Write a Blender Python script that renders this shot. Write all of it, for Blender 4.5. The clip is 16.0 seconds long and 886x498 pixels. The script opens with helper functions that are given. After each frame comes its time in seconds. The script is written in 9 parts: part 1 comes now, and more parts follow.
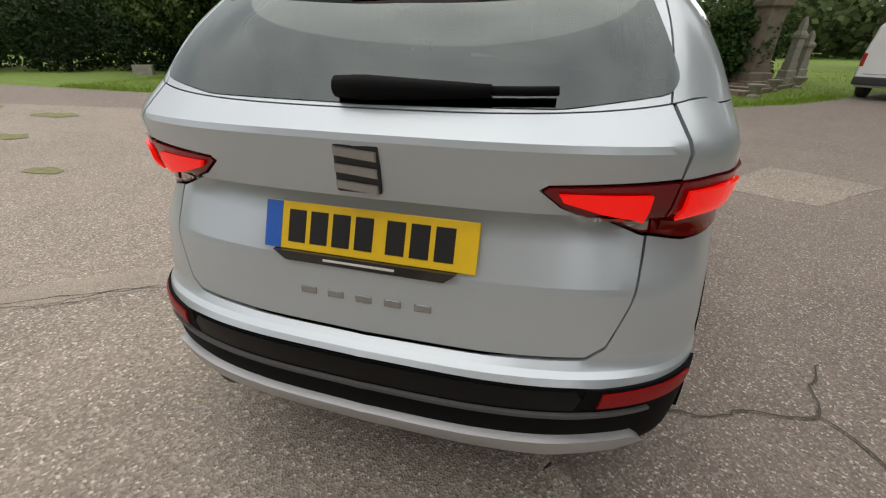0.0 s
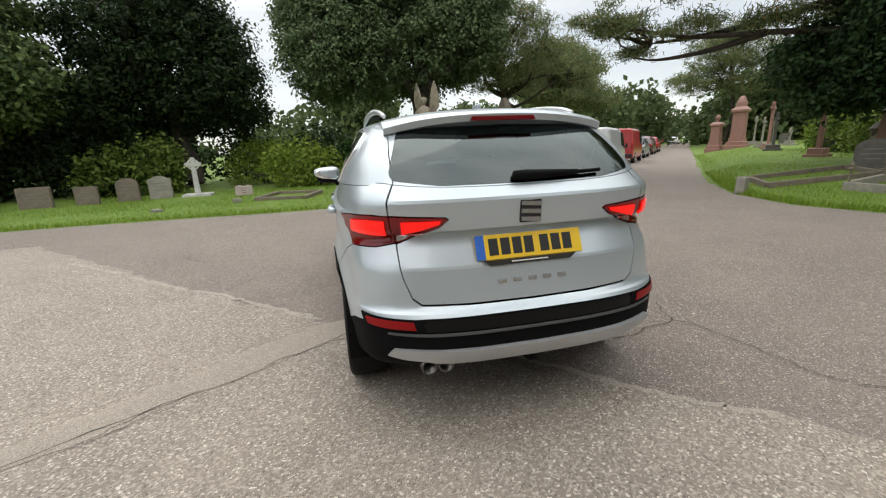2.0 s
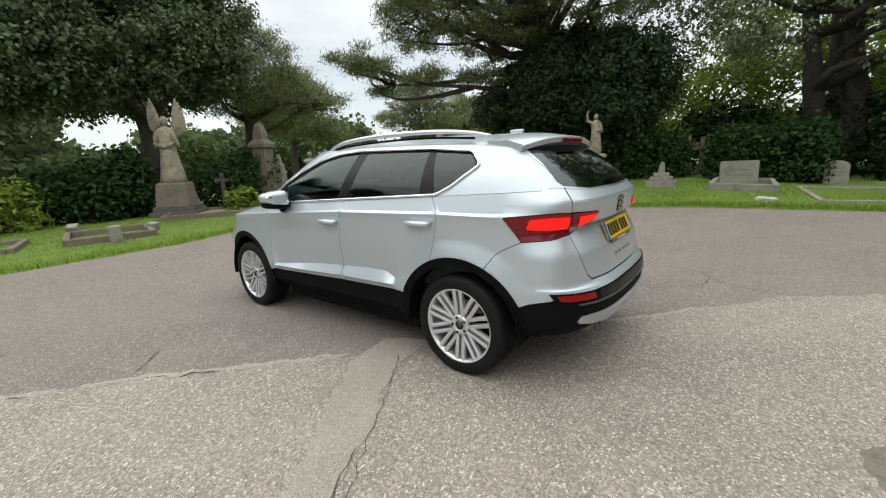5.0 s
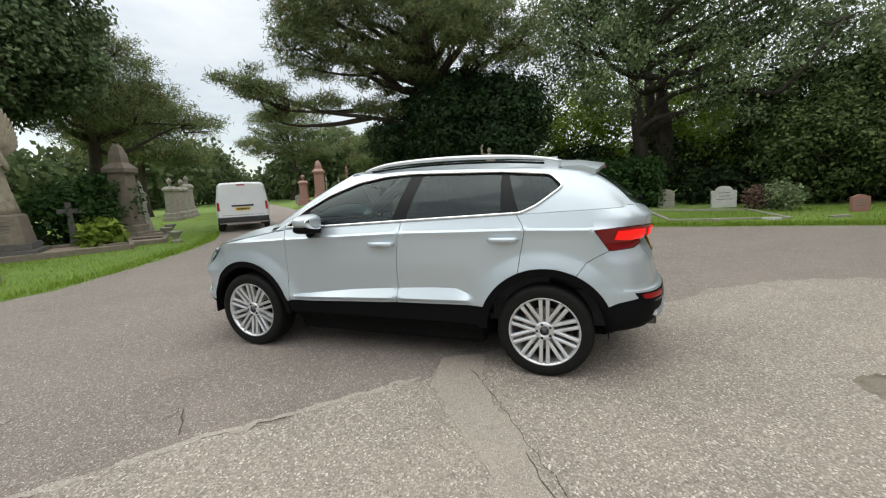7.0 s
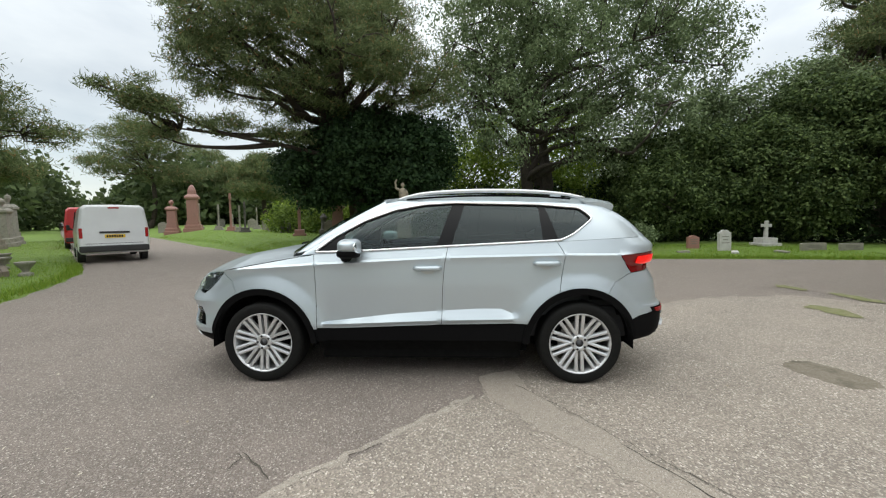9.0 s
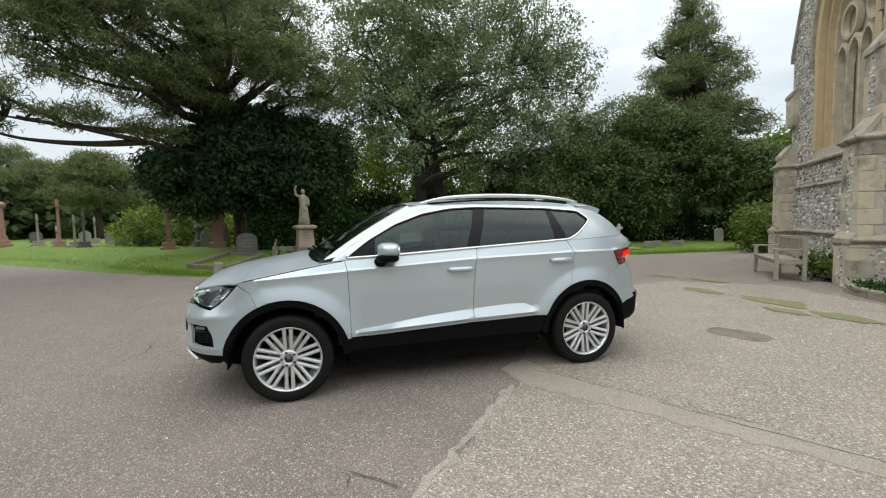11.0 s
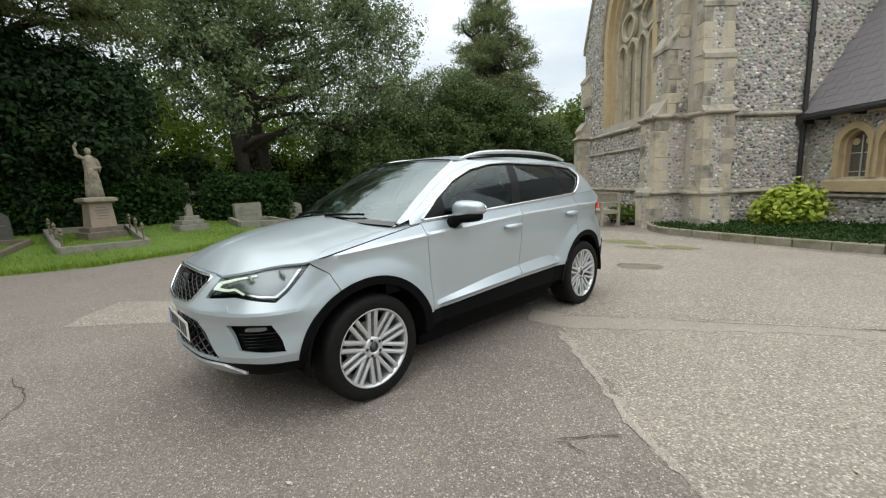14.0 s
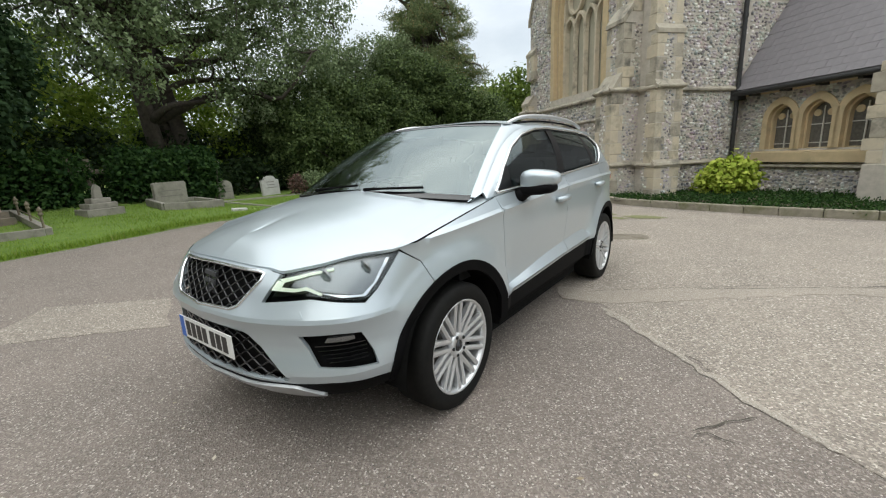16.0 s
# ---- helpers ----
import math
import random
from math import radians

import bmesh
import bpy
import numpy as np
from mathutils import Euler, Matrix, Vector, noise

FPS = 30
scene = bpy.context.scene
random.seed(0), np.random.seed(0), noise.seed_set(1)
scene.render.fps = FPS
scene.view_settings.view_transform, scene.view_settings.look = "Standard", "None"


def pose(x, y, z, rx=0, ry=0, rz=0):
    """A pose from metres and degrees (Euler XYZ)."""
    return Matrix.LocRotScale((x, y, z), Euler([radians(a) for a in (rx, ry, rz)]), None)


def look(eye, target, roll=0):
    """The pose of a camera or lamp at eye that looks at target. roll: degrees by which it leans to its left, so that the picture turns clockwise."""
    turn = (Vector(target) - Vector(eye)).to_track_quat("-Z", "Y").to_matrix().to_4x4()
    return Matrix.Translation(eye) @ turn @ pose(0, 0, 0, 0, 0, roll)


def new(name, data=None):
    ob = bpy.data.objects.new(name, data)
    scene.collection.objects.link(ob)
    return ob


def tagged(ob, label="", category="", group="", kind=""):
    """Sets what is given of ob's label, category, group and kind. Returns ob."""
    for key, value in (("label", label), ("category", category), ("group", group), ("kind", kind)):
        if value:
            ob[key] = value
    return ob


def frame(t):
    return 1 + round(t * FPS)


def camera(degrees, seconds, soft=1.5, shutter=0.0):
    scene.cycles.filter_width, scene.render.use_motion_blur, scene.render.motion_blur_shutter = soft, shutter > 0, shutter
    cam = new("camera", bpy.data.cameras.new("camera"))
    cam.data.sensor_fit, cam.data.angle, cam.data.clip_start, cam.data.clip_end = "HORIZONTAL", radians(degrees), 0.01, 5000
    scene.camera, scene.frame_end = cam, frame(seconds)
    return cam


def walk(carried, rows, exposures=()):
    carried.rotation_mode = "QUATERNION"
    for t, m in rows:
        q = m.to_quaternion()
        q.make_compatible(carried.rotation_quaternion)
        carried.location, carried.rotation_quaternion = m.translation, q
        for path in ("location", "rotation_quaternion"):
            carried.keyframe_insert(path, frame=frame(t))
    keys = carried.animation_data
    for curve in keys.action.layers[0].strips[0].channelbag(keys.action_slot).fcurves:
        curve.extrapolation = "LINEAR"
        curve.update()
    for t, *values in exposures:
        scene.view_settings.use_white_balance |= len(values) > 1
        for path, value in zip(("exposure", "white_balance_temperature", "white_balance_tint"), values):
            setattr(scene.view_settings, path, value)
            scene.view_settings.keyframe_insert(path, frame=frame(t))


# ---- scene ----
cam = camera(95.2, 16.0, soft=1.2)
PATH = [
    (0, (0.396, -2.819, 1.31), (-0.074, -1.104, 0.395), 0.5),
    (0.5, (0.214, -3.122, 1.369), (-0.154, -1.299, 0.635), -0.1),
    (1, (-0.141, -3.322, 1.33), (-0.275, -1.413, 0.748), -0.4),
    (1.5, (-0.471, -3.599, 1.35), (-0.309, -1.668, 0.854), -1.2),
    (2, (-0.803, -3.742, 1.363), (-0.367, -1.852, 0.873), -2.3),
    (2.2, (-0.982, -3.718, 1.333), (-0.446, -1.856, 0.838), -2.8),
    (2.5, (-1.241, -3.715, 1.357), (-0.579, -1.889, 0.882), -3.3),
    (3, (-1.64, -3.67, 1.378), (-0.733, -1.949, 0.913), -3.6),
    (3.5, (-1.969, -3.484, 1.366), (-0.868, -1.87, 0.94), -3.6),
    (4, (-2.287, -3.272, 1.376), (-1.025, -1.772, 0.976), -3.3),
    (4.2, (-2.421, -3.187, 1.393), (-1.104, -1.74, 0.976), -3.2),
    (6.3, (-3.339, -2.01, 1.386), (-1.567, -1.137, 1.075), -3.2),
    (6.5, (-3.42, -1.874, 1.412), (-1.626, -1.043, 1.109), -3.2),
    (7, (-3.684, -1.587, 1.402), (-1.823, -0.925, 1.09), -2.6),
    (7.5, (-3.811, -1.313, 1.369), (-1.898, -0.793, 1.102), -1.7),
    (8, (-3.912, -0.97, 1.377), (-1.958, -0.606, 1.156), -0.9),
    (8.5, (-4.103, -0.635, 1.399), (-2.127, -0.407, 1.194), -0.5),
    (9, (-4.141, -0.341, 1.385), (-2.149, -0.259, 1.225), -0.5),
    (9.2, (-4.13, -0.197, 1.386), (-2.138, -0.192, 1.208), -0.4),
    (11.3, (-4.133, 1.155, 1.361), (-2.234, 0.542, 1.238), -1.5),
    (11.5, (-4.113, 1.274, 1.371), (-2.231, 0.609, 1.244), -1.6),
    (12, (-3.89, 1.602, 1.341), (-2.066, 0.799, 1.177), -1.9),
    (12.5, (-3.703, 1.951, 1.32), (-1.961, 0.987, 1.131), -1.9),
    (13, (-3.499, 2.209, 1.333), (-1.849, 1.104, 1.096), -2.0),
    (13.5, (-3.168, 2.393, 1.328), (-1.614, 1.165, 1.051), -2.2),
    (14, (-2.937, 2.635, 1.334), (-1.494, 1.287, 1.018), -2.5),
    (14.5, (-2.699, 2.757, 1.318), (-1.341, 1.328, 0.976), -2.8),
    (15, (-2.407, 2.818, 1.327), (-1.13, 1.323, 0.958), -2.9),
    (15.5, (-2.207, 2.966, 1.337), (-1.005, 1.42, 0.932), -2.9),
    (16, (-1.996, 2.937, 1.318), (-0.826, 1.378, 0.874), -2.9),
]
walk(cam, [(t, look(eye, target, roll)) for t, eye, target, roll in PATH],
     exposures=[(0,-0.3,7150,12),(1,-0.1,6900,9),(2,0.02,6800,8),(4,0.06,6750,6),(7,-0.02,6650,6),(9,-0.06,6600,5),(12,-0.02,6600,5),(16,0.03,6600,5)])

# ---- world, sun and sky ----
SUN_EL, SUN_AZ = 52.0, 200.0
world = bpy.data.worlds.new("overcast_sky")
scene.world = world
world.use_nodes = True
wn, wl = world.node_tree.nodes, world.node_tree.links
wn.clear()
w_out = wn.new("ShaderNodeOutputWorld")
w_sky = wn.new("ShaderNodeTexSky")
w_sky.sky_type, w_sky.sun_disc = "NISHITA", False
w_sky.sun_elevation, w_sky.sun_rotation = radians(SUN_EL), radians(SUN_AZ)
w_coord = wn.new("ShaderNodeTexCoord")
w_map = wn.new("ShaderNodeMapping")
w_map.inputs["Scale"].default_value = (1.0, 1.0, 3.2)
w_noise = wn.new("ShaderNodeTexNoise")
w_noise.inputs["Scale"].default_value, w_noise.inputs["Detail"].default_value = 2.1, 7.0
w_noise.inputs["Roughness"].default_value, w_noise.inputs["Distortion"].default_value = 0.55, 0.35
w_ramp = wn.new("ShaderNodeValToRGB")
w_ramp.color_ramp.elements[0].position, w_ramp.color_ramp.elements[0].color = 0.32, (0.70, 0.72, 0.75, 1)
w_ramp.color_ramp.elements[1].position, w_ramp.color_ramp.elements[1].color = 0.62, (1.0, 1.0, 1.0, 1)
w_bg1, w_bg2, w_mix = wn.new("ShaderNodeBackground"), wn.new("ShaderNodeBackground"), wn.new("ShaderNodeAddShader")
w_bg1.inputs["Strength"].default_value = 0.05
wl.new(w_coord.outputs["Generated"], w_map.inputs["Vector"])
wl.new(w_map.outputs["Vector"], w_noise.inputs["Vector"])
wl.new(w_noise.outputs["Fac"], w_ramp.inputs["Fac"])
wl.new(w_sky.outputs["Color"], w_bg1.inputs["Color"])
wl.new(w_ramp.outputs["Color"], w_bg2.inputs["Color"])
# an overcast sky is brighter overhead than at the horizon
w_sep = wn.new("ShaderNodeSeparateXYZ")
w_grad = wn.new("ShaderNodeMapRange")
w_grad.inputs["From Min"].default_value, w_grad.inputs["From Max"].default_value = 0.25, 1.0
w_grad.inputs["To Min"].default_value, w_grad.inputs["To Max"].default_value = 0.78, 2.6
wl.new(w_coord.outputs["Generated"], w_sep.inputs["Vector"])
wl.new(w_sep.outputs["Z"], w_grad.inputs["Value"])
wl.new(w_grad.outputs["Result"], w_bg2.inputs["Strength"])
wl.new(w_bg1.outputs[0], w_mix.inputs[0])
wl.new(w_bg2.outputs[0], w_mix.inputs[1])
wl.new(w_mix.outputs[0], w_out.inputs["Surface"])

sun = new("sun", bpy.data.lights.new("sun", "SUN"))
sun.data.energy, sun.data.angle, sun.data.color = 0.6, radians(60), (1.0, 0.97, 0.92)
sun.matrix_world = pose(0, 0, 40, 90 - SUN_EL, 0, SUN_AZ)

# ---- materials ----
def mat(name, c1, c2=None, scale=8.0, rough=0.8, metal=0.0, bump=0.0, bscale=None, c3=None, scale3=1.0, cover3=0.5, coat=0.0, spec=0.5, dist=0.01):
    """A surface with grain at one scale (c1 to c2), stains at another (c3) and fine relief."""
    m = bpy.data.materials.new(name)
    m.use_nodes = True
    n, l = m.node_tree.nodes, m.node_tree.links
    p = n["Principled BSDF"]
    p.inputs["Roughness"].default_value, p.inputs["Metallic"].default_value = rough, metal
    p.inputs["Coat Weight"].default_value, p.inputs["Coat Roughness"].default_value = coat, 0.04
    p.inputs["Specular IOR Level"].default_value = spec
    p.inputs["Base Color"].default_value = (*c1, 1)
    co = n.new("ShaderNodeTexCoord").outputs["Object"]

    def noise_at(sc, detail=6.0, rg=0.6):
        t = n.new("ShaderNodeTexNoise")
        t.inputs["Scale"].default_value, t.inputs["Detail"].default_value, t.inputs["Roughness"].default_value = sc, detail, rg
        l.new(co, t.inputs["Vector"])
        return t.outputs["Fac"]

    def ramp(fac, a, b):
        r = n.new("ShaderNodeMapRange")
        r.inputs["From Min"].default_value, r.inputs["From Max"].default_value = a, b
        l.new(fac, r.inputs["Value"])
        return r.outputs["Result"]

    def mixc(fac, a, b):
        x = n.new("ShaderNodeMix")
        x.data_type = "RGBA"
        l.new(fac, x.inputs["Factor"])
        for sock, v in ((x.inputs["A"], a), (x.inputs["B"], b)):
            if isinstance(v, tuple):
                sock.default_value = (*v, 1)
            else:
                l.new(v, sock)
        return x.outputs["Result"]

    col = None
    if c2:
        col = mixc(ramp(noise_at(scale), 0.35, 0.65), c1, c2)
    if c3:
        col = mixc(ramp(noise_at(scale3, 5.0, 0.65), cover3, cover3 + 0.18), col or c1, c3)
    if col:
        l.new(col, p.inputs["Base Color"])
    if bump:
        b = n.new("ShaderNodeBump")
        b.inputs["Strength"].default_value, b.inputs["Distance"].default_value = bump, dist
        l.new(noise_at(bscale or scale * 2, 8.0, 0.7), b.inputs["Height"])
        l.new(b.outputs["Normal"], p.inputs["Normal"])
    return m


def leaf_mat(name, lo, hi, dead=None, trans=0.35):
    m = bpy.data.materials.new(name)
    m.use_nodes = True
    n, l = m.node_tree.nodes, m.node_tree.links
    p = n["Principled BSDF"]
    p.inputs["Roughness"].default_value, p.inputs["Specular IOR Level"].default_value = 0.6, 0.14
    g = n.new("ShaderNodeNewGeometry")
    r = n.new("ShaderNodeValToRGB")
    r.color_ramp.elements[0].color, r.color_ramp.elements[1].color = (*lo, 1), (*hi, 1)
    if dead:
        e = r.color_ramp.elements.new(0.93)
        e.color = (*hi, 1)
        r.color_ramp.elements[2].color = (*dead, 1)
    l.new(g.outputs["Random Per Island"], r.inputs["Fac"])
    l.new(r.outputs["Color"], p.inputs["Base Color"])
    t = n.new("ShaderNodeBsdfTranslucent")
    l.new(r.outputs["Color"], t.inputs["Color"])
    x = n.new("ShaderNodeMixShader")
    x.inputs["Fac"].default_value = trans
    l.new(p.outputs[0], x.inputs[1])
    l.new(t.outputs[0], x.inputs[2])
    l.new(x.outputs[0], n["Material Output"].inputs["Surface"])
    return m


# ---- mesh tools ----
def link(name, me, material, parent=None, label="", smooth=False):
    me.materials.append(material)
    if smooth:
        me.polygons.foreach_set("use_smooth", [True] * len(me.polygons))
    ob = new(name, me)
    if parent:
        ob.parent = parent
    return tagged(ob, label)


def part(name, bm, material, parent=None, label="", smooth=False):
    """One mesh object out of a bmesh, under a thing or a part."""
    me = bpy.data.meshes.new(name)
    bm.to_mesh(me)
    bm.free()
    return link(name, me, material, parent, label, smooth)


def thing(name, m=None, label="", category="", group="", kind=""):
    ob = new(name)
    ob.empty_display_size = 0.1
    if m is not None:
        ob.matrix_world = m
    return tagged(ob, label, category, group, kind)


def raw(name, verts, faces, material, parent=None, label="", smooth=False):
    me = bpy.data.meshes.new(name)
    me.from_pydata([tuple(v) for v in verts], [], faces)
    me.update()
    return link(name, me, material, parent, label, smooth)


def quads(name, v, material, parent=None, label=""):
    """A mesh of loose quads: v has the shape (count, 4, 3)."""
    v = np.asarray(v, dtype=np.float32)
    k = len(v)
    me = bpy.data.meshes.new(name)
    me.vertices.add(k * 4)
    me.vertices.foreach_set("co", v.reshape(-1))
    me.loops.add(k * 4)
    me.loops.foreach_set("vertex_index", np.arange(k * 4, dtype=np.int32))
    me.polygons.add(k)
    me.polygons.foreach_set("loop_start", np.arange(0, k * 4, 4, dtype=np.int32))
    me.update(calc_edges=True)
    return link(name, me, material, parent, label)


def box(bm, x0, x1, y0, y1, z0, z1, bevel=0.0, m=None):
    r = bmesh.ops.create_cube(bm, size=1.0)["verts"]
    for v in r:
        v.co = Vector((x0 + (v.co.x + 0.5) * (x1 - x0), y0 + (v.co.y + 0.5) * (y1 - y0), z0 + (v.co.z + 0.5) * (z1 - z0)))
    if bevel:
        edges = list({e for v in r for e in v.link_edges})
        out = bmesh.ops.bevel(bm, geom=edges, offset=bevel, segments=2, affect="EDGES", profile=0.6)
        r = list({v for f in out["faces"] for v in f.verts} | {v for v in r if v.is_valid})
    if m is not None:
        bmesh.ops.transform(bm, matrix=m, verts=[v for v in r if v.is_valid])
    return r


def prism(bm, outline, y0, y1, m=None, bevel=0.0):
    """An upright slab: outline in x and z, from y0 to y1."""
    a = [bm.verts.new((x, y0, z)) for x, z in outline]
    b = [bm.verts.new((x, y1, z)) for x, z in outline]
    k = len(a)
    fs = [bm.faces.new(a), bm.faces.new(b[::-1])]
    for i in range(k):
        fs.append(bm.faces.new((a[i], b[i], b[(i + 1) % k], a[(i + 1) % k])))
    vs = a + b
    bmesh.ops.recalc_face_normals(bm, faces=fs)
    if bevel:
        es = [e for e in {e for f in fs[:2] for e in f.edges}]
        out = bmesh.ops.bevel(bm, geom=es, offset=bevel, segments=2, affect="EDGES")
        vs = list({v for f in out["faces"] for v in f.verts} | {v for v in vs if v.is_valid})
    if m is not None:
        bmesh.ops.transform(bm, matrix=m, verts=[v for v in vs if v.is_valid])
    return vs


def lathe(bm, prof, n=16, m=None, sides=None):
    """Turned form: prof is (radius, z) from the base up. sides=4 gives square shafts."""
    n = sides or n
    rings = []
    for r, z in prof:
        k = 1 / math.cos(math.pi / n) if sides else 1
        rings.append([bm.verts.new((r * k * math.cos((i + 0.5) * 2 * math.pi / n), r * k * math.sin((i + 0.5) * 2 * math.pi / n), z)) for i in range(n)])
    for a, b in zip(rings, rings[1:]):
        for i in range(n):
            bm.faces.new((a[i], a[(i + 1) % n], b[(i + 1) % n], b[i]))
    bm.faces.new(rings[0][::-1])
    bm.faces.new(rings[-1])
    vs = [v for r in rings for v in r]
    if m is not None:
        bmesh.ops.transform(bm, matrix=m, verts=vs)
    return vs


def tube(bm, pts, radii, n=8, cap=True):
    pts = [Vector(tuple(float(c) for c in p)) for p in pts]
    rings = []
    for i, p in enumerate(pts):
        d = (pts[min(i + 1, len(pts) - 1)] - pts[max(i - 1, 0)]).normalized()
        a = d.cross(Vector((0, 0, 1)) if abs(d.z) < 0.9 else Vector((1, 0, 0))).normalized()
        b = d.cross(a)
        r = float(radii[i]) if not isinstance(radii, (int, float)) else radii
        rings.append([bm.verts.new(p + r * (math.cos(j * 2 * math.pi / n) * a + math.sin(j * 2 * math.pi / n) * b)) for j in range(n)])
    for a, b in zip(rings, rings[1:]):
        for j in range(n):
            bm.faces.new((a[j], b[j], b[(j + 1) % n], a[(j + 1) % n]))
    if cap:
        bm.faces.new(rings[0])
        bm.faces.new(rings[-1][::-1])


def smooth_line(pts, step):
    """A Catmull-Rom line through points of any dimension, evenly sampled."""
    p = np.array(pts, float)
    p = np.vstack([2 * p[0] - p[1], p, 2 * p[-1] - p[-2]])
    out = []
    for i in range(1, len(p) - 2):
        k = max(2, int(np.linalg.norm(p[i + 1] - p[i]) / step) + 1)
        for t in np.linspace(0, 1, k, endpoint=False):
            out.append(0.5 * (2 * p[i] + (p[i + 1] - p[i - 1]) * t + (2 * p[i - 1] - 5 * p[i] + 4 * p[i + 1] - p[i + 2]) * t * t + (3 * p[i] - p[i - 1] - 3 * p[i + 1] + p[i + 2]) * t ** 3))
    out.append(p[-2])
    return np.array(out)


def inside(pts, poly):
    """Which of the points (n, 2) lie in the polygon."""
    pts, poly = np.asarray(pts, float), np.asarray(poly, float)
    r = np.zeros(len(pts), bool)
    j = len(poly) - 1
    for i in range(len(poly)):
        (xi, yi), (xj, yj) = poly[i], poly[j]
        if yi != yj:
            hit = ((yi > pts[:, 1]) != (yj > pts[:, 1])) & (pts[:, 0] < (xj - xi) * (pts[:, 1] - yi) / (yj - yi) + xi)
            r ^= hit
        j = i
    return r


def edge_far(pts, poly):
    """Distance of points to a closed polygon's outline."""
    pts, poly = np.asarray(pts, float), np.asarray(poly, float)
    best = np.full(len(pts), 1e9)
    for a, b in zip(poly, np.roll(poly, -1, 0)):
        d = b - a
        t = np.clip(((pts - a) @ d) / max(d @ d, 1e-12), 0, 1)
        best = np.minimum(best, np.hypot(*(pts - a - t[:, None] * d).T))
    return best


from mathutils import geometry


def fill(outline, holes=(), res=0.03, lines=()):
    """Triangles that fill a polygon with holes, with a lattice of points inside. Gives points and faces."""
    loops = [np.asarray(o, float) for o in (outline, *holes)]
    o = loops[0]
    lo, hi = o.min(0), o.max(0)
    nx, ny = max(2, int((hi[0] - lo[0]) / res)), max(2, int((hi[1] - lo[1]) / res))
    gx, gy = np.meshgrid(np.linspace(lo[0], hi[0], nx + 1), np.linspace(lo[1], hi[1], ny + 1))
    gx[1::2] += 0.25 * (hi[0] - lo[0]) / nx
    pts = np.stack([gx.ravel(), gy.ravel()], 1)
    ok = inside(pts, o)
    for h in loops[1:]:
        ok &= ~inside(pts, h)
    for q in loops:
        ok &= edge_far(pts, q) > 0.45 * res
    runs = []
    for ln in lines:
        ln = np.asarray(ln, float)
        keep = inside(ln, o)
        for q in loops:
            keep &= edge_far(ln, q) > 0.006
        runs.append((ln, keep))
        if keep.any():
            ok &= np.hypot(pts[:, None, 0] - ln[None, keep, 0], pts[:, None, 1] - ln[None, keep, 1]).min(1) > 0.4 * res
    pts = pts[ok]
    co, ed = [], []
    for q in loops:
        s = len(co)
        co += [tuple(v) for v in q]
        ed += [(s + i, s + (i + 1) % len(q)) for i in range(len(q))]
    for ln, keep in runs:
        last = None
        for q, k in zip(ln, keep):
            if k:
                co.append(tuple(q))
                if last is not None:
                    ed.append((last, len(co) - 1))
                last = len(co) - 1
            else:
                last = None
    co += [tuple(v) for v in pts]
    v, _, f, *_ = geometry.delaunay_2d_cdt([Vector(c) for c in co], ed, [], 0, 1e-6)
    v = np.array([tuple(c) for c in v])
    f = np.array([t for t in f if len(t) == 3])
    mid = v[f].mean(1)
    ok = inside(mid, o)
    for h in loops[1:]:
        ok &= ~inside(mid, h)
    # leave out slivers along straight edges, which spoil the shading
    e1, e2, e3 = v[f[:, 1]] - v[f[:, 0]], v[f[:, 2]] - v[f[:, 0]], v[f[:, 2]] - v[f[:, 1]]
    area = np.abs(e1[:, 0] * e2[:, 1] - e1[:, 1] * e2[:, 0])
    ok &= area > 0.00012 * np.sqrt(np.maximum((e1 ** 2).sum(1), np.maximum((e2 ** 2).sum(1), (e3 ** 2).sum(1))))
    return v, f[ok]


def dense(poly, step):
    """A closed polygon with points no farther apart than step."""
    out = []
    for a, b in zip(poly, [*poly[1:], poly[0]]):
        a, b = np.array(a, float), np.array(b, float)
        k = max(1, int(math.ceil(np.linalg.norm(b - a) / step)))
        out += [tuple(a + (b - a) * i / k) for i in range(k)]
    return out

# ---- ground ----
M_GRASS = mat("grass_turf", (0.102, 0.17, 0.0221), (0.145, 0.225, 0.034), 3.0, 0.9, bump=0.5, bscale=60, c3=(0.17, 0.157, 0.0638), scale3=0.5, cover3=0.58, dist=0.03)


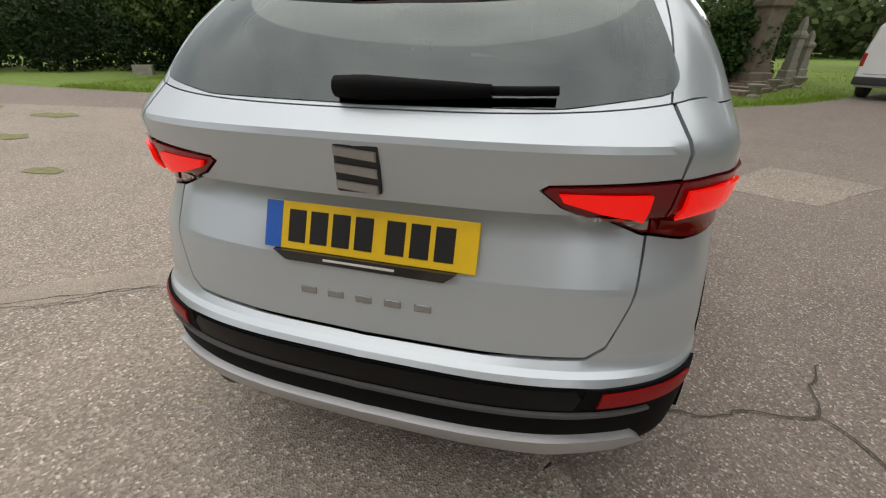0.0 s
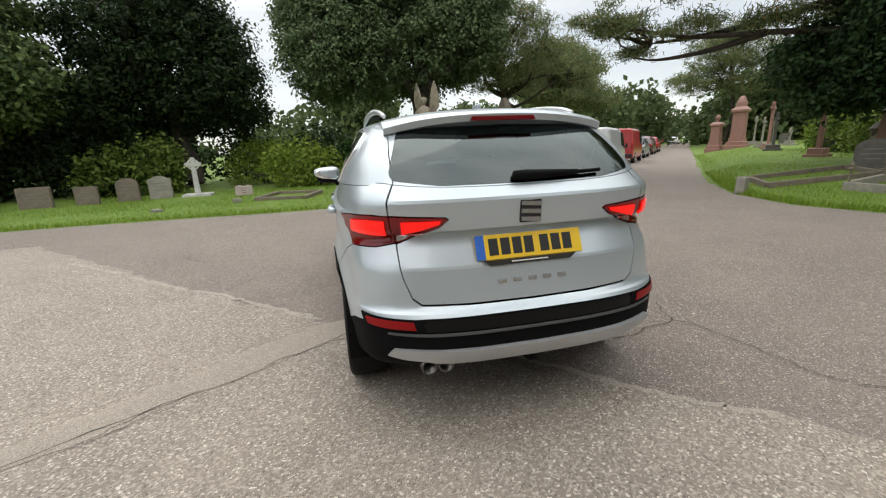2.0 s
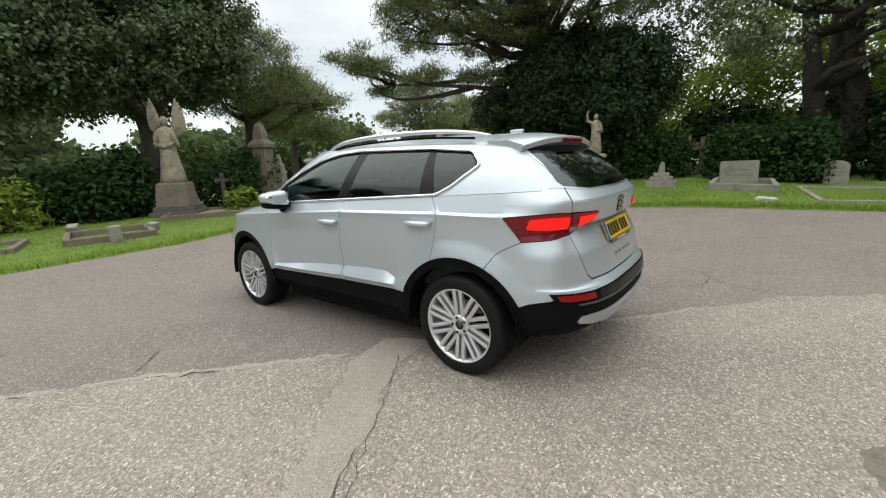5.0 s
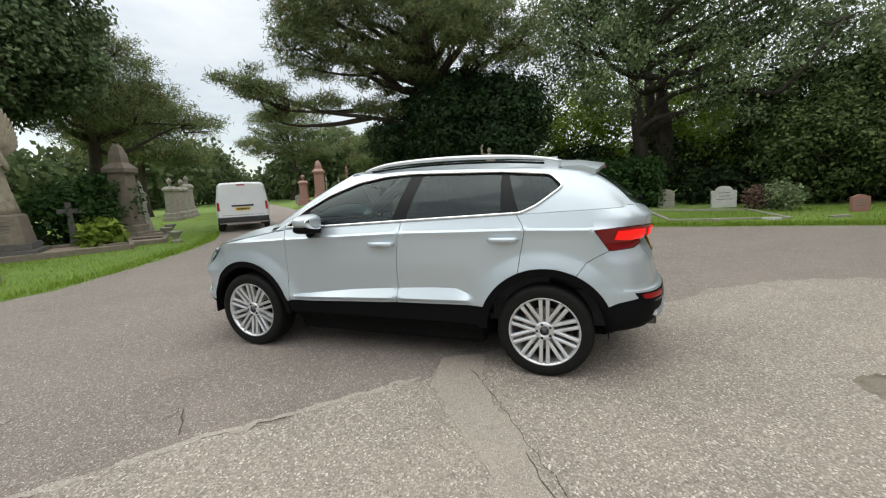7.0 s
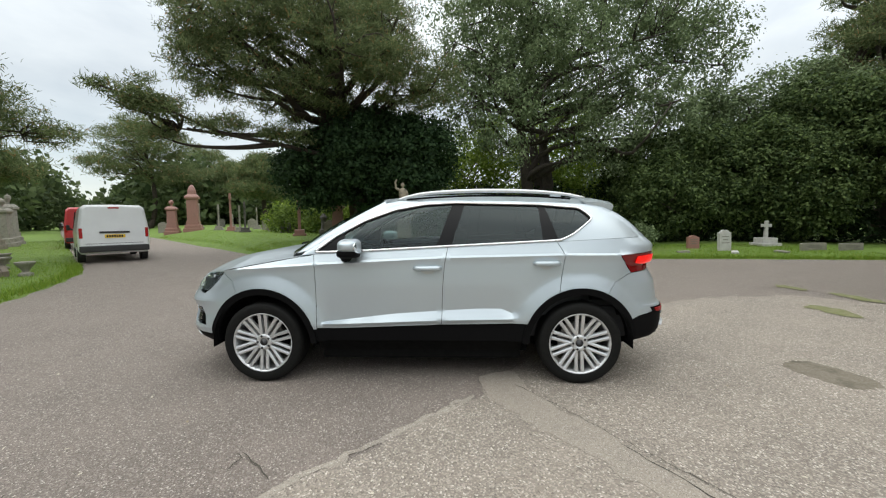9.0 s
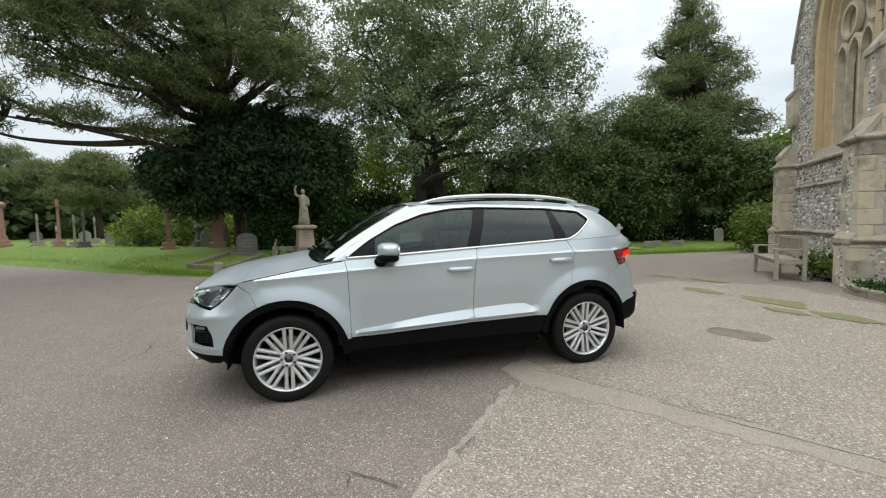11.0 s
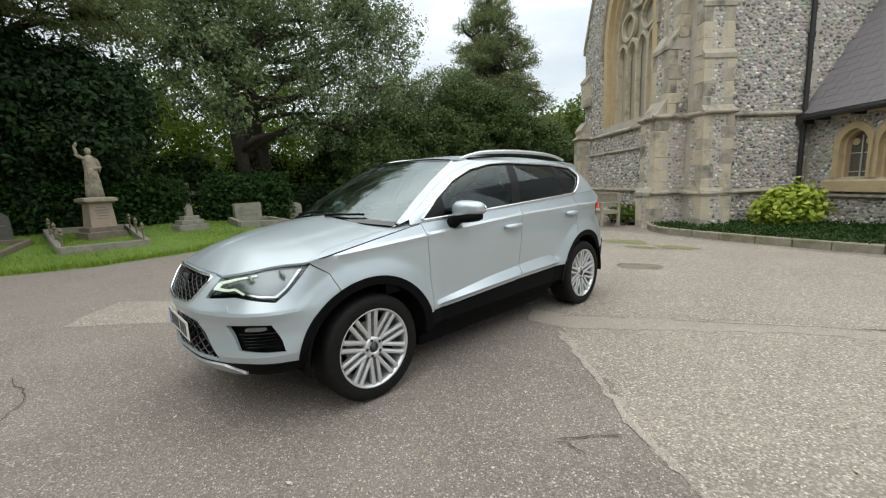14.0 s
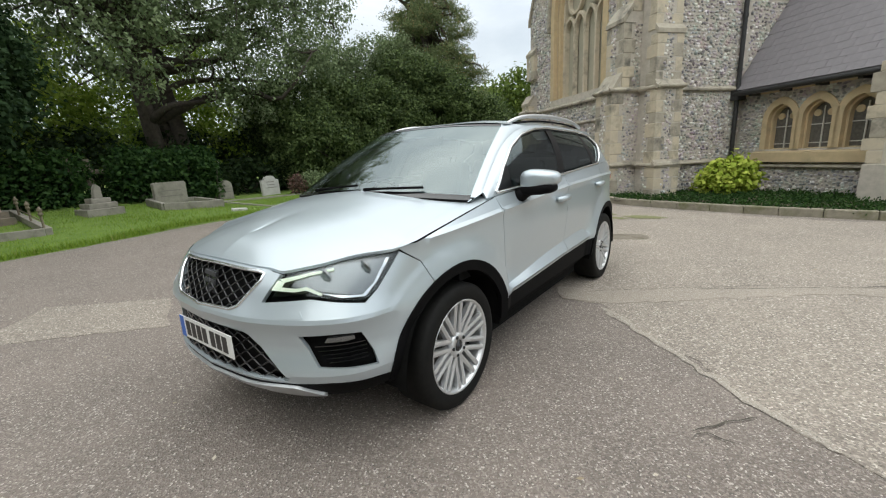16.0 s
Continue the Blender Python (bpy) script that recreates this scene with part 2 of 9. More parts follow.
def asphalt_mat(name, base, dark, light, chips, stain, size=150.0):
    """Worn tarmac: coarse aggregate, blotches and pale chips."""
    m = mat(name, base, dark, 1.3, 0.88, bump=0.0, c3=stain, scale3=0.35, cover3=0.52)
    n, l = m.node_tree.nodes, m.node_tree.links
    p = n["Principled BSDF"]
    co = n.new("ShaderNodeTexCoord").outputs["Object"]
    old = p.inputs["Base Color"].links[0].from_socket
    v = n.new("ShaderNodeTexVoronoi")
    v.inputs["Scale"].default_value = size
    l.new(co, v.inputs["Vector"])
    sep = n.new("ShaderNodeSeparateColor")
    l.new(v.outputs["Color"], sep.inputs["Color"])
    for lo, hi, c, amount in ((0.5, 0.75, light, 0.7), (0.0, 0.0, None, 0.0), (0.94, 0.96, chips, 0.75)):
        if c is None:
            continue
        r = n.new("ShaderNodeMapRange")
        r.inputs["From Min"].default_value, r.inputs["From Max"].default_value, r.inputs["To Max"].default_value = lo, hi, amount
        l.new(sep.outputs["Red"], r.inputs["Value"])
        x = n.new("ShaderNodeMix")
        x.data_type = "RGBA"
        x.inputs["B"].default_value = (*c, 1)
        l.new(r.outputs["Result"], x.inputs["Factor"])
        l.new(old, x.inputs["A"])
        old = x.outputs["Result"]
    d = n.new("ShaderNodeMapRange")
    d.inputs["From Max"].default_value, d.inputs["To Max"].default_value = 0.22, 0.5
    l.new(sep.outputs["Green"], d.inputs["Value"])
    inv = n.new("ShaderNodeMath")
    inv.operation = "SUBTRACT"
    inv.inputs[0].default_value = 0.5
    l.new(d.outputs["Result"], inv.inputs[1])
    x = n.new("ShaderNodeMix")
    x.data_type = "RGBA"
    x.inputs["B"].default_value = (0.05, 0.046, 0.043, 1)
    l.new(inv.outputs[0], x.inputs["Factor"])
    l.new(old, x.inputs["A"])
    l.new(x.outputs["Result"], p.inputs["Base Color"])
    b = n.new("ShaderNodeBump")
    b.inputs["Strength"].default_value, b.inputs["Distance"].default_value = 0.9, 0.008
    l.new(v.outputs["Distance"], b.inputs["Height"])
    l.new(b.outputs["Normal"], p.inputs["Normal"])
    return m


M_ASPHALT = asphalt_mat("tarmac", (0.226, 0.189, 0.164), (0.182, 0.154, 0.134), (0.352, 0.303, 0.264), (0.616, 0.55, 0.495), (0.171, 0.143, 0.124), 135)
M_AGGREGATE = asphalt_mat("worn_tarmac", (0.292, 0.251, 0.209), (0.237, 0.205, 0.173), (0.473, 0.413, 0.352), (0.704, 0.638, 0.572), (0.22, 0.189, 0.161), 105)
M_STRIP = asphalt_mat("reinstated_tarmac", (0.402, 0.347, 0.29), (0.341, 0.295, 0.248), (0.506, 0.446, 0.38), (0.66, 0.605, 0.539), (0.352, 0.306, 0.259), 190)
M_SEAM = asphalt_mat("pale_seam", (0.396, 0.347, 0.292), (0.33, 0.288, 0.242), (0.495, 0.44, 0.38), (0.66, 0.605, 0.539), (0.33, 0.288, 0.242), 150)
M_CRACK = mat("crack_filling", (0.055, 0.048, 0.042), (0.09, 0.08, 0.06), 20, 0.95, bump=0.4)
M_MOSS = mat("moss", (0.15, 0.165, 0.06), (0.23, 0.215, 0.12), 14, 0.95, bump=0.6, bscale=80)

FORECOURT = [(-18, 6.6), (-9.5, 6.25), (-6, 6.5), (-2.3, 6.4), (0.2, 6.5), (1.4, 6.93), (2.6, 7.5), (4.2, 8.35), (5.9, 9.45), (6.7, 10.2), (10, 13.7), (14, 17.9), (20, 24.1), (35, 39.8), (100, 106),
             (103, 101.5), (44, 42.6), (25.6, 23.0), (20.6, 17.8), (16.5, 13.4), (13.4, 10.2), (11.2, 7.9), (9.3, 5.6), (8.15, 4.0), (7.65, 2.3), (7.9, 0.9), (8.6, -1.3), (8.65, -3.4), (8.7, -6.5), (8.6, -9), (8.2, -12), (8.0, -14.2), (10.2, -19), (15, -27),
             (9, -29), (4, -27), (-18, -24)]


def height(x, y):
    """The turf rises gently beyond the verge on the far side."""
    r = (np.clip(x - 8.2, 0, 6) * 0.075 + np.clip(x - 14.2, 0, 400) * 0.004) * np.interp(y, [-5, -0.5], [0.3, 1.0])
    side = np.clip(-(y - 8 - 0.9 * (x - 9)) / 4.0, 0, 1)
    return 0.035 + r * side + np.clip(y - 7, 0, 30) * 0.006 * np.clip((6 - x) / 6, 0, 1)


def ground_sheet():
    c = [0.0]
    while c[-1] < 900:
        c.append(c[-1] + (0.45 if c[-1] < 24 else 0.6 + (c[-1] - 24) * 0.12))
    ax = np.array([-v for v in c[:0:-1]] + c)
    gx, gy = np.meshgrid(ax, ax)
    pts = np.stack([gx.ravel(), gy.ravel()], 1)
    deep = inside(pts, FORECOURT)
    far = edge_far(pts, FORECOURT)
    z = height(pts[:, 0], pts[:, 1])
    bumps = np.array([noise.noise((x * 0.6, y * 0.6, 0)) for x, y in pts]) * 0.03 * np.clip(far / 0.8, 0, 1)
    z = np.where(deep, -0.14 * np.clip(far / 0.5, 0.12, 1), z * np.clip(far / 0.5, 0.35, 1) + bumps)
    n = len(ax)
    f = [(j * n + i, j * n + i + 1, (j + 1) * n + i + 1, (j + 1) * n + i) for j in range(n - 1) for i in range(n - 1)]
    ob = raw("ground", np.column_stack([pts, z]), f, M_GRASS, smooth=True)
    tagged(ob, "rough green lawn of the burial ground, rising gently", "ground", kind="structure")


ground_sheet()


def ragged(poly, step, amp, seed=0.0):
    out = []
    for x, y in dense(poly, step):
        out.append((x + amp * noise.noise((x * 2.3, y * 2.3, seed)) + 0.55 * amp * noise.noise((x * 9, y * 9, seed)) + 0.35 * amp * noise.noise((x * 31, y * 31, seed)), y + amp * noise.noise((x * 2.3, y * 2.3, seed + 5)) + 0.4 * amp * noise.noise((x * 9, y * 9, seed + 5))))
    return out


def flat(name, poly, z, material, label, res=0.8, parent=None, kind="structure", category="pavement"):
    v, f = fill(poly, res=res)
    verts, faces = [(x, y, z) for x, y in v], [tuple(int(i) for i in t) for t in f]
    used = {(t[i], t[(i + 1) % 3]) for t in faces for i in range(3)}
    for a, b in [e for e in used if (e[1], e[0]) not in used]:
        k = len(verts)
        verts += [(*v[a], z - 0.01), (*v[b], z - 0.01)]
        faces.append((a, k, k + 1, b))
    ob = raw(name, verts, faces, material, parent)
    return tagged(ob, label, category, kind=kind)


flat("road", ragged(FORECOURT, 0.3, 0.09), 0.0, M_ASPHALT, "weathered brownish grey tarmac forecourt and drive", 1.5)
# the worn, stony stretch on the side of the camera, with a reinstated strip and old patches
flat("pavement", ragged([(-18, 2.9), (-9.3, 3.9), (-7.65, 4.12), (-5.9, 4.2), (-5.3, 3.62), (-4.3, 2.65), (-3.2, 1.55), (-2.85, 1.1), (-2.0, 0.4), (-1.45, -0.12), (-1.1, -0.48), (-0.8, -0.62), (-0.2, -1.1), (0.7, -2.05), (1.2, -2.42), (1.9, -3.0), (2.6, -4.2), (2.9, -6.0), (1.6, -7.4), (-3, -5.9), (-18, -8)], 0.05, 0.11, 3.0),
     0.004, M_AGGREGATE, "paler stretch of worn tarmac with exposed stone", 0.8)
flat("pavement_strip", ragged([(-0.75, -0.5), (-1.15, -0.52), (-1.75, -0.98), (-2.5, -1.52), (-3.1, -1.82), (-6, -3.4), (-6.2, -3.15 - 0.6), (-3.2, -2.1), (-2.3, -1.72), (-1.75, -1.33), (-1.1, -0.95), (-0.6, -0.75)], 0.04, 0.09, 7.0),
     0.008, M_STRIP, "reinstated tarmac strip across the forecourt", 0.3)
flat("pavement_patch", ragged([(2.9, 2.8), (3.74, 2.23), (2.78, 1.42), (1.92, 1.75)], 0.08, 0.04, 11.0), 0.004, M_AGGREGATE, "pale patch of repaired tarmac", 0.3)


def crack(pts, width, seed, name="road_crack", material=None, label="dark crack in the tarmac", wave=0.03, z=0.0095):
    line = smooth_line([(x, y) for x, y in pts], 0.05)
    line = line + np.array([(wave * noise.noise((x * 14, y * 14, seed)), wave * noise.noise((x * 14, y * 14, seed + 3))) for x, y in line])
    d = np.gradient(line, axis=0)
    nrm = np.stack([-d[:, 1], d[:, 0]], 1) / np.maximum(np.hypot(*d.T), 1e-6)[:, None]
    w = np.array([width * (0.35 + 0.9 * abs(noise.noise((x * 7, y * 7, seed + 8)))) for x, y in line])
    w[0] = w[-1] = 0.001
    a, b = line + nrm * w[:, None], line - nrm * w[:, None]
    k = len(line)
    v = [(x, y, z) for x, y in np.vstack([a, b])]
    ob = raw(name, v, [(i, i + 1, k + i + 1, k + i) for i in range(k - 1)], material or M_CRACK)
    tagged(ob, label, "crack", "cracks in the tarmac", "structure")


for n_crack, (pts, w) in enumerate([
        ([(0.9, -1.46), (1.12, -1.46), (1.26, -1.40), (1.53, -1.35), (1.58, -1.18), (1.69, -1.0)], 0.008), ([(1.53, -1.35), (1.62, -1.46), (1.67, -1.7), (1.72, -2.0), (1.77, -2.24), (1.92, -2.4), (2.26, -2.44)], 0.007),
        ([(-0.9, -0.78), (-1.2, -1.0), (-1.5, -1.2), (-1.75, -1.36), (-2.3, -1.74)], 0.005), ([(-1.9, 0.95), (-2.02, 0.8), (-2.15, 0.68)], 0.008),
        ([(-1.75, -1.3), (-3.1, -2.1), (-4.5, -2.9)], 0.006), ([(-1.9, 1.0), (-1.95, 0.93), (-2.1, 0.95)], 0.006), ([(-2.3, 1.95), (-2.7, 2.0), (-3.1, 2.4)], 0.008),
        ([(0.3, 3.3), (0.9, 3.0), (1.5, 3.1)], 0.007), ([(2.5, -2.3), (2.1, -2.6), (2.0, -3.0)], 0.008)]):
    crack(pts, w, n_crack * 3.1)

for n_seam, pts in enumerate(([(-1.1, -0.46), (-1.45, -0.12), (-2.0, 0.4), (-2.45, 0.78)], [(-2.55, 0.86), (-2.85, 1.1), (-3.4, 1.6)], [(0.0, -1.28), (0.7, -2.05), (1.2, -2.42)], [(-3.6, 1.8), (-4.6, 2.7)])):
    crack(pts, 0.045, 40 + n_seam, "pavement_seam", M_SEAM, "pale worn seam between two layings of tarmac", 0.05, 0.0058)

for px, py, r in ((1.7, -5.6, 0.4), (0.5, -5.7, 0.55), (-0.5, -5.5, 0.4), (0.0, -5.2, 0.3), (2.6, -6.8, 0.4), (-7.4, 1.3, 0.35), (-8.8, 2.9, 0.5), (-11.6, 3.1, 0.8), (-4.2, -1.0, 0.2), (-5.0, 0.2, 0.25), (3.6, -6.5, 0.3)):
    ring = [(px + r * (1 + 0.5 * noise.noise((a * 1.7, px, py))) * math.cos(a), py + 0.45 * r * (1 + 0.6 * noise.noise((a * 2.1, py, px))) * math.sin(a)) for a in np.linspace(0, 2 * math.pi, 40, endpoint=False)]
    v, f = fill(ring, res=0.12)
    z = 0.011 + 0.018 * np.clip(edge_far(v, ring) / 0.1, 0, 1) * np.array([0.4 + abs(noise.noise((a * 6, b * 6, 2))) for a, b in v])
    tagged(raw("moss_patch", np.column_stack([v, z]), [tuple(t) for t in f], M_MOSS, smooth=True), "patch of moss and thin grass on the tarmac", "moss", "moss on the tarmac", "stuff")

def litter():
    rng = np.random.default_rng(21)
    p = rng.uniform((-8, -5.5), (7.4, 6.0), (520, 2))
    p = p[inside(p, FORECOURT) & (np.hypot(p[:, 0] / 1.1, p[:, 1] / 2.3) > 1)]
    k = len(p)
    a = rng.uniform(0, 2 * np.pi, k)
    c = np.column_stack([p, np.full(k, 0.013)])
    u = np.column_stack([np.cos(a), np.sin(a), rng.uniform(-0.15, 0.15, k)]) * rng.uniform(0.006, 0.020, k)[:, None]
    w = np.column_stack([-np.sin(a), np.cos(a), rng.uniform(-0.15, 0.15, k)]) * rng.uniform(0.004, 0.011, k)[:, None]
    tagged(quads("leaf_litter", np.stack([c - u, c + w, c + u, c - w], 1), leaf_mat("dry_leaves", (0.30, 0.24, 0.16), (0.66, 0.60, 0.50), None, 0.1)), "small dry leaves and pale grit on the tarmac", "litter", kind="stuff")


litter()

# worn hollow in the tarmac with loose grit in it
M_WORN = mat("worn_gritty_tarmac", (0.165, 0.142, 0.108), (0.235, 0.205, 0.162), 60, 0.95, bump=0.7, bscale=90, c3=(0.115, 0.098, 0.072), scale3=5.0)
rng = np.random.default_rng(41)
wob = [0.9, 1.04, 0.96, 1.08, 0.93, 1.02, 0.88, 1.06]
bm = bmesh.new()
ring_in, ring_out = [], []
for k in range(64):
    a = 2 * math.pi * k / 64
    r = np.interp(k % 64, range(0, 72, 8), [*wob, wob[0]]) * rng.uniform(0.94, 1.05)
    ring_out.append(bm.verts.new((0.34 * r * math.cos(a), 0.235 * r * math.sin(a), 0.0045)))
    ring_in.append(bm.verts.new((0.29 * r * math.cos(a), 0.19 * r * math.sin(a), 0.0065 + rng.uniform(0, 0.002))))
mid = bm.verts.new((0, 0, 0.0075))
for k in range(64):
    n2 = (k + 1) % 64
    bm.faces.new((ring_out[k], ring_out[n2], ring_in[n2], ring_in[k]))
    bm.faces.new((ring_in[k], ring_in[n2], mid))
hollow = part("worn_patch", bm, M_WORN, None)
hollow.matrix_world = pose(-0.62, -3.52, 0, 0, 0, 20)
tagged(hollow, "worn brown hollow with loose grit in the tarmac", "worn patch")


# grass blades along the verges and on the lawns
M_BLADE = leaf_mat("grass_blades", (0.119, 0.204, 0.0187), (0.246, 0.357, 0.051), (0.323, 0.289, 0.119), 0.35)


def blades(name, pts, tall, wide, label):
    rng = np.random.default_rng(len(pts))
    k = len(pts)
    a = rng.uniform(0, 2 * np.pi, k)
    h = tall * rng.uniform(0.4, 1.3, k)
    lean = rng.uniform(0.1, 0.8, k) * h
    b = rng.uniform(0, 2 * np.pi, k)
    base = np.column_stack([pts, height(pts[:, 0], pts[:, 1]) - 0.03])
    side = np.column_stack([np.cos(a), np.sin(a), np.zeros(k)]) * (wide * rng.uniform(0.6, 1.3, k))[:, None]
    top = base + np.column_stack([np.cos(b) * lean, np.sin(b) * lean, h])
    ob = quads(name, np.stack([base - side, base + side, top + 0.25 * side, top - 0.25 * side], 1), M_BLADE)
    tagged(ob, label, "grass", kind="stuff")


def scatter(x0, x1, y0, y1, k, seed, near=None):
    rng = np.random.default_rng(seed)
    p = rng.uniform((x0, y0), (x1, y1), (k, 2))
    p = p[~inside(p, FORECOURT)]
    if near:
        p = p[edge_far(p, FORECOURT) < near]
    return p


blades("grass", np.vstack([scatter(-14, 8, 6, 13, 60000, 1), scatter(7.4, 13, -14, 8, 60000, 2), scatter(7, 24, 6, 26, 40000, 3)]), 0.075, 0.006, "short mown grass with longer tufts")
blades("verge_grass", np.vstack([scatter(-14, 8, 6, 11, 60000, 4, 0.35), scatter(7.4, 10, -15, 9, 60000, 5, 0.35)]), 0.11, 0.007, "longer grass along the edge of the tarmac")

# ---- church ----
M_MORTAR = mat("lime_mortar", (0.529, 0.483, 0.42), (0.437, 0.402, 0.345), 9, 0.95, bump=0.5, bscale=60)
M_FLINT = bpy.data.materials.new("flint")


def flint_material():
    M_FLINT.use_nodes = True
    n, l = M_FLINT.node_tree.nodes, M_FLINT.node_tree.links
    p = n["Principled BSDF"]
    p.inputs["Roughness"].default_value = 0.5
    g = n.new("ShaderNodeNewGeometry")
    r = n.new("ShaderNodeValToRGB")
    e = r.color_ramp.elements
    e[0].color, e[1].color = (0.15, 0.14, 0.145, 1), (0.78, 0.76, 0.72, 1)
    for pos, c in ((0.22, (0.30, 0.275, 0.265)), (0.5, (0.48, 0.44, 0.40)), (0.72, (0.40, 0.34, 0.29)), (0.85, (0.62, 0.60, 0.57))):
        e.new(pos).color = (*c, 1)
    l.new(g.outputs["Random Per Island"], r.inputs["Fac"])
    t = n.new("ShaderNodeTexNoise")
    t.inputs["Scale"].default_value, t.inputs["Detail"].default_value = 30, 5
    x = n.new("ShaderNodeMix")
    x.data_type, x.blend_type = "RGBA", "OVERLAY"
    x.inputs["Factor"].default_value = 0.55
    l.new(r.outputs["Color"], x.inputs["A"])
    l.new(t.outputs["Color"], x.inputs["B"])
    b = n.new("ShaderNodeHueSaturation")
    b.inputs["Saturation"].default_value = 0.6
    l.new(x.outputs["Result"], b.inputs["Color"])
    l.new(b.outputs["Color"], p.inputs["Base Color"])


flint_material()
M_STONE = mat("limestone_dressing", (0.575, 0.5, 0.374), (0.494, 0.437, 0.339), 5, 0.9, bump=0.35, bscale=45, c3=(0.23, 0.213, 0.172), scale3=1.6, cover3=0.52)
M_STONE2 = mat("weathered_dressing", (0.425, 0.385, 0.31), (0.333, 0.299, 0.241), 6, 0.92, bump=0.4, bscale=45, c3=(0.127, 0.121, 0.103), scale3=2.2, cover3=0.5)
M_OCHRE = mat("ochre_stone", (0.575, 0.448, 0.27), (0.494, 0.391, 0.241), 5, 0.88, bump=0.2, bscale=50, c3=(0.391, 0.316, 0.207), scale3=2.0, cover3=0.56)
M_SLATE = mat("roof_slate", (0.178, 0.167, 0.178), (0.23, 0.213, 0.224), 2.2, 0.62, bump=0.15, bscale=30, c3=(0.23, 0.213, 0.207), scale3=1.2, cover3=0.55)
M_PIPE = mat("black_iron_paint", (0.018, 0.018, 0.019), (0.03, 0.03, 0.03), 20, 0.45, bump=0.1)
M_OLDGLASS = mat("leaded_glass", (0.09, 0.085, 0.075), (0.14, 0.13, 0.115), 18, 0.22, bump=0.1, spec=0.6)
M_LEAD = mat("white_glazing_bar", (0.62, 0.60, 0.54), (0.5, 0.48, 0.43), 30, 0.6)
M_BLANK = mat("boarded_window", (0.40, 0.375, 0.29), (0.36, 0.34, 0.265), 3, 0.8, bump=0.1, c3=(0.30, 0.285, 0.22), scale3=1.0, cover3=0.6)

church = thing("church", pose(0, 0, 0, 0, 0, -40.7), "flint church with limestone dressings and slate roof", "church")
# the church's own axes: x along the gable, y out of it
G, S, W = -6.38, 5.65, -9.2       # gable wall, side wall, wing wall
U0, U1 = 5.65, 12.25              # the gable's corners
EAVE, APEX, MID = 6.1, 12.6, 8.95
WL, WR, SILL, SPRING = 7.55, 10.35, 3.05, 5.6
FACES = []                        # stretches of wall that are faced with flint


def pointed(cx, half, spring, k=1.0, n=14):
    """Points of a pointed arch from the left springing over the top to the right one."""
    r = 2 * half * k
    top = math.acos((r - half) / r)
    left = [(cx - half + r - r * math.cos(a), spring + r * math.sin(a)) for a in np.linspace(0, top, n)]
    return left + [(2 * cx - x, z) for x, z in left[-2::-1]]


gable = [(U0, -0.1), (U1, -0.1), (U1, EAVE), (MID, APEX), (U0, EAVE)]
opening = [(WL, SILL), *pointed(MID, (WR - WL) / 2, SPRING), (WR, SILL)]


def holed_wall(name, outline, holes, y0, y1, material, parent, label="", res=0.6):
    """A wall with thickness; openings go through it. Outline in x and z."""
    v, f = fill(dense(outline, res), [dense(h, 0.25) for h in holes], res)
    k = len(v)
    verts = [(x, y1, z) for x, z in v] + [(x, y0, z) for x, z in v]
    faces = [tuple(t) for t in f] + [tuple(k + i for i in t[::-1]) for t in f]
    count = {}
    for t in f:
        for a, b in zip(t, np.roll(t, -1)):
            count[(a, b)] = 1
    for a, b in count:
        if (b, a) not in count:
            faces.append((a, k + a, k + b, b))
    ob = raw(name, verts, faces, material, parent, label)
    bmn = bmesh.new()
    bmn.from_mesh(ob.data)
    bmesh.ops.recalc_face_normals(bmn, faces=bmn.faces)
    bmn.to_mesh(ob.data)
    bmn.free()
    return ob


holed_wall("wall_gable", gable, [opening], G - 0.6, G, M_MORTAR, church)
bm = bmesh.new()
box(bm, S, S + 0.6, -22, G - 0.6, -0.1, EAVE + 3.5)
part("wall_side", bm, M_MORTAR, church)
bm = bmesh.new()
box(bm, U1 - 0.6, U1, -22, G - 0.6, -0.1, EAVE)
part("wall_far", bm, M_MORTAR, church)
wing_lights = [(4.54, 0.3), (3.75, 0.3), (2.96, 0.3)]
lights = [[(c - h, 1.1), *pointed(c, h, 1.78, 0.62, 8), (c + h, 1.1)] for c, h in wing_lights]
holed_wall("wall_wing", [(0.4, -0.1), (S, -0.1), (S, 2.72), (0.4, 2.72)], lights, W - 0.45, W, M_MORTAR, church, res=0.4)


def block(name, x0, x1, y0, y1, z0, z1, material, bevel=0.012, label=""):
    b = bmesh.new()
    box(b, x0, x1, y0, y1, z0, z1, bevel)
    return part(name, b, material, church, label)


def moulding(name, x0, x1, y, z, out=0.09, tall=0.14, material=None):
    """A string course on a wall that faces +y, with a sloped top."""
    sec = [(y - 0.02, z), (y + out * 0.6, z), (y + out, z + 0.03), (y + out, z + tall * 0.45), (y - 0.02, z + tall)]
    b = bmesh.new()
    a = [b.verts.new((x0, p, q)) for p, q in sec]
    c = [b.verts.new((x1, p, q)) for p, q in sec]
    b.faces.new(a), b.faces.new(c[::-1])
    for i in range(len(sec)):
        b.faces.new((a[i], c[i], c[(i + 1) % len(sec)], a[(i + 1) % len(sec)]))
    bmesh.ops.recalc_face_normals(b, faces=b.faces)
    return part(name, b, material or M_STONE2, church)


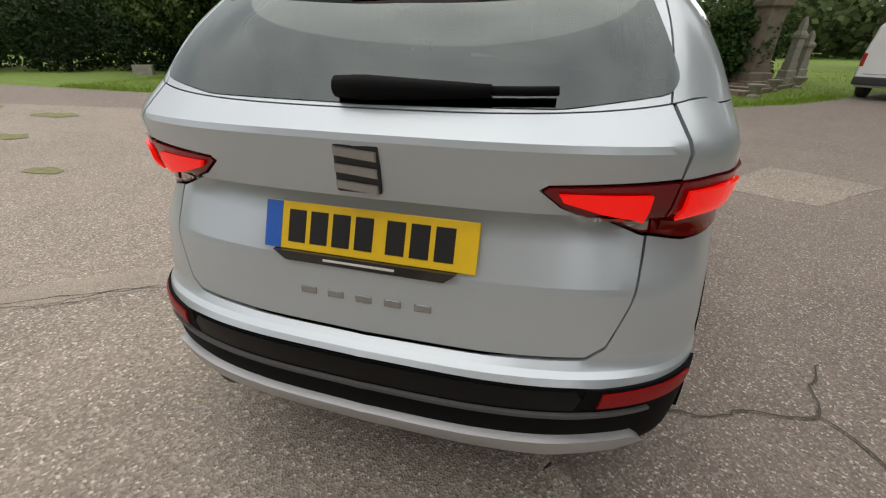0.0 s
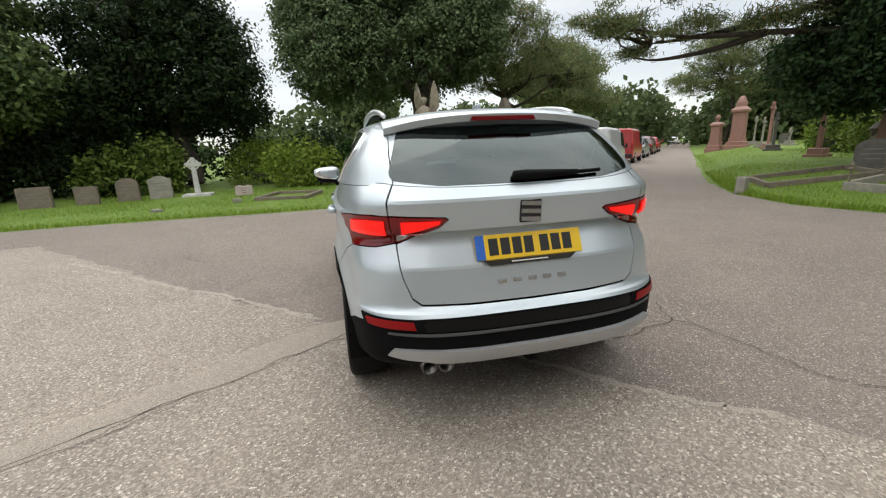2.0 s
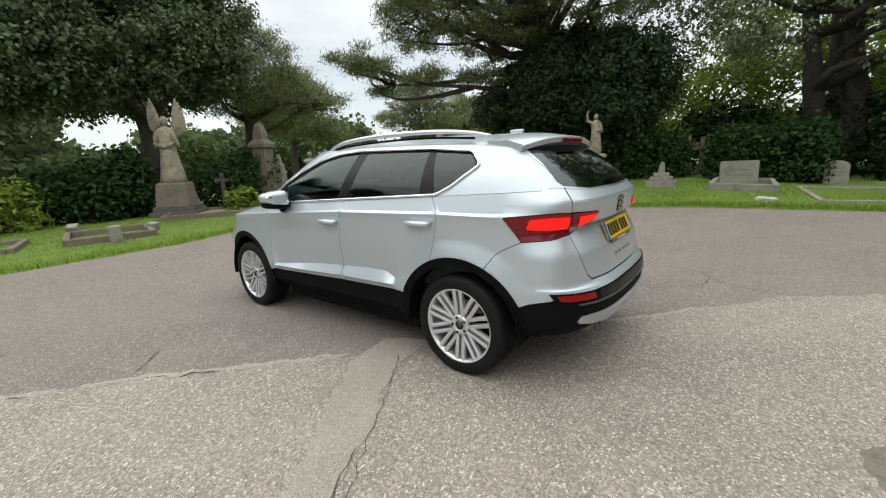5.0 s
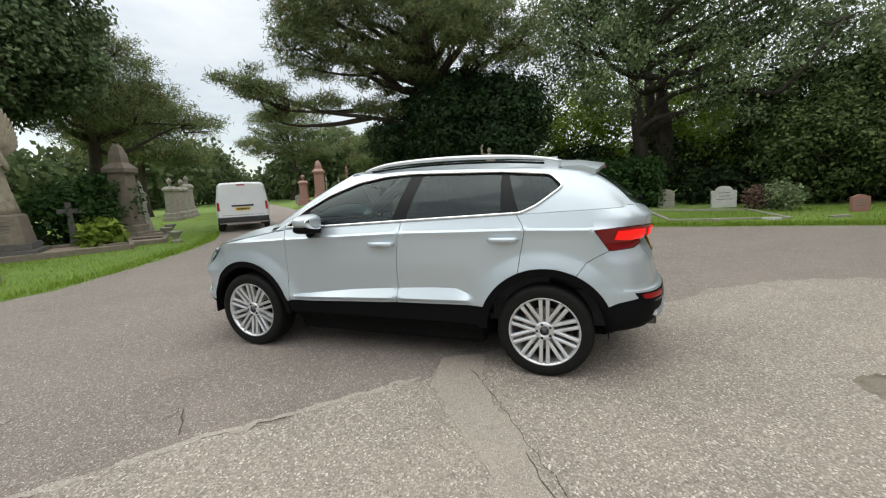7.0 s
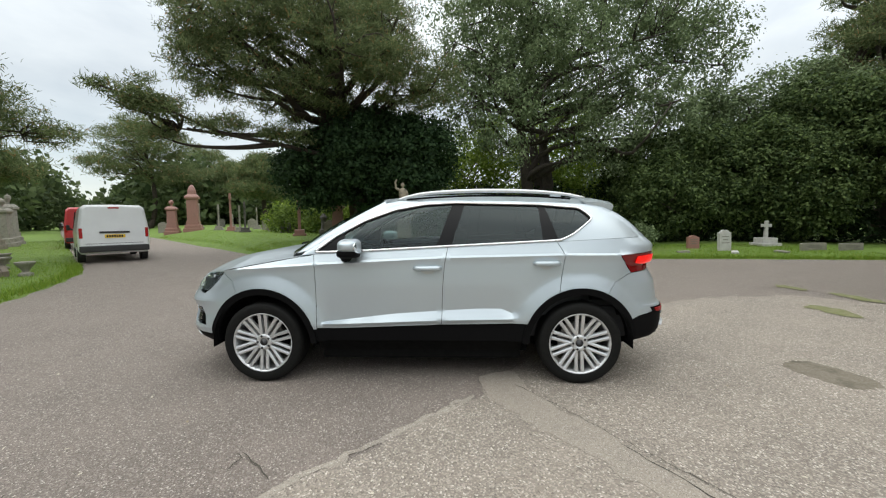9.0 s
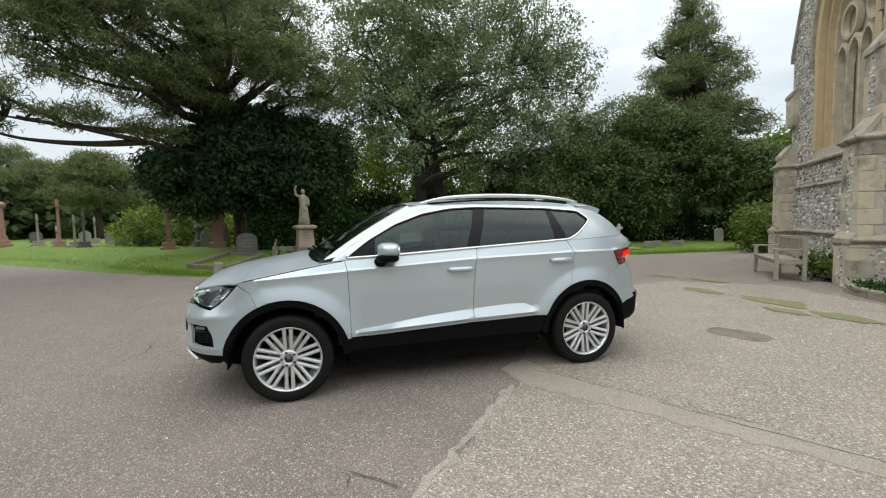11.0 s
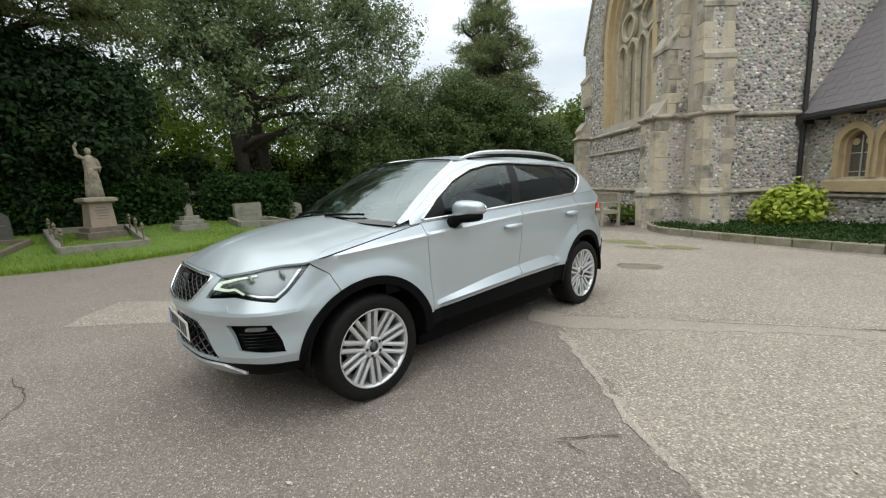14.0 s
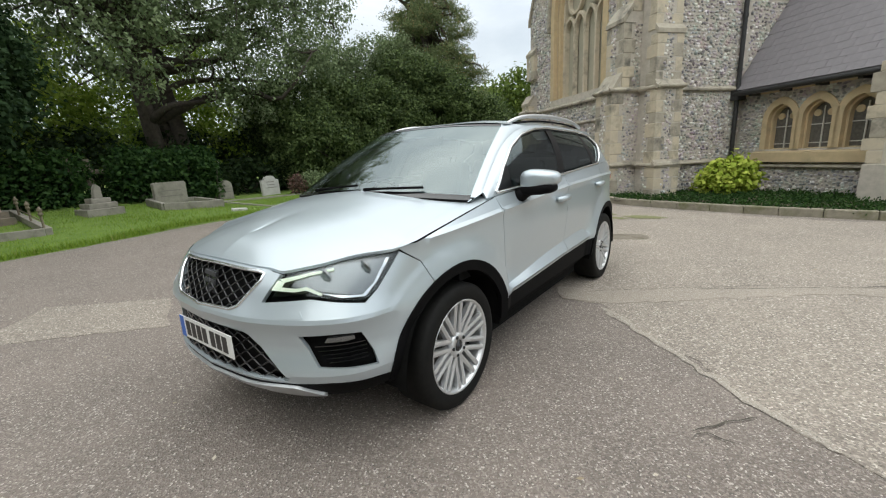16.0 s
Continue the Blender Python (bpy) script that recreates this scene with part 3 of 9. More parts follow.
def moulding_side(name, y0, y1, x, z, out=0.09, tall=0.14, material=None):
    """The same on a wall that faces -x."""
    sec = [(x + 0.02, z), (x - out * 0.6, z), (x - out, z + 0.03), (x - out, z + tall * 0.45), (x + 0.02, z + tall)]
    b = bmesh.new()
    a = [b.verts.new((p, y0, q)) for p, q in sec]
    c = [b.verts.new((p, y1, q)) for p, q in sec]
    b.faces.new(a), b.faces.new(c[::-1])
    for i in range(len(sec)):
        b.faces.new((a[i], c[i], c[(i + 1) % len(sec)], a[(i + 1) % len(sec)]))
    bmesh.ops.recalc_face_normals(b, faces=b.faces)
    return part(name, b, material or M_STONE2, church)


# string courses of the gable and the side wall
moulding("string_course", U0 + 0.9, U1 - 0.5, G, 2.72)
moulding("string_course", U0 + 0.9, U1 - 0.5, G, 2.1, 0.07, 0.12)
moulding("plinth_course", U0 + 0.9, U1 - 0.5, G, 0.86, 0.1, 0.13)
moulding_side("string_course", -9.0, G - 0.5, S, 2.6)
moulding_side("plinth_course", -9.15, G - 0.5, S, 0.8, 0.1, 0.13)
moulding("plinth_course", 0.4, 5.6, W, 0.66, 0.1, 0.13)


def quoins(x0, x1, y0, y1, z0, z1, seed, alternate=0.1):
    """Dressed corner stones of uneven height, each a stone of its own."""
    rng = random.Random(seed)
    z = z0
    i = 0
    while z < z1 - 0.05:
        h = min(rng.uniform(0.2, 0.36), z1 - z)
        s = alternate * (i % 2)
        b = bmesh.new()
        box(b, x0 - s * (1 if seed % 2 else 0), x1 + s * (0 if seed % 2 else 1), y0, y1 + rng.uniform(-0.004, 0.004), z + 0.004, z + h - 0.004, 0.012)
        part("quoin", b, M_STONE if rng.random() < 0.7 else M_STONE2, church)
        z += h
        i += 1


def buttress(stages, axis, centre, wide, wall, seed):
    """A stepped buttress: stages of (base, top, projection). axis 'y' stands out of the gable, 'x' out of the side wall."""
    for i, (z0, z1, out) in enumerate(stages):
        nxt = stages[i + 1][2] if i + 1 < len(stages) else 0.05
        cap = z1 + (out - nxt) * 1.5
        b = bmesh.new()
        prism(b, [(0, z0), (out, z0), (out, z1), (nxt, cap), (0, cap)], -wide / 2 + 0.02, wide / 2 - 0.02)
        m = Matrix.Translation((centre, wall, 0)) @ pose(0, 0, 0, 0, 0, 90) if axis == "y" else Matrix.Translation((wall, centre, 0)) @ pose(0, 0, 0, 0, 0, 180)
        bmesh.ops.transform(b, matrix=m, verts=b.verts)
        part("buttress_core", b, M_MORTAR, church)
        b = bmesh.new()
        if out > nxt:
            prism(b, [(nxt, cap + 0.05), (out + 0.03, z1 + 0.045), (out + 0.03, z1 - 0.05), (out - 0.03, z1 - 0.05), (nxt, cap - 0.06)], -wide / 2 - 0.015, wide / 2 + 0.015)
            bmesh.ops.transform(b, matrix=m, verts=b.verts)
            part("buttress_weathering", b, M_STONE2, church)
        rng = random.Random(seed + i)
        z = z0
        k = 0
        while z < z1 - 0.06:
            h = min(rng.uniform(0.22, 0.38), z1 - 0.05 - z)
            for side in (-1, 1):
                long_ = 0.20 + 0.10 * ((k + (side > 0)) % 2)
                deep = 0.34 - 0.12 * ((k + (side > 0)) % 2)
                q = bmesh.new()
                x0, x1 = (-wide / 2, -wide / 2 + long_) if side < 0 else (wide / 2 - long_, wide / 2)
                box(q, out - min(deep, out), out + rng.uniform(0.0, 0.006), x0, x1, z + 0.004, z + h - 0.004, 0.012)
                bmesh.ops.transform(q, matrix=m, verts=q.verts)
                part("quoin", q, M_STONE if rng.random() < 0.72 else M_STONE2, church)
            z += h
            k += 1
        if wide > 0.5:
            FACES.append(("buttress", m, -wide / 2 + 0.25, wide / 2 - 0.25, z0, z1 - 0.05, out))
        for side in (-1, 1):
            FACES.append(("cheek", m, side, wide / 2, z0, z1 - 0.05, out - 0.3))


# the near corner's pair, and one at the far corner
buttress([(-0.1, 0.86, 0.86), (0.86, 2.68, 0.78), (2.74, 4.3, 0.52), (4.5, 6.2, 0.28)], "y", 6.27, 0.68, G, 11)
buttress([(-0.1, 0.86, 0.48), (0.86, 2.68, 0.42), (2.74, 3.9, 0.34), (3.95, 5.0, 0.26), (5.1, 6.4, 0.16)], "x", -6.66, 0.72, S, 23)
buttress([(-0.1, 0.86, 0.50), (0.86, 2.78, 0.42), (2.78, 3.1, 0.36), (4.0, 4.9, 0.16)], "y", 11.95, 0.62, G, 37)
for c, wd, ax, wl_, o in ((6.27, 0.72, "y", G, 0.80), (11.95, 0.66, "y", G, 0.44)):
    moulding("string_course", c - wd / 2 - 0.02, c + wd / 2 + 0.02, wl_ + o - 0.02, 2.66 if c < 9 else 2.76, 0.09, 0.13)
    moulding("plinth_course", c - wd / 2 - 0.02, c + wd / 2 + 0.02, wl_ + o, 0.84, 0.09, 0.13)
    moulding_side("string_course", wl_, wl_ + o + 0.07, c - wd / 2 + 0.02, 2.66 if c < 9 else 2.76, 0.07, 0.13)
    moulding_side("plinth_course", wl_, wl_ + o + 0.07, c - wd / 2 + 0.02, 0.84, 0.07, 0.13)
moulding_side("string_course", -7.06, -6.26, S - 0.42, 2.64, 0.09, 0.13)
moulding_side("plinth_course", -7.06, -6.26, S - 0.44, 0.82, 0.09, 0.13)
moulding("string_course", S - 0.5, S + 0.2, -6.32, 2.64, 0.06, 0.13)
moulding("plinth_course", S - 0.5, S + 0.2, -6.32, 0.82, 0.06, 0.13)

# great window: moulded frame, mullions, tracery and blank lights
window = thing("window_great", None, "tall pointed church window with stone tracery")
window.parent = church


def arch_ring(name, pts_in, pts_out, y0, y1, material, parent):
    k = len(pts_in)
    v = [(x, y, z) for y in (y1, y0) for pts in (pts_in, pts_out) for x, z in pts]
    f = []
    for i in range(k - 1):
        f += [(i, i + 1, k + i + 1, k + i), (2 * k + i, 3 * k + i, 3 * k + i + 1, 2 * k + i + 1), (i, 2 * k + i, 2 * k + i + 1, i + 1), (k + i, k + i + 1, 3 * k + i + 1, 3 * k + i)]
    f += [(0, k, 3 * k, 2 * k), (k - 1, 3 * k - 1, 4 * k - 1, 2 * k - 1)]
    return raw(name, v, f, material, parent)


def arch_path(cx, half, spring, sill, k=1.0, n=14):
    return [(cx - half, sill), *pointed(cx, half, spring, k, n), (cx + half, sill)]


HW = (WR - WL) / 2
arch_ring("hood_mould", arch_path(MID, HW + 0.24, SPRING, SPRING - 0.3), arch_path(MID, HW + 0.36, SPRING, SPRING - 0.3), G - 0.02, G + 0.1, M_STONE2, window)
arch_ring("outer_frame", arch_path(MID, HW - 0.02, SPRING, SILL), arch_path(MID, HW + 0.22, SPRING, SILL), G - 0.1, G + 0.03, M_OCHRE, window)
arch_ring("inner_frame", arch_path(MID, HW - 0.16, SPRING, SILL), arch_path(MID, HW, SPRING, SILL), G - 0.35, G - 0.12, M_OCHRE, window)
arch_ring("reveal", arch_path(MID, HW - 0.26, SPRING, SILL), arch_path(MID, HW - 0.14, SPRING, SILL), G - 0.45, G - 0.24, M_STONE, window)
v, f = fill(dense(arch_path(MID, HW - 0.2, SPRING, SILL), 0.3), res=0.35)
raw("blank_panel", [(x, G - 0.42, z) for x, z in v], [tuple(t) for t in f], M_BLANK, window)
for i in (-1.5, -0.5, 0.5, 1.5):
    c = MID + i * 0.6
    arch_ring("light_head", arch_path(c, 0.235, 5.15, 5.0, 0.8, 8), arch_path(c, 0.30, 5.15, 5.0, 0.8, 8), G - 0.4, G - 0.26, M_STONE, window)
for i in (-1, 0, 1):
    b = bmesh.new()
    prism(b, [(-0.065, -0.05), (0.065, -0.05), (0.04, 0.07), (-0.04, 0.07)], SILL, 5.2, Matrix.Translation((MID + i * 0.6, G - 0.33, 0)) @ Matrix(((1, 0, 0, 0), (0, 0, 1, 0), (0, 1, 0, 0), (0, 0, 0, 1))))
    bmesh.ops.recalc_face_normals(b, faces=b.faces)
    part("mullion", b, M_STONE, window)
for c, z, r in ((MID - 0.6, 6.0, 0.34), (MID + 0.6, 6.0, 0.34), (MID, 6.9, 0.46)):
    ring = [(c + r * math.cos(a), z + r * math.sin(a)) for a in np.linspace(0, 2 * math.pi, 25)]
    ring2 = [(c + (r + 0.08) * math.cos(a), z + (r + 0.08) * math.sin(a)) for a in np.linspace(0, 2 * math.pi, 25)]
    arch_ring("tracery_ring", ring, ring2, G - 0.4, G - 0.27, M_STONE, window)
b = bmesh.new()
prism(b, [(G - 0.45, SILL - 0.02), (G + 0.08, SILL - 0.28), (G + 0.08, SILL - 0.33), (G - 0.45, SILL - 0.33)], WL - 0.25, WR + 0.25)
bmesh.ops.transform(b, matrix=Matrix(((0, 1, 0, 0), (1, 0, 0, 0), (0, 0, 1, 0), (0, 0, 0, 1))), verts=b.verts)
bmesh.ops.recalc_face_normals(b, faces=b.faces)
part("window_sill", b, M_STONE2, window)

# gable coping and roofs
for sgn, ue in ((-1, U0), (1, U1)):
    b = bmesh.new()
    d = Vector((MID - ue, 0, APEX - EAVE)).normalized()
    prism(b, [(ue - sgn * -0.06, EAVE - 0.15), (MID, APEX + 0.02), (MID, APEX + 0.2), (ue - sgn * -0.06, EAVE + 0.06)], G - 0.65, G + 0.07)
    part("coping", b, M_STONE2, church)
for sgn, ue in ((-1, U0), (1, U1)):
    b = bmesh.new()
    prism(b, [(ue + sgn * 0.25, EAVE - 0.4), (MID, APEX - 0.1), (MID, APEX - 0.02), (ue + sgn * 0.25, EAVE - 0.3)], -22, G - 0.6)
    part("roof_nave", b, M_SLATE, church)

# the wing: lights with cusped heads, jambs, glazing bars, sill
for (c, h), o in zip(wing_lights, lights):
    win = thing("window_wing", None, "small pointed leaded window in an ochre stone surround")
    win.parent = church
    arch_ring("surround", arch_path(c, h - 0.005, 1.78, 1.1, 0.62, 8), arch_path(c, h + 0.13, 1.78, 1.1, 0.62, 8), W - 0.12, W + 0.035, M_OCHRE, win)
    arch_ring("inner_surround", arch_path(c, h - 0.05, 1.78, 1.1, 0.62, 8), arch_path(c, h + 0.01, 1.78, 1.1, 0.62, 8), W - 0.22, W - 0.08, M_OCHRE, win)
    v, f = fill(dense(arch_path(c, h, 1.78, 1.1, 0.62, 8), 0.2), res=0.2)
    raw("pane", [(x, W - 0.2, z) for x, z in v], [tuple(t) for t in f], M_OLDGLASS, win)
    for dx in (-0.09, 0.09):
        b = bmesh.new()
        lathe(b, [(0.075, 0), (0.075, 0.04)], 14, pose(c + dx * 1.5, W - 0.17, 1.86, 90))
        part("cusp", b, M_OCHRE, win)
    b = bmesh.new()
    box(b, c - 0.011, c + 0.011, W - 0.195, W - 0.17, 1.1, 2.0)
    part("glazing_bar", b, M_LEAD, win)
    for z in (1.22, 1.62):
        b = bmesh.new()
        box(b, c - h, c + h, W - 0.195, W - 0.175, z - 0.009, z + 0.009)
        part("glazing_bar", b, M_LEAD, win)
b = bmesh.new()
prism(b, [(W - 0.2, 1.12), (W + 0.12, 1.02), (W + 0.12, 0.8), (W - 0.2, 0.8)], 2.5, 5.1)
bmesh.ops.transform(b, matrix=Matrix(((0, 1, 0, 0), (1, 0, 0, 0), (0, 0, 1, 0), (0, 0, 0, 1))), verts=b.verts)
bmesh.ops.recalc_face_normals(b, faces=b.faces)
part("sill_wing", b, M_OCHRE, church)
block("wall_plate", 0.4, S - 0.02, W - 0.1, W + 0.03, 2.42, 2.72, M_OCHRE)
for z0, z1, o in ((-0.1, 0.8, 0.75), (0.8, 2.6, 0.65)):
    block("wing_buttress", 1.6, 2.35, W - 0.1, W + o, z0, z1, M_MORTAR)
quoins(1.58, 1.85, W + 0.3, W + 0.66, 0.8, 2.6, 3)
quoins(2.12, 2.37, W + 0.3, W + 0.66, 0.8, 2.6, 4)

# wing roof of separate slates
pitch = 1.5
SLATE = bmesh.new()
box(SLATE, -0.15, 0.15, 0.0, 0.38, 0.0, 0.007)
me_slate = bpy.data.meshes.new("slate")
SLATE.to_mesh(me_slate)
SLATE.free()
me_slate.materials.append(M_SLATE)
b = bmesh.new()
prism(b, [(W + 0.25, 2.56), (W - 3.4, 2.56 + 3.65 * pitch), (W - 3.4, 2.44 + 3.65 * pitch), (W + 0.25, 2.44)], 0.2, S)
bmesh.ops.transform(b, matrix=Matrix(((0, 1, 0, 0), (1, 0, 0, 0), (0, 0, 1, 0), (0, 0, 0, 1))), verts=b.verts)
bmesh.ops.recalc_face_normals(b, faces=b.faces)
roof = part("roof_wing", b, M_SLATE, church)
rng = random.Random(5)
ang = math.degrees(math.atan(pitch))
for row in range(18):
    s = row * 0.2
    y, z = W + 0.28 - s * math.cos(math.radians(ang)), 2.57 + s * math.sin(math.radians(ang))
    for i in range(18):
        x = S - 0.17 - i * 0.305 - (row % 2) * 0.15
        if x < 0.4:
            continue
        o = new("slate", me_slate)
        o.parent = roof
        o.matrix_local = Matrix.Translation((x, y, z + 0.012)) @ Matrix.Rotation(radians(180), 4, "Z") @ Matrix.Rotation(radians(ang - 1.2 + rng.uniform(-0.4, 0.4)), 4, "X")
moulding_side("roof_flashing", -12.2, W, S, 2.6, 0.01, 0.02)

# gutter and downpipe
pipe = thing("downpipe", None, "black iron downpipe with hopper head on the church wall")
pipe.parent = church
b = bmesh.new()
tube(b, [(S - 0.09, -8.98, 0.0), (S - 0.09, -8.98, 9.0)], 0.052, 14)
part("pipe", b, M_PIPE, pipe)
for z in (0.9, 2.45, 4.3, 6.2):
    b = bmesh.new()
    tube(b, [(S - 0.09, -8.98, z), (S - 0.09, -8.98, z + 0.08)], 0.066, 14)
    part("collar", b, M_PIPE, pipe)
b = bmesh.new()
box(b, S - 0.22, S - 0.01, -9.12, -8.84, 2.35, 2.6, 0.02)
part("hopper", b, M_PIPE, pipe)
gut = thing("gutter", None, "black half-round gutter along the slate eaves")
gut.parent = church
b = bmesh.new()
tube(b, [(0.2, W + 0.32, 2.5), (S - 0.1, W + 0.32, 2.5)], 0.06, 12)
part("trough", b, M_PIPE, gut)
for i in range(7):
    b = bmesh.new()
    box(b, 0.6 + i * 0.75, 0.68 + i * 0.75, W + 0.02, W + 0.3, 2.4, 2.48)
    part("bracket", b, M_PIPE, gut)


# flint facing: knapped lumps set in the mortar
def lump(rng):
    a = np.linspace(0, 2 * np.pi, 6, endpoint=False) + rng.uniform(0, 1)
    r = rng.uniform(0.7, 1.1, 6)
    ring = np.stack([np.cos(a) * r, np.sin(a) * r], 1)
    return ring


def facing(places, name):
    """places: rows of origin, across, up, out vectors with size."""
    rng = np.random.default_rng(9)
    verts, faces = [], []
    for o, ax, up, out, s in places:
        ring = lump(rng) * s * np.array([rng.uniform(0.8, 1.35), rng.uniform(0.65, 1.0)])
        d = s * rng.uniform(0.25, 0.55)
        b0 = len(verts)
        for q in ring:
            verts.append(o + ax * q[0] + up * q[1])
        for q in ring * 0.72:
            verts.append(o + ax * q[0] + up * q[1] + out * d * rng.uniform(0.7, 1.0))
        tilt = rng.uniform(-0.3, 0.3, 2) * s
        verts.append(o + out * d * 1.15 + ax * tilt[0] + up * tilt[1])
        for i in range(6):
            j = (i + 1) % 6
            faces.append((b0 + i, b0 + j, b0 + 6 + j, b0 + 6 + i))
            faces.append((b0 + 6 + i, b0 + 6 + j, b0 + 12))
    ob = raw(name, verts, faces, M_FLINT, church)
    tagged(ob, "grey and white knapped flints set in mortar", kind="stuff")


def spread(x0, x1, z0, z1, step, seed, keep=None):
    rng = np.random.default_rng(seed)
    p = []
    for j, z in enumerate(np.arange(z0, z1, step * 0.86)):
        for x in np.arange(x0 + (j % 2) * step / 2, x1, step):
            p.append((x + rng.uniform(-0.3, 0.3) * step, z + rng.uniform(-0.3, 0.3) * step))
    p = np.array(p)
    return p if keep is None else p[keep(p)]


X, Y, Z = np.eye(3)
pl = []
rngf = np.random.default_rng(3)
hole = np.array(arch_path(MID, HW + 0.26, SPRING, SILL - 0.35))
for x, z in spread(U0 + 0.95, U1 - 0.1, 0.0, 8.6, 0.105, 1, lambda p: inside(p, gable) & ~inside(p, hole)):
    pl.append((np.array((x, G, z)), X, Z, Y, rngf.uniform(0.042, 0.064)))
for y, z in spread(-9.15, G - 0.55, 0.0, 7.6, 0.092, 2):
    pl.append((np.array((S, y, z)), Y, Z, -X, rngf.uniform(0.038, 0.056)))
keepout = [np.array(arch_path(c, h + 0.14, 1.78, 0.78, 0.62, 8)) for c, h in wing_lights]
for x, z in spread(0.5, S - 0.05, 0.0, 2.42, 0.085, 3, lambda p: ~(inside(p, keepout[0]) | inside(p, keepout[1]) | inside(p, keepout[2])) & ~((p[:, 0] > 1.5) & (p[:, 0] < 2.42)) & ~((p[:, 0] > 2.5) & (p[:, 0] < 5.1) & (p[:, 1] > 0.76) & (p[:, 1] < 1.12))):
    pl.append((np.array((x, W, z)), X, Z, Y, rngf.uniform(0.036, 0.052)))
for z_y in spread(-13, W - 0.1, 2.7, 7.5, 0.1, 4, lambda p: p[:, 1] > 2.7 + (W - p[:, 0]) * pitch):
    pl.append((np.array((S, z_y[0], z_y[1])), Y, Z, -X, rngf.uniform(0.04, 0.058)))
for row in FACES:
    m = row[1]
    r3 = np.array(m.to_3x3())
    if row[0] == "buttress":
        _, _, a0, a1, z0, z1, out = row
        for a, z in spread(a0, a1, z0, z1, 0.095, int(z0 * 10 + 50)):
            pl.append((np.array(m @ Vector((out - 0.004, a, z))), r3 @ Y, Z, r3 @ X, rngf.uniform(0.036, 0.05)))
    else:
        _, _, side, half, z0, z1, out = row
        if out > 0.08:
            for a, z in spread(0.02, out, z0, z1, 0.095, int(z0 * 10 + 70)):
                pl.append((np.array(m @ Vector((a, side * (half - 0.024), z))), r3 @ X, Z, r3 @ (Y * side), rngf.uniform(0.036, 0.05)))
facing(pl, "flint_facing")

# flower bed with its stone kerb
M_KERB = mat("mossy_kerb", (0.30, 0.27, 0.21), (0.22, 0.2, 0.155), 8, 0.95, bump=0.5, bscale=50, c3=(0.14, 0.14, 0.07), scale3=2.5, cover3=0.52)
M_SOIL = mat("bed_soil", (0.055, 0.04, 0.028), (0.085, 0.062, 0.04), 20, 0.95, bump=0.8, bscale=40)
kerb_line = smooth_line([(1.15, -8.55), (0.65, -7.55), (-0.2, -7.05), (-1.7, -6.55), (-3.6, -6.2), (-7, -6.0)], 0.1)
bedk = thing("bed_kerb", None, "low mossy stone kerb round the church flower bed", "kerb", kind="structure")
k = 0
while k < len(kerb_line) - 6:
    a, c = kerb_line[k], kerb_line[min(k + 6, len(kerb_line) - 1)]
    d = c - a
    b = bmesh.new()
    box(b, 0, np.linalg.norm(d) - 0.008, 0.0, 0.13, -0.05, 0.145 + 0.012 * noise.noise((k, 1, 1)), 0.02)
    bmesh.ops.transform(b, matrix=pose(a[0], a[1], 0, 0, 0, math.degrees(math.atan2(d[1], d[0]))), verts=b.verts)
    part("kerb_stone", b, M_KERB, bedk)
    k += 6
bed = [tuple(q) for q in kerb_line[::3]] + [(-7, -14), (1.4, -9)]
v, f = fill(dense(bed, 0.3), res=0.3)
tagged(raw("bed", [(x, y, 0.10 + 0.03 * noise.noise((x * 3, y * 3, 0))) for x, y in v], [tuple(t) for t in f], M_SOIL, smooth=True), "dark soil of the planted bed by the church wall", "flower bed", kind="structure")
# ---- graves, statues, bench ----
M_GRAVE = mat("grey_gravestone", (0.30, 0.28, 0.24), (0.23, 0.215, 0.185), 7, 0.92, bump=0.3, bscale=50, c3=(0.15, 0.145, 0.11), scale3=3.0, cover3=0.54)
M_GRAVE2 = mat("brown_gravestone", (0.20, 0.165, 0.125), (0.15, 0.125, 0.10), 7, 0.92, bump=0.3, bscale=50, c3=(0.10, 0.10, 0.07), scale3=3.0, cover3=0.55)
M_MARBLE = mat("white_marble", (0.55, 0.54, 0.52), (0.45, 0.44, 0.42), 6, 0.6, bump=0.1, c3=(0.36, 0.34, 0.30), scale3=3.0, cover3=0.58)
M_PINK = mat("pink_granite", (0.36, 0.19, 0.155), (0.27, 0.145, 0.12), 40, 0.45, bump=0.1, c3=(0.20, 0.13, 0.105), scale3=2.5, cover3=0.58)
M_PALEPINK = mat("pale_pink_marble", (0.50, 0.40, 0.38), (0.44, 0.36, 0.34), 5, 0.7, bump=0.1)
M_STATUE = mat("lichened_statue_stone", (0.36, 0.31, 0.235), (0.27, 0.235, 0.18), 6, 0.92, bump=0.45, bscale=30, c3=(0.14, 0.13, 0.10), scale3=4.0, cover3=0.52)
M_DARKSTONE = mat("dark_weathered_stone", (0.085, 0.08, 0.072), (0.12, 0.112, 0.10), 8, 0.9, bump=0.35, bscale=40)
M_INSCR = mat("cut_letters", (0.19, 0.178, 0.155), rough=0.9)
M_GRAVEL = mat("grave_gravel", (0.32, 0.26, 0.20), (0.22, 0.18, 0.14), 60, 0.95, bump=0.9, bscale=90)


def gz(x, y):
    return float(height(np.array([x]), np.array([y]))[0])


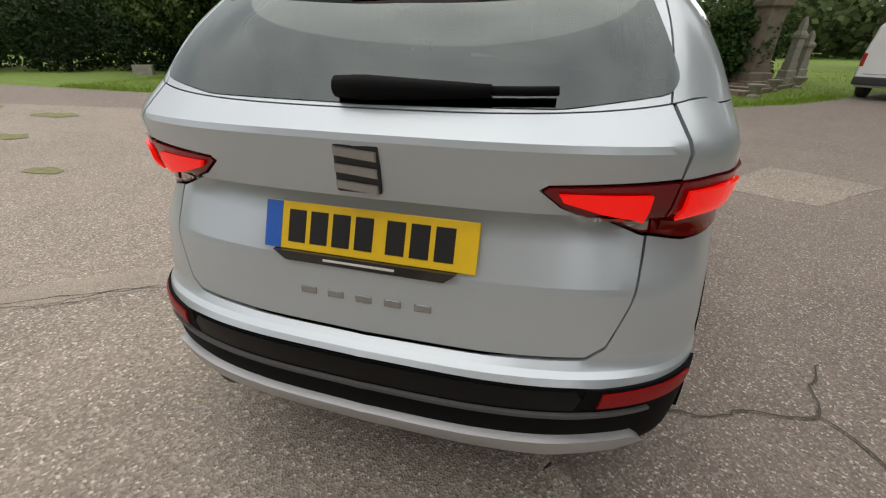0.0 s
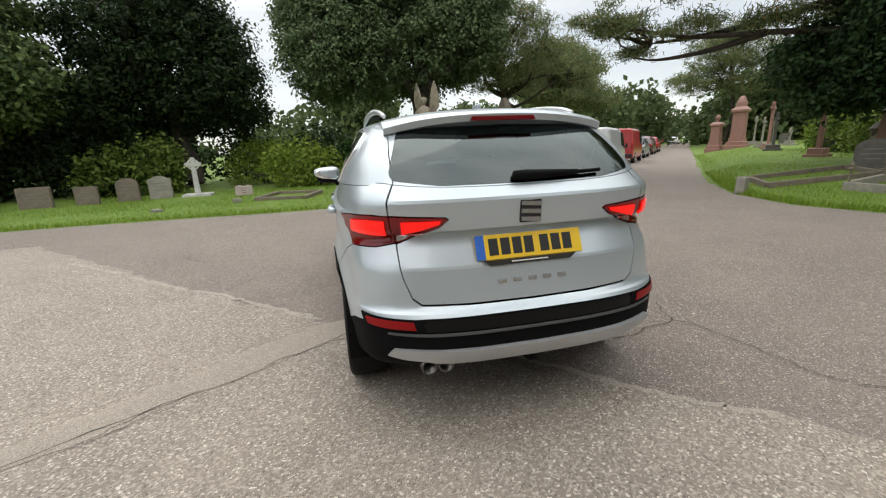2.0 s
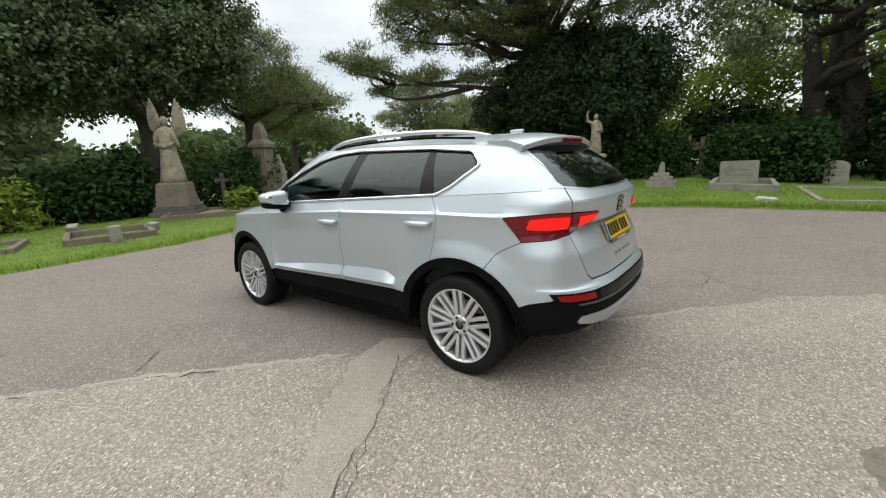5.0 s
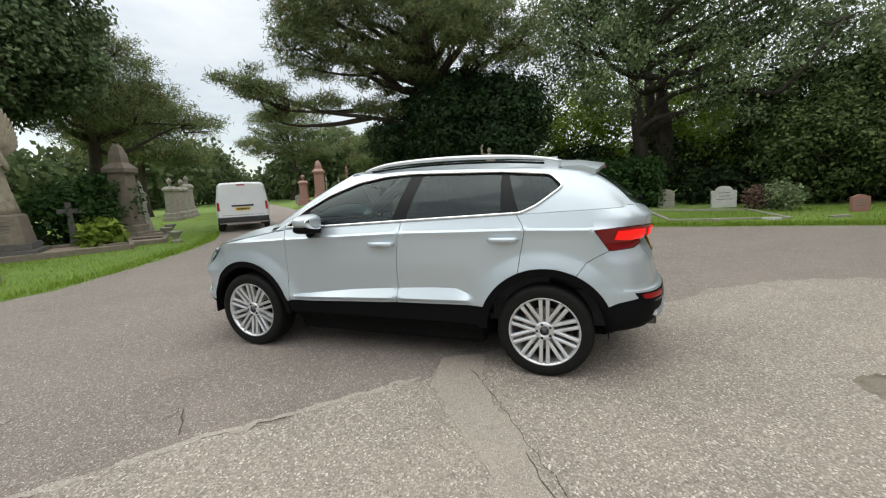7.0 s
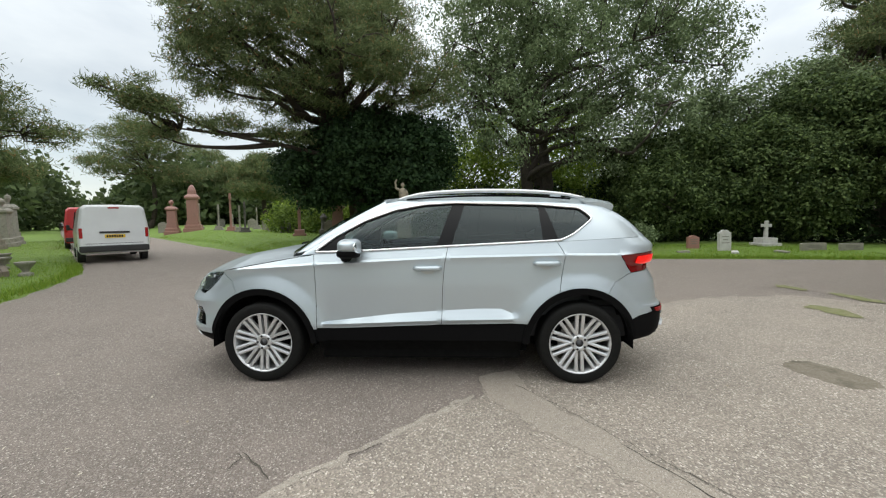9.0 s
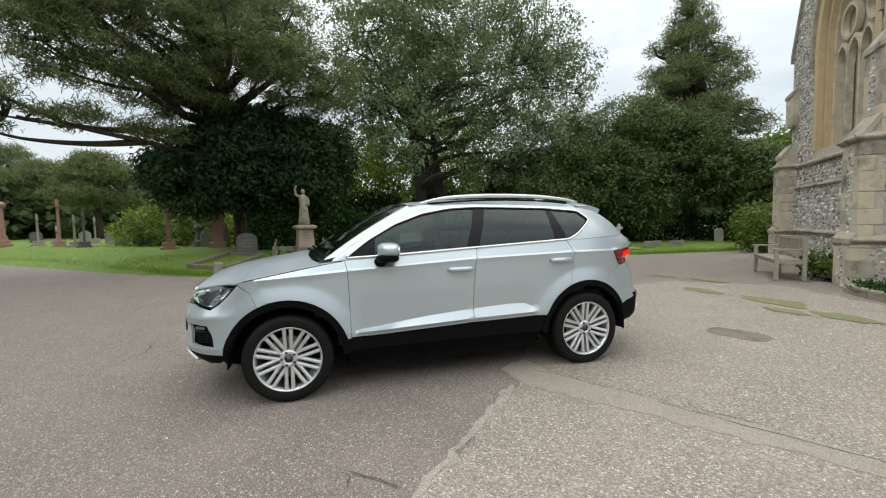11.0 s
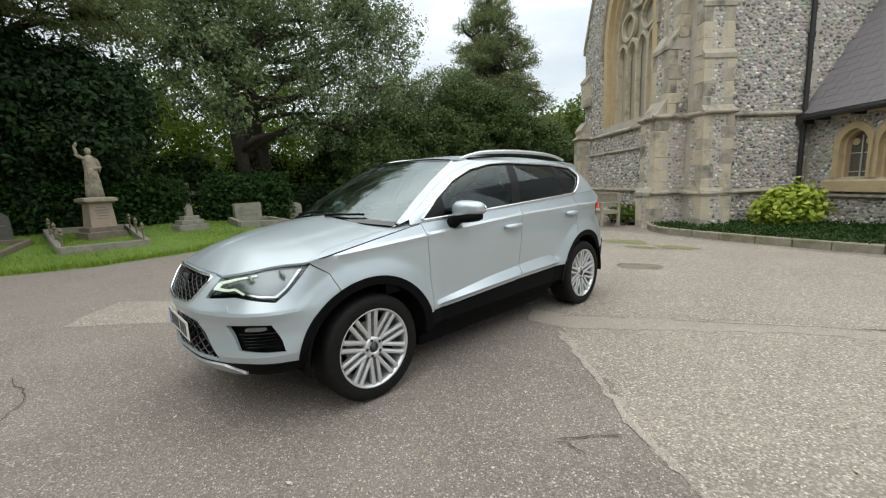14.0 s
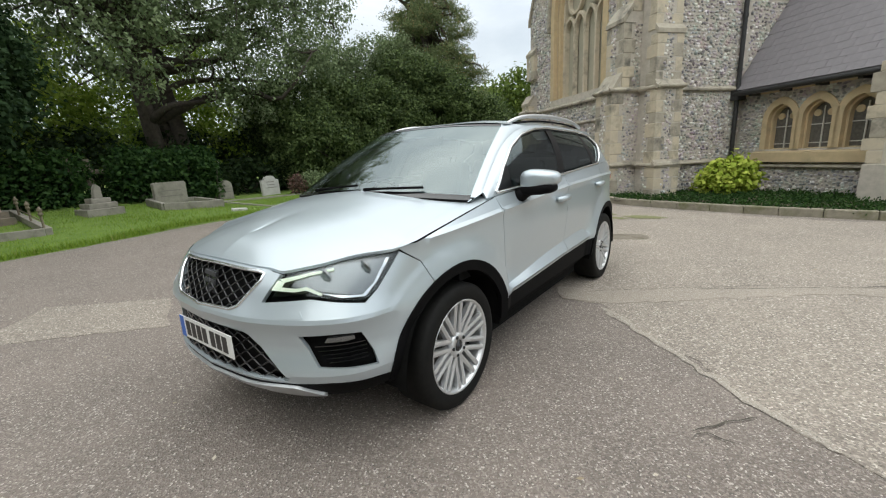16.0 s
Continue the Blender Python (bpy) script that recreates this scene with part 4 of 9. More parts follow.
def bars(parent, w, z0, z1, y, rows, material=M_INSCR):
    """Worn inscription as plain cut bars."""
    rng = random.Random(int(w * 1000 + z1 * 100))
    for i in range(rows):
        z = z1 - (z1 - z0) * (i + 0.5) / rows
        h = w * rng.uniform(0.25, 0.46)
        b = bmesh.new()
        box(b, -h, h, y - 0.004, y + 0.001, z - 0.012, z + 0.012)
        part("inscription", b, material, parent)


def headstone(x, y, rz, w, h, t, style, material, label, group="headstones on the lawn", lean=0.0, text=3):
    ob = thing("headstone", pose(x, y, gz(x, y), lean, lean * 0.4, rz), label, "headstone", group)
    if style == "round":
        o = [(-w / 2, -0.15), (w / 2, -0.15), (w / 2, h - w * 0.32)] + [(w / 2 * math.cos(a), h - w * 0.32 + w * 0.32 * math.sin(a)) for a in np.linspace(0.15, math.pi - 0.15, 12)] + [(-w / 2, h - w * 0.32)]
    elif style == "shoulder":
        r = w * 0.33
        o = [(-w / 2, -0.15), (w / 2, -0.15), (w / 2, h - r * 0.75), (w / 2 - 0.03, h - r * 0.6), (r, h - r * 0.6)] + [(r * math.cos(a), h - r * 0.6 + r * 0.6 * math.sin(a)) for a in np.linspace(0.1, math.pi - 0.1, 12)] + [(-r, h - r * 0.6), (-w / 2 + 0.03, h - r * 0.6), (-w / 2, h - r * 0.75)]
    elif style == "ogee":
        o = [(-w / 2, -0.15), (w / 2, -0.15), (w / 2, h * 0.86), (w * 0.34, h * 0.9), (w * 0.18, h * 0.97), (0, h), (-w * 0.18, h * 0.97), (-w * 0.34, h * 0.9), (-w / 2, h * 0.86)]
    else:
        o = [(-w / 2, -0.15), (w / 2, -0.15), (w / 2, h * 0.94), (w * 0.46, h), (-w * 0.46, h), (-w / 2, h * 0.94)]
    b = bmesh.new()
    prism(b, o, -t / 2, t / 2, bevel=0.012)
    part("slab", b, material, ob)
    if text:
        bars(ob, w * 0.8, h * 0.3, h * 0.75, -t / 2, text)
    return ob


def cross(x, y, rz, h, material, label, steps=2, celtic=False, arm=0.34, wide=0.13, group="stone crosses"):
    ob = thing("grave_cross", pose(x, y, gz(x, y), 0, 0, rz), label, "cross", group)
    z = -0.1
    for i in range(steps):
        s = 0.42 - i * 0.11
        b = bmesh.new()
        box(b, -s, s, -s * 0.75, s * 0.75, z, z + 0.2, 0.015)
        part("step", b, material, ob)
        z += 0.2
    b = bmesh.new()
    w = wide / 2
    c = h - arm * 0.95
    prism(b, [(-w * 1.3, z), (w * 1.3, z), (w, c - w), (arm, c - w), (arm, c + w), (w, c + w), (w, h), (-w, h), (-w, c + w), (-arm, c + w), (-arm, c - w), (-w, c - w)], -w * 0.8, w * 0.8, bevel=0.012)
    part("cross", b, material, ob)
    if celtic:
        ri, ro = arm * 0.55, arm * 0.75
        a = np.linspace(0, 2 * math.pi, 33)
        rng_ = bmesh.new()
        vi = [[rng_.verts.new((r * math.cos(t), yy, c + r * math.sin(t))) for t in a[:-1]] for r in (ri, ro) for yy in (-w * 0.55, w * 0.55)]
        for i in range(32):
            j = (i + 1) % 32
            for p, q in ((0, 2), (2, 3), (3, 1), (1, 0)):
                rng_.faces.new((vi[p][i], vi[p][j], vi[q][j], vi[q][i]))
        bmesh.ops.recalc_face_normals(rng_, faces=rng_.faces)
        part("ring", rng_, material, ob)
    return ob


def obelisk(x, y, h, w, material, label, urn=False, group="pink granite monuments"):
    ob = thing("monument", pose(x, y, gz(x, y), 0, 0, 25), label, "monument", group)
    b = bmesh.new()
    lathe(b, [(w, -0.1), (w, 0.18), (w * 0.86, 0.2), (w * 0.86, 0.42), (w * 0.7, 0.46), (w * 0.7, 0.7)], sides=4)
    part("base", b, material, ob)
    b = bmesh.new()
    lathe(b, [(w * 0.6, 0.7), (w * 0.56, h * 0.68), (w * 0.74, h * 0.7), (w * 0.76, h * 0.74), (w * 0.6, h * 0.77), (w * 0.42, h * 0.8)], sides=4)
    part("shaft", b, material, ob)
    b = bmesh.new()
    if urn:
        lathe(b, [(w * 0.16, h * 0.8), (w * 0.14, h * 0.84), (w * 0.34, h * 0.91), (w * 0.3, h * 0.96), (w * 0.1, h * 0.98), (w * 0.05, h)], 14)
    else:
        lathe(b, [(w * 0.42, h * 0.8), (w * 0.4, h * 0.88), (w * 0.26, h * 0.96), (w * 0.1, h)], sides=4)
    part("finial", b, material, ob)
    return ob


def plot(pts, label, fill_mat=None, group="grave plots", tall=0.16, material=M_GRAVE):
    """Stone kerbs round a grave, each side a stone."""
    ob = thing("grave_plot", pose(0, 0, 0), label, "grave kerb", group)
    for (ax, ay), (bx, by) in zip(pts, [*pts[1:], pts[0]]):
        L, a = math.hypot(bx - ax, by - ay), math.degrees(math.atan2(by - ay, bx - ax))
        b = bmesh.new()
        box(b, -0.02, L - 0.06, -0.06, 0.06, -0.1, tall, 0.015)
        za, zb = gz(ax, ay), gz(bx, by)
        bmesh.ops.transform(b, matrix=pose(ax, ay, za, 0, -math.degrees(math.atan2(zb - za, L)), a), verts=b.verts)
        part("kerb", b, material, ob)
    if fill_mat:
        v, f = fill(dense(pts, 0.3), res=0.3)
        raw("gravel", [(p, q, gz(p, q) + 0.06) for p, q in v], [tuple(t) for t in f], fill_mat, ob)
    return ob


def mound(bmx, ellipsoids, seg=14):
    for (x, y, z), (rx, ry, rz), rot in ellipsoids:
        r = bmesh.ops.create_uvsphere(bmx, u_segments=seg, v_segments=10, radius=1.0)["verts"]
        bmesh.ops.transform(bmx, matrix=Matrix.Translation((x, y, z)) @ pose(0, 0, 0, *rot) @ Matrix.Diagonal((rx, ry, rz, 1)), verts=r)


def remeshed(bmx, name, material, parent, voxel, label="", noise_amp=0.0):
    """One mesh over overlapping forms, with a weathered surface."""
    me = bpy.data.meshes.new(name)
    bmx.to_mesh(me)
    bmx.free()
    out = me
    for v in out.vertices:
        if noise_amp:
            v.co += v.normal * noise_amp * noise.noise(v.co * 9)
    return link(name, out, material, parent, label, smooth=True)


def robe(bmx, prof, z0, folds=11, depth=0.05, twist=0.6, n=44):
    """Draped figure: (rx, ry, z) rings with folds that run down the cloth."""
    rings = []
    for i, (rx, ry, z) in enumerate(prof):
        f = max(0.0, 1 - i / (len(prof) - 2)) if len(prof) > 2 else 1
        rings.append([bmx.verts.new((rx * (1 + depth * f * 1.6 * math.sin(folds * a + twist * z * 3)) * math.cos(a), ry * (1 + depth * f * 1.6 * math.sin(folds * a + twist * z * 3)) * math.sin(a), z0 + z)) for a in np.linspace(0, 2 * math.pi, n, endpoint=False)])
    for a, b in zip(rings, rings[1:]):
        for i in range(n):
            bmx.faces.new((a[i], a[(i + 1) % n], b[(i + 1) % n], b[i]))
    bmx.faces.new(rings[0][::-1]), bmx.faces.new(rings[-1])


# winged statue on its stepped plinth
AX, AY = 2.45, 12.75
az = gz(AX, AY)
pl_a = thing("angel_plinth", pose(AX, AY, az, 0, 0, -38), "weathered stepped stone plinth under the winged statue", "plinth")
for i, (s, z0, z1) in enumerate(((0.72, -0.1, 0.16), (0.6, 0.16, 0.34))):
    b = bmesh.new()
    box(b, -s, s, -s * 0.85, s * 0.85, z0, z1, 0.02)
    part("step", b, M_DARKSTONE, pl_a)
b = bmesh.new()
lathe(b, [(0.5, 0.34), (0.42, 1.05), (0.38, 1.1)], sides=4)
part("die", b, M_GRAVE2, pl_a)
bars(pl_a, 0.66, 0.45, 0.98, -0.47, 6)
b = bmesh.new()
Zs = 1.08
robe(b, [(0.38, 0.36, 0), (0.34, 0.31, 0.25), (0.28, 0.25, 0.7), (0.24, 0.21, 1.05), (0.25, 0.2, 1.3), (0.29, 0.19, 1.55), (0.25, 0.16, 1.72), (0.1, 0.1, 1.8)], Zs)
mound(b, [((0, 0, Zs + 1.98), (0.115, 0.13, 0.155), (0, 0, 0)), ((0, 0, Zs + 1.82), (0.07, 0.07, 0.1), (0, 0, 0)), ((0, 0.03, Zs + 2.02), (0.13, 0.13, 0.13), (0, 0, 0)),
          ((-0.28, -0.1, Zs + 1.38), (0.075, 0.1, 0.27), (20, 12, 0)), ((0.28, -0.1, Zs + 1.38), (0.075, 0.1, 0.27), (20, -12, 0)), ((-0.12, -0.25, Zs + 1.2), (0.22, 0.07, 0.07), (0, 20, 20)), ((0.12, -0.25, Zs + 1.2), (0.22, 0.07, 0.07), (0, -20, -20)), ((0, -0.18, Zs + 0.6), (0.2, 0.12, 0.5), (6, 4, 0))])
for s in (-1, 1):
    for k in range(9):
        a = radians(12 + k * 4.6)
        L = 1.12 - 0.07 * k
        c, d = math.cos(a), math.sin(a)
        mound(b, [((s * (0.14 + 0.3 * d * L + 0.06), 0.22 + 0.012 * k, Zs + 1.62 + 0.52 * c * L - 0.02 * k), (0.075, 0.03, 0.5 * L), (0, math.degrees(a) * s, 0))], 8)
remeshed(b, "winged_statue", M_STATUE, None, 0.024, noise_amp=0.008)
st = bpy.data.objects["winged_statue"]
st.matrix_world = pose(AX, AY, az, 0, 0, -38)
tagged(st, "weathered stone statue of a winged figure in robes", "statue")

# standing statue with one raised arm on a pedestal
SX, SY = 11.75, 1.87
sz = gz(SX, SY)
ped = thing("statue_pedestal", pose(SX, SY, sz, 0, 0, -75), "square pink-veined stone pedestal with moulded cap", "pedestal")
b = bmesh.new()
lathe(b, [(0.44, -0.1), (0.44, 0.14), (0.37, 0.16), (0.37, 0.28)], sides=4)
part("base", b, M_GRAVE2, ped)
b = bmesh.new()
lathe(b, [(0.29, 0.28), (0.25, 0.92)], sides=4)
part("die", b, mat("stained_pedestal", (0.37, 0.27, 0.22), (0.31, 0.25, 0.20), 5, 0.85, bump=0.2, c3=(0.26, 0.23, 0.18), scale3=3, cover3=0.5), ped)
bars(ped, 0.4, 0.4, 0.85, -0.272, 6)
b = bmesh.new()
lathe(b, [(0.27, 0.92), (0.37, 0.98), (0.37, 1.05), (0.28, 1.09)], sides=4)
part("cap", b, M_STATUE, ped)
b = bmesh.new()
Zs = 1.08
robe(b, [(0.2, 0.19, 0), (0.185, 0.17, 0.2), (0.16, 0.14, 0.5), (0.14, 0.12, 0.72), (0.155, 0.11, 0.95), (0.17, 0.1, 1.05), (0.06, 0.06, 1.13)], Zs)
mound(b, [((0, 0, Zs + 1.24), (0.075, 0.085, 0.1), (0, 0, 0)), ((0, 0, Zs + 1.14), (0.045, 0.045, 0.07), (0, 0, 0)), ((0.17, -0.03, Zs + 0.86), (0.05, 0.06, 0.18), (15, -10, 0)), ((0.08, -0.13, Zs + 0.78), (0.13, 0.045, 0.045), (0, -15, -25)),
          ((-0.2, -0.05, Zs + 1.08), (0.05, 0.05, 0.14), (0, -60, 0)), ((-0.28, -0.06, Zs + 1.24), (0.04, 0.04, 0.16), (0, -8, 0)), ((-0.26, -0.08, Zs + 1.4), (0.035, 0.03, 0.06), (0, 15, 0)), ((0.02, -0.08, Zs + 0.45), (0.13, 0.09, 0.36), (5, -12, 0))])
remeshed(b, "draped_statue", M_STATUE, None, 0.017, noise_amp=0.004)
st = bpy.data.objects["draped_statue"]
st.matrix_world = pose(SX, SY, sz, 0, 0, -75)
tagged(st, "pale stone statue of a draped figure raising one arm", "statue")

# railed plot before the statue
plot([(9.6, 2.75), (9.5, 1.15), (12.9, 1.2), (13.1, 3.0)], "pale stone kerbs round the statue's grave plot", None, material=M_GRAVE)
M_RAIL = mat("rusty_rail", (0.16, 0.13, 0.09), (0.22, 0.19, 0.14), 25, 0.8, 0.2, bump=0.2)
for px, py in ((9.55, 1.2), (10.7, 1.2), (11.8, 1.22), (9.6, 2.7), (10.8, 2.8), (11.9, 2.9)):
    rp = thing("rail_post", pose(px, py, gz(px, py) + 0.14), "weathered iron railing post with pointed finial on the kerb", "railing post", "plot railings")
    b = bmesh.new()
    lathe(b, [(0.03, 0), (0.022, 0.04), (0.022, 0.26)], 8)
    part("shaft", b, M_RAIL, rp)
    b = bmesh.new()
    lathe(b, [(0.022, 0.26), (0.05, 0.3), (0.03, 0.34), (0.05, 0.38), (0.008, 0.46)], 8)
    part("finial", b, M_RAIL, rp)
rail = thing("plot_rail", pose(0, 0, 0), "thin iron rail between the posts", "railing")
for a, c in (((9.55, 1.2), (11.8, 1.22)), ((9.6, 2.7), (11.9, 2.9))):
    b = bmesh.new()
    tube(b, [(a[0], a[1], gz(*a) + 0.3), (c[0], c[1], gz(*c) + 0.3)], 0.011, 6)
    part("bar", b, M_RAIL, rail)

# row of headstones under the yew
for x, y, w, h, s, m_, lb in ((-15.2, 10.4, 0.9, 0.36, "flat", M_GRAVE, "low broad grey headstone"), (-13.7, 11.2, 0.8, 0.5, "flat", M_GRAVE2, "square brown headstone"), (-12.6, 10.2, 0.6, 0.5, "round", M_GRAVE, "round-topped grey headstone"), (-11.6, 9.4, 0.62, 0.42, "flat", M_GRAVE2, "low square brown headstone"), (-10.6, 9.95, 0.62, 0.42, "shoulder", M_GRAVE, "low grey headstone with shouldered top"), (-9.7, 10.6, 0.82, 0.62, "flat", M_GRAVE2, "broad square-topped brown headstone"), (-8.55, 10.9, 0.6, 0.55, "flat", M_GRAVE2, "worn square brown headstone"), (-7.65, 11.4, 0.62, 0.72, "round", M_GRAVE2, "round-topped brown headstone"), (-6.75, 11.5, 0.66, 0.74, "ogee", M_GRAVE, "pale headstone with curved top")):
    headstone(x, y, 4, w, h, 0.12, s, m_, lb + " on the grass", "headstones in a row", -3)
cross(-5.65, 11.45, 5, 1.28, M_MARBLE, "white wheel-headed stone cross on a base", 1, True, 0.24, 0.13)
bk = thing("open_book_stone", pose(-4.1, 10.9, gz(-4.1, 10.9), 0, 0, 6), "pale pink open-book gravestone", "headstone", "headstones on the lawn")
b = bmesh.new()
prism(b, [(-0.26, 0.0), (0.26, 0.0), (0.26, 0.3), (0.13, 0.34), (0.0, 0.3), (-0.13, 0.34), (-0.26, 0.3)], -0.06, 0.06, bevel=0.01)
part("book", b, M_PALEPINK, bk)
bars(bk, 0.2, 0.06, 0.28, -0.06, 3)

# broken kerbs and stumps on the lawn before the winged statue
plot([(-3.4, 9.0), (-2.0, 8.7), (-1.6, 10.2), (-3.0, 10.5)], "sunken old kerbs in the grass", None, tall=0.1, material=M_GRAVE2)
plot([(-1.2, 8.5), (0.3, 8.25), (0.6, 9.9), (-0.9, 10.1)], "broken low grave kerbs in the grass", None, tall=0.14, material=M_GRAVE2)
for x, y, h, tilt in ((-0.45, 8.05, 0.36, 4), (0.55, 9.2, 0.22, 12), (-0.7, 10.4, 0.3, 25), (-5.5, 7.8, 0.08, 2), (-3.9, 9.0, 0.1, 3)):
    sp = thing("stone_stump", pose(x, y, gz(x, y), tilt, 0, x * 40), "short broken stone post in the grass", "stone", "broken stones")
    b = bmesh.new()
    box(b, -0.11, 0.11, -0.1, 0.1, -0.15, h, 0.02)
    part("block", b, M_GRAVE, sp)
plot([(1.5, 11.4), (3.9, 10.2), (4.9, 11.8), (2.6, 13.4)], "dark kerbs round the winged statue's gravel plot", M_GRAVEL, tall=0.14, material=M_GRAVE2)
cross(4.15, 13.1, -35, 1.35, M_DARKSTONE, "dark weathered stone cross", 1, False, 0.28, 0.14)
for i, (x, y) in enumerate(((5.3, 10.6), (6.1, 11.6), (7.0, 12.9))):
    plot([(x - 0.2, y), (x + 0.6, y + 1.0), (x - 0.6, y + 1.9), (x - 1.4, y + 0.9)], "low stone kerbs along the drive", M_GRAVEL, tall=0.12, material=M_GRAVE2)
for x, y in ((5.2, 10.2), (6.4, 12.2), (7.6, 13.6)):
    fp = thing("flower_urn", pose(x, y, gz(x, y)), "small stone flower urn on a grave kerb", "urn", "grave urns")
    b = bmesh.new()
    lathe(b, [(0.14, -0.05), (0.14, 0.06), (0.06, 0.1), (0.08, 0.16), (0.19, 0.3), (0.2, 0.34)], 14)
    part("bowl", b, M_GRAVE, fp)
# monuments along the left of the drive
obelisk(6.3, 13.9, 3.3, 0.5, M_GRAVE2, "tall tapering brown stone monument")
for x, y, h in ((8.0, 15.6, 2.1), (8.9, 16.9, 1.7)):
    obelisk(x, y, h, 0.22, M_GRAVE, "slender grey stone obelisk beside the drive", False, "monuments beside the drive")
for x, y, h in ((13.7, 21.4, 2.5), (15.6, 22.9, 2.5), (17.2, 24.4, 2.8), (18.6, 26.2, 2.6)):
    obelisk(x, y, h, 0.42, M_GRAVE, "grey stone monument beside the drive", True, "monuments beside the drive")
cross(8.4, 19.6, -30, 2.1, M_GRAVE, "pale stone cross on a stepped base", 2, False, 0.32, 0.16)

# far side of the drive: pink monuments, crosses, headstones
obelisk(26.4, 20.2, 3.5, 0.62, M_PINK, "pink granite monument with pointed finial")
obelisk(26.0, 21.6, 2.6, 0.5, M_PINK, "pink granite monument with urn", True)
cross(23.2, 15.4, 25, 2.6, M_PINK, "tall brown granite cross on a stepped base", 2, False, 0.34, 0.16)
cross(15.8, 7.65, 20, 1.9, M_PINK, "red-brown granite cross on a stepped base", 2, False, 0.36, 0.18)
cross(20.4, 12.9, 25, 1.9, M_DARKSTONE, "dark stone cross on a base", 2)
for x, y, h in ((25.4, 17.6, 1.9), (27.2, 15.6, 1.7), (30.5, 22.4, 2.2), (29, 18.6, 1.2), (21.6, 13.9, 1.7)):
    cross(x, y, 25, h, M_GRAVE, "grey stone cross among the graves", 2, x > 26)
for i, (x, y, w, h) in enumerate(((12.3, 3.95, 0.72, 0.80), (15.9, 5.6, 0.62, 0.8), (16.6, 6.4, 0.5, 0.75), (19.6, 10.0, 0.6, 0.8), (22.5, 12.2, 0.6, 0.7), (24.6, 13.6, 0.6, 0.8), (26.5, 12.0, 0.6, 0.9), (28.5, 14.0, 0.6, 0.7), (31, 18, 0.7, 0.8), (33, 22, 0.7, 0.8), (29.5, 25, 0.7, 0.9))):
    headstone(x, y, -70, w, h, 0.12, ("round", "ogee", "shoulder")[i % 3], M_GRAVE if i % 3 else M_DARKSTONE, "grey weathered headstone among the graves", lean=(i % 3 - 1) * 2)
mk = thing("pedestal_monument", pose(15.8, 5.7, gz(15.8, 5.7)), "slender pink stone pedestal monument", "monument", "pink granite monuments")
b = bmesh.new()
lathe(b, [(0.34, -0.1), (0.34, 0.22), (0.24, 0.26), (0.2, 1.3), (0.28, 1.36), (0.28, 1.44), (0.13, 1.5), (0.16, 1.8), (0.09, 2.05), (0.1, 2.2), (0.04, 2.32)], sides=4)
part("shaft", b, M_PINK, mk)
dk = thing("small_winged_urn", pose(17.2, 6.9, gz(17.2, 6.9)), "small dark winged stone memorial", "memorial")
b = bmesh.new()
lathe(b, [(0.24, -0.1), (0.24, 0.25), (0.14, 0.3), (0.12, 0.7), (0.2, 0.9), (0.06, 1.1)], 10)
part("body", b, M_DARKSTONE, dk)
plot([(9.9, 5.2), (9.1, 4.0), (11.6, 3.3), (12.4, 4.6)], "old kerbed plot near the road", None, tall=0.12, material=M_GRAVE2)
sp = thing("stone_stump", pose(8.3, 4.0, gz(8.3, 4.0), 3, 0, 20), "short rough stone post at the verge", "stone", "broken stones")
b = bmesh.new()
box(b, -0.12, 0.12, -0.1, 0.1, -0.15, 0.36, 0.025)
part("block", b, M_GRAVE, sp)

# the verge opposite the camera: stepped stump, block, headstones, white cross
pyr = thing("broken_cross_base", pose(11.6, -0.25, gz(11.6, -0.25), 0, 0, -80), "stepped stone base with a broken shaft", "memorial")
for s, z0, z1 in ((0.42, -0.1, 0.16), (0.32, 0.16, 0.3), (0.22, 0.3, 0.42)):
    b = bmesh.new()
    box(b, -s, s, -s * 0.8, s * 0.8, z0, z1, 0.02)
    part("step", b, M_GRAVE, pyr)
b = bmesh.new()
prism(b, [(-0.1, 0.42), (0.1, 0.42), (0.09, 0.7), (0.0, 0.78), (-0.07, 0.66)], -0.07, 0.07, bevel=0.012)
part("broken_shaft", b, M_GRAVE, pyr)
headstone(12.3, -2.2, -82, 0.95, 0.72, 0.16, "flat", M_GRAVE, "broad worn square-topped gravestone above a kerbed plot", text=2)
plot([(11.2, -1.6), (11.0, -3.1), (12.6, -3.0), (12.7, -1.7)], "stone kerbs before the broad gravestone", M_GRASS, tall=0.2)
for x, y, w, h, s, m_, lb in ((13.5, -4.45, 0.55, 0.68, "round", M_GRAVE, "slim grey round-topped headstone"), (13.6, -6.32, 0.80, 0.76, "shoulder", M_MARBLE, "pale headstone with shouldered round top"), (11.3, -9.05, 0.44, 0.5, "ogee", M_PINK, "small red-brown headstone"), (10.6, -9.75, 0.44, 0.74, "shoulder", M_MARBLE, "pale headstone with curved top"), (10.6, -12.8, 0.9, 0.26, "flat", M_GRAVE, "low broad grey memorial block"), (10.4, -13.9, 0.8, 0.26, "flat", M_GRAVE, "low grey memorial block"), (11.4, -17.5, 0.5, 0.7, "round", M_GRAVE, "grey headstone under the trees")):
    headstone(x, y, -85, w, h, 0.13, s, m_, lb + " on the bank", text=3, lean=-2)
cross(12.5, -12.55, -85, 0.98, M_MARBLE, "white marble cross on a stepped base", 2, False, 0.2, 0.12)
plot([(9.9, -6.9), (9.6, -3.9), (12.2, -3.6), (12.4, -6.7)], "long low kerb stones in the grass", None, tall=0.04, material=M_GRAVE)
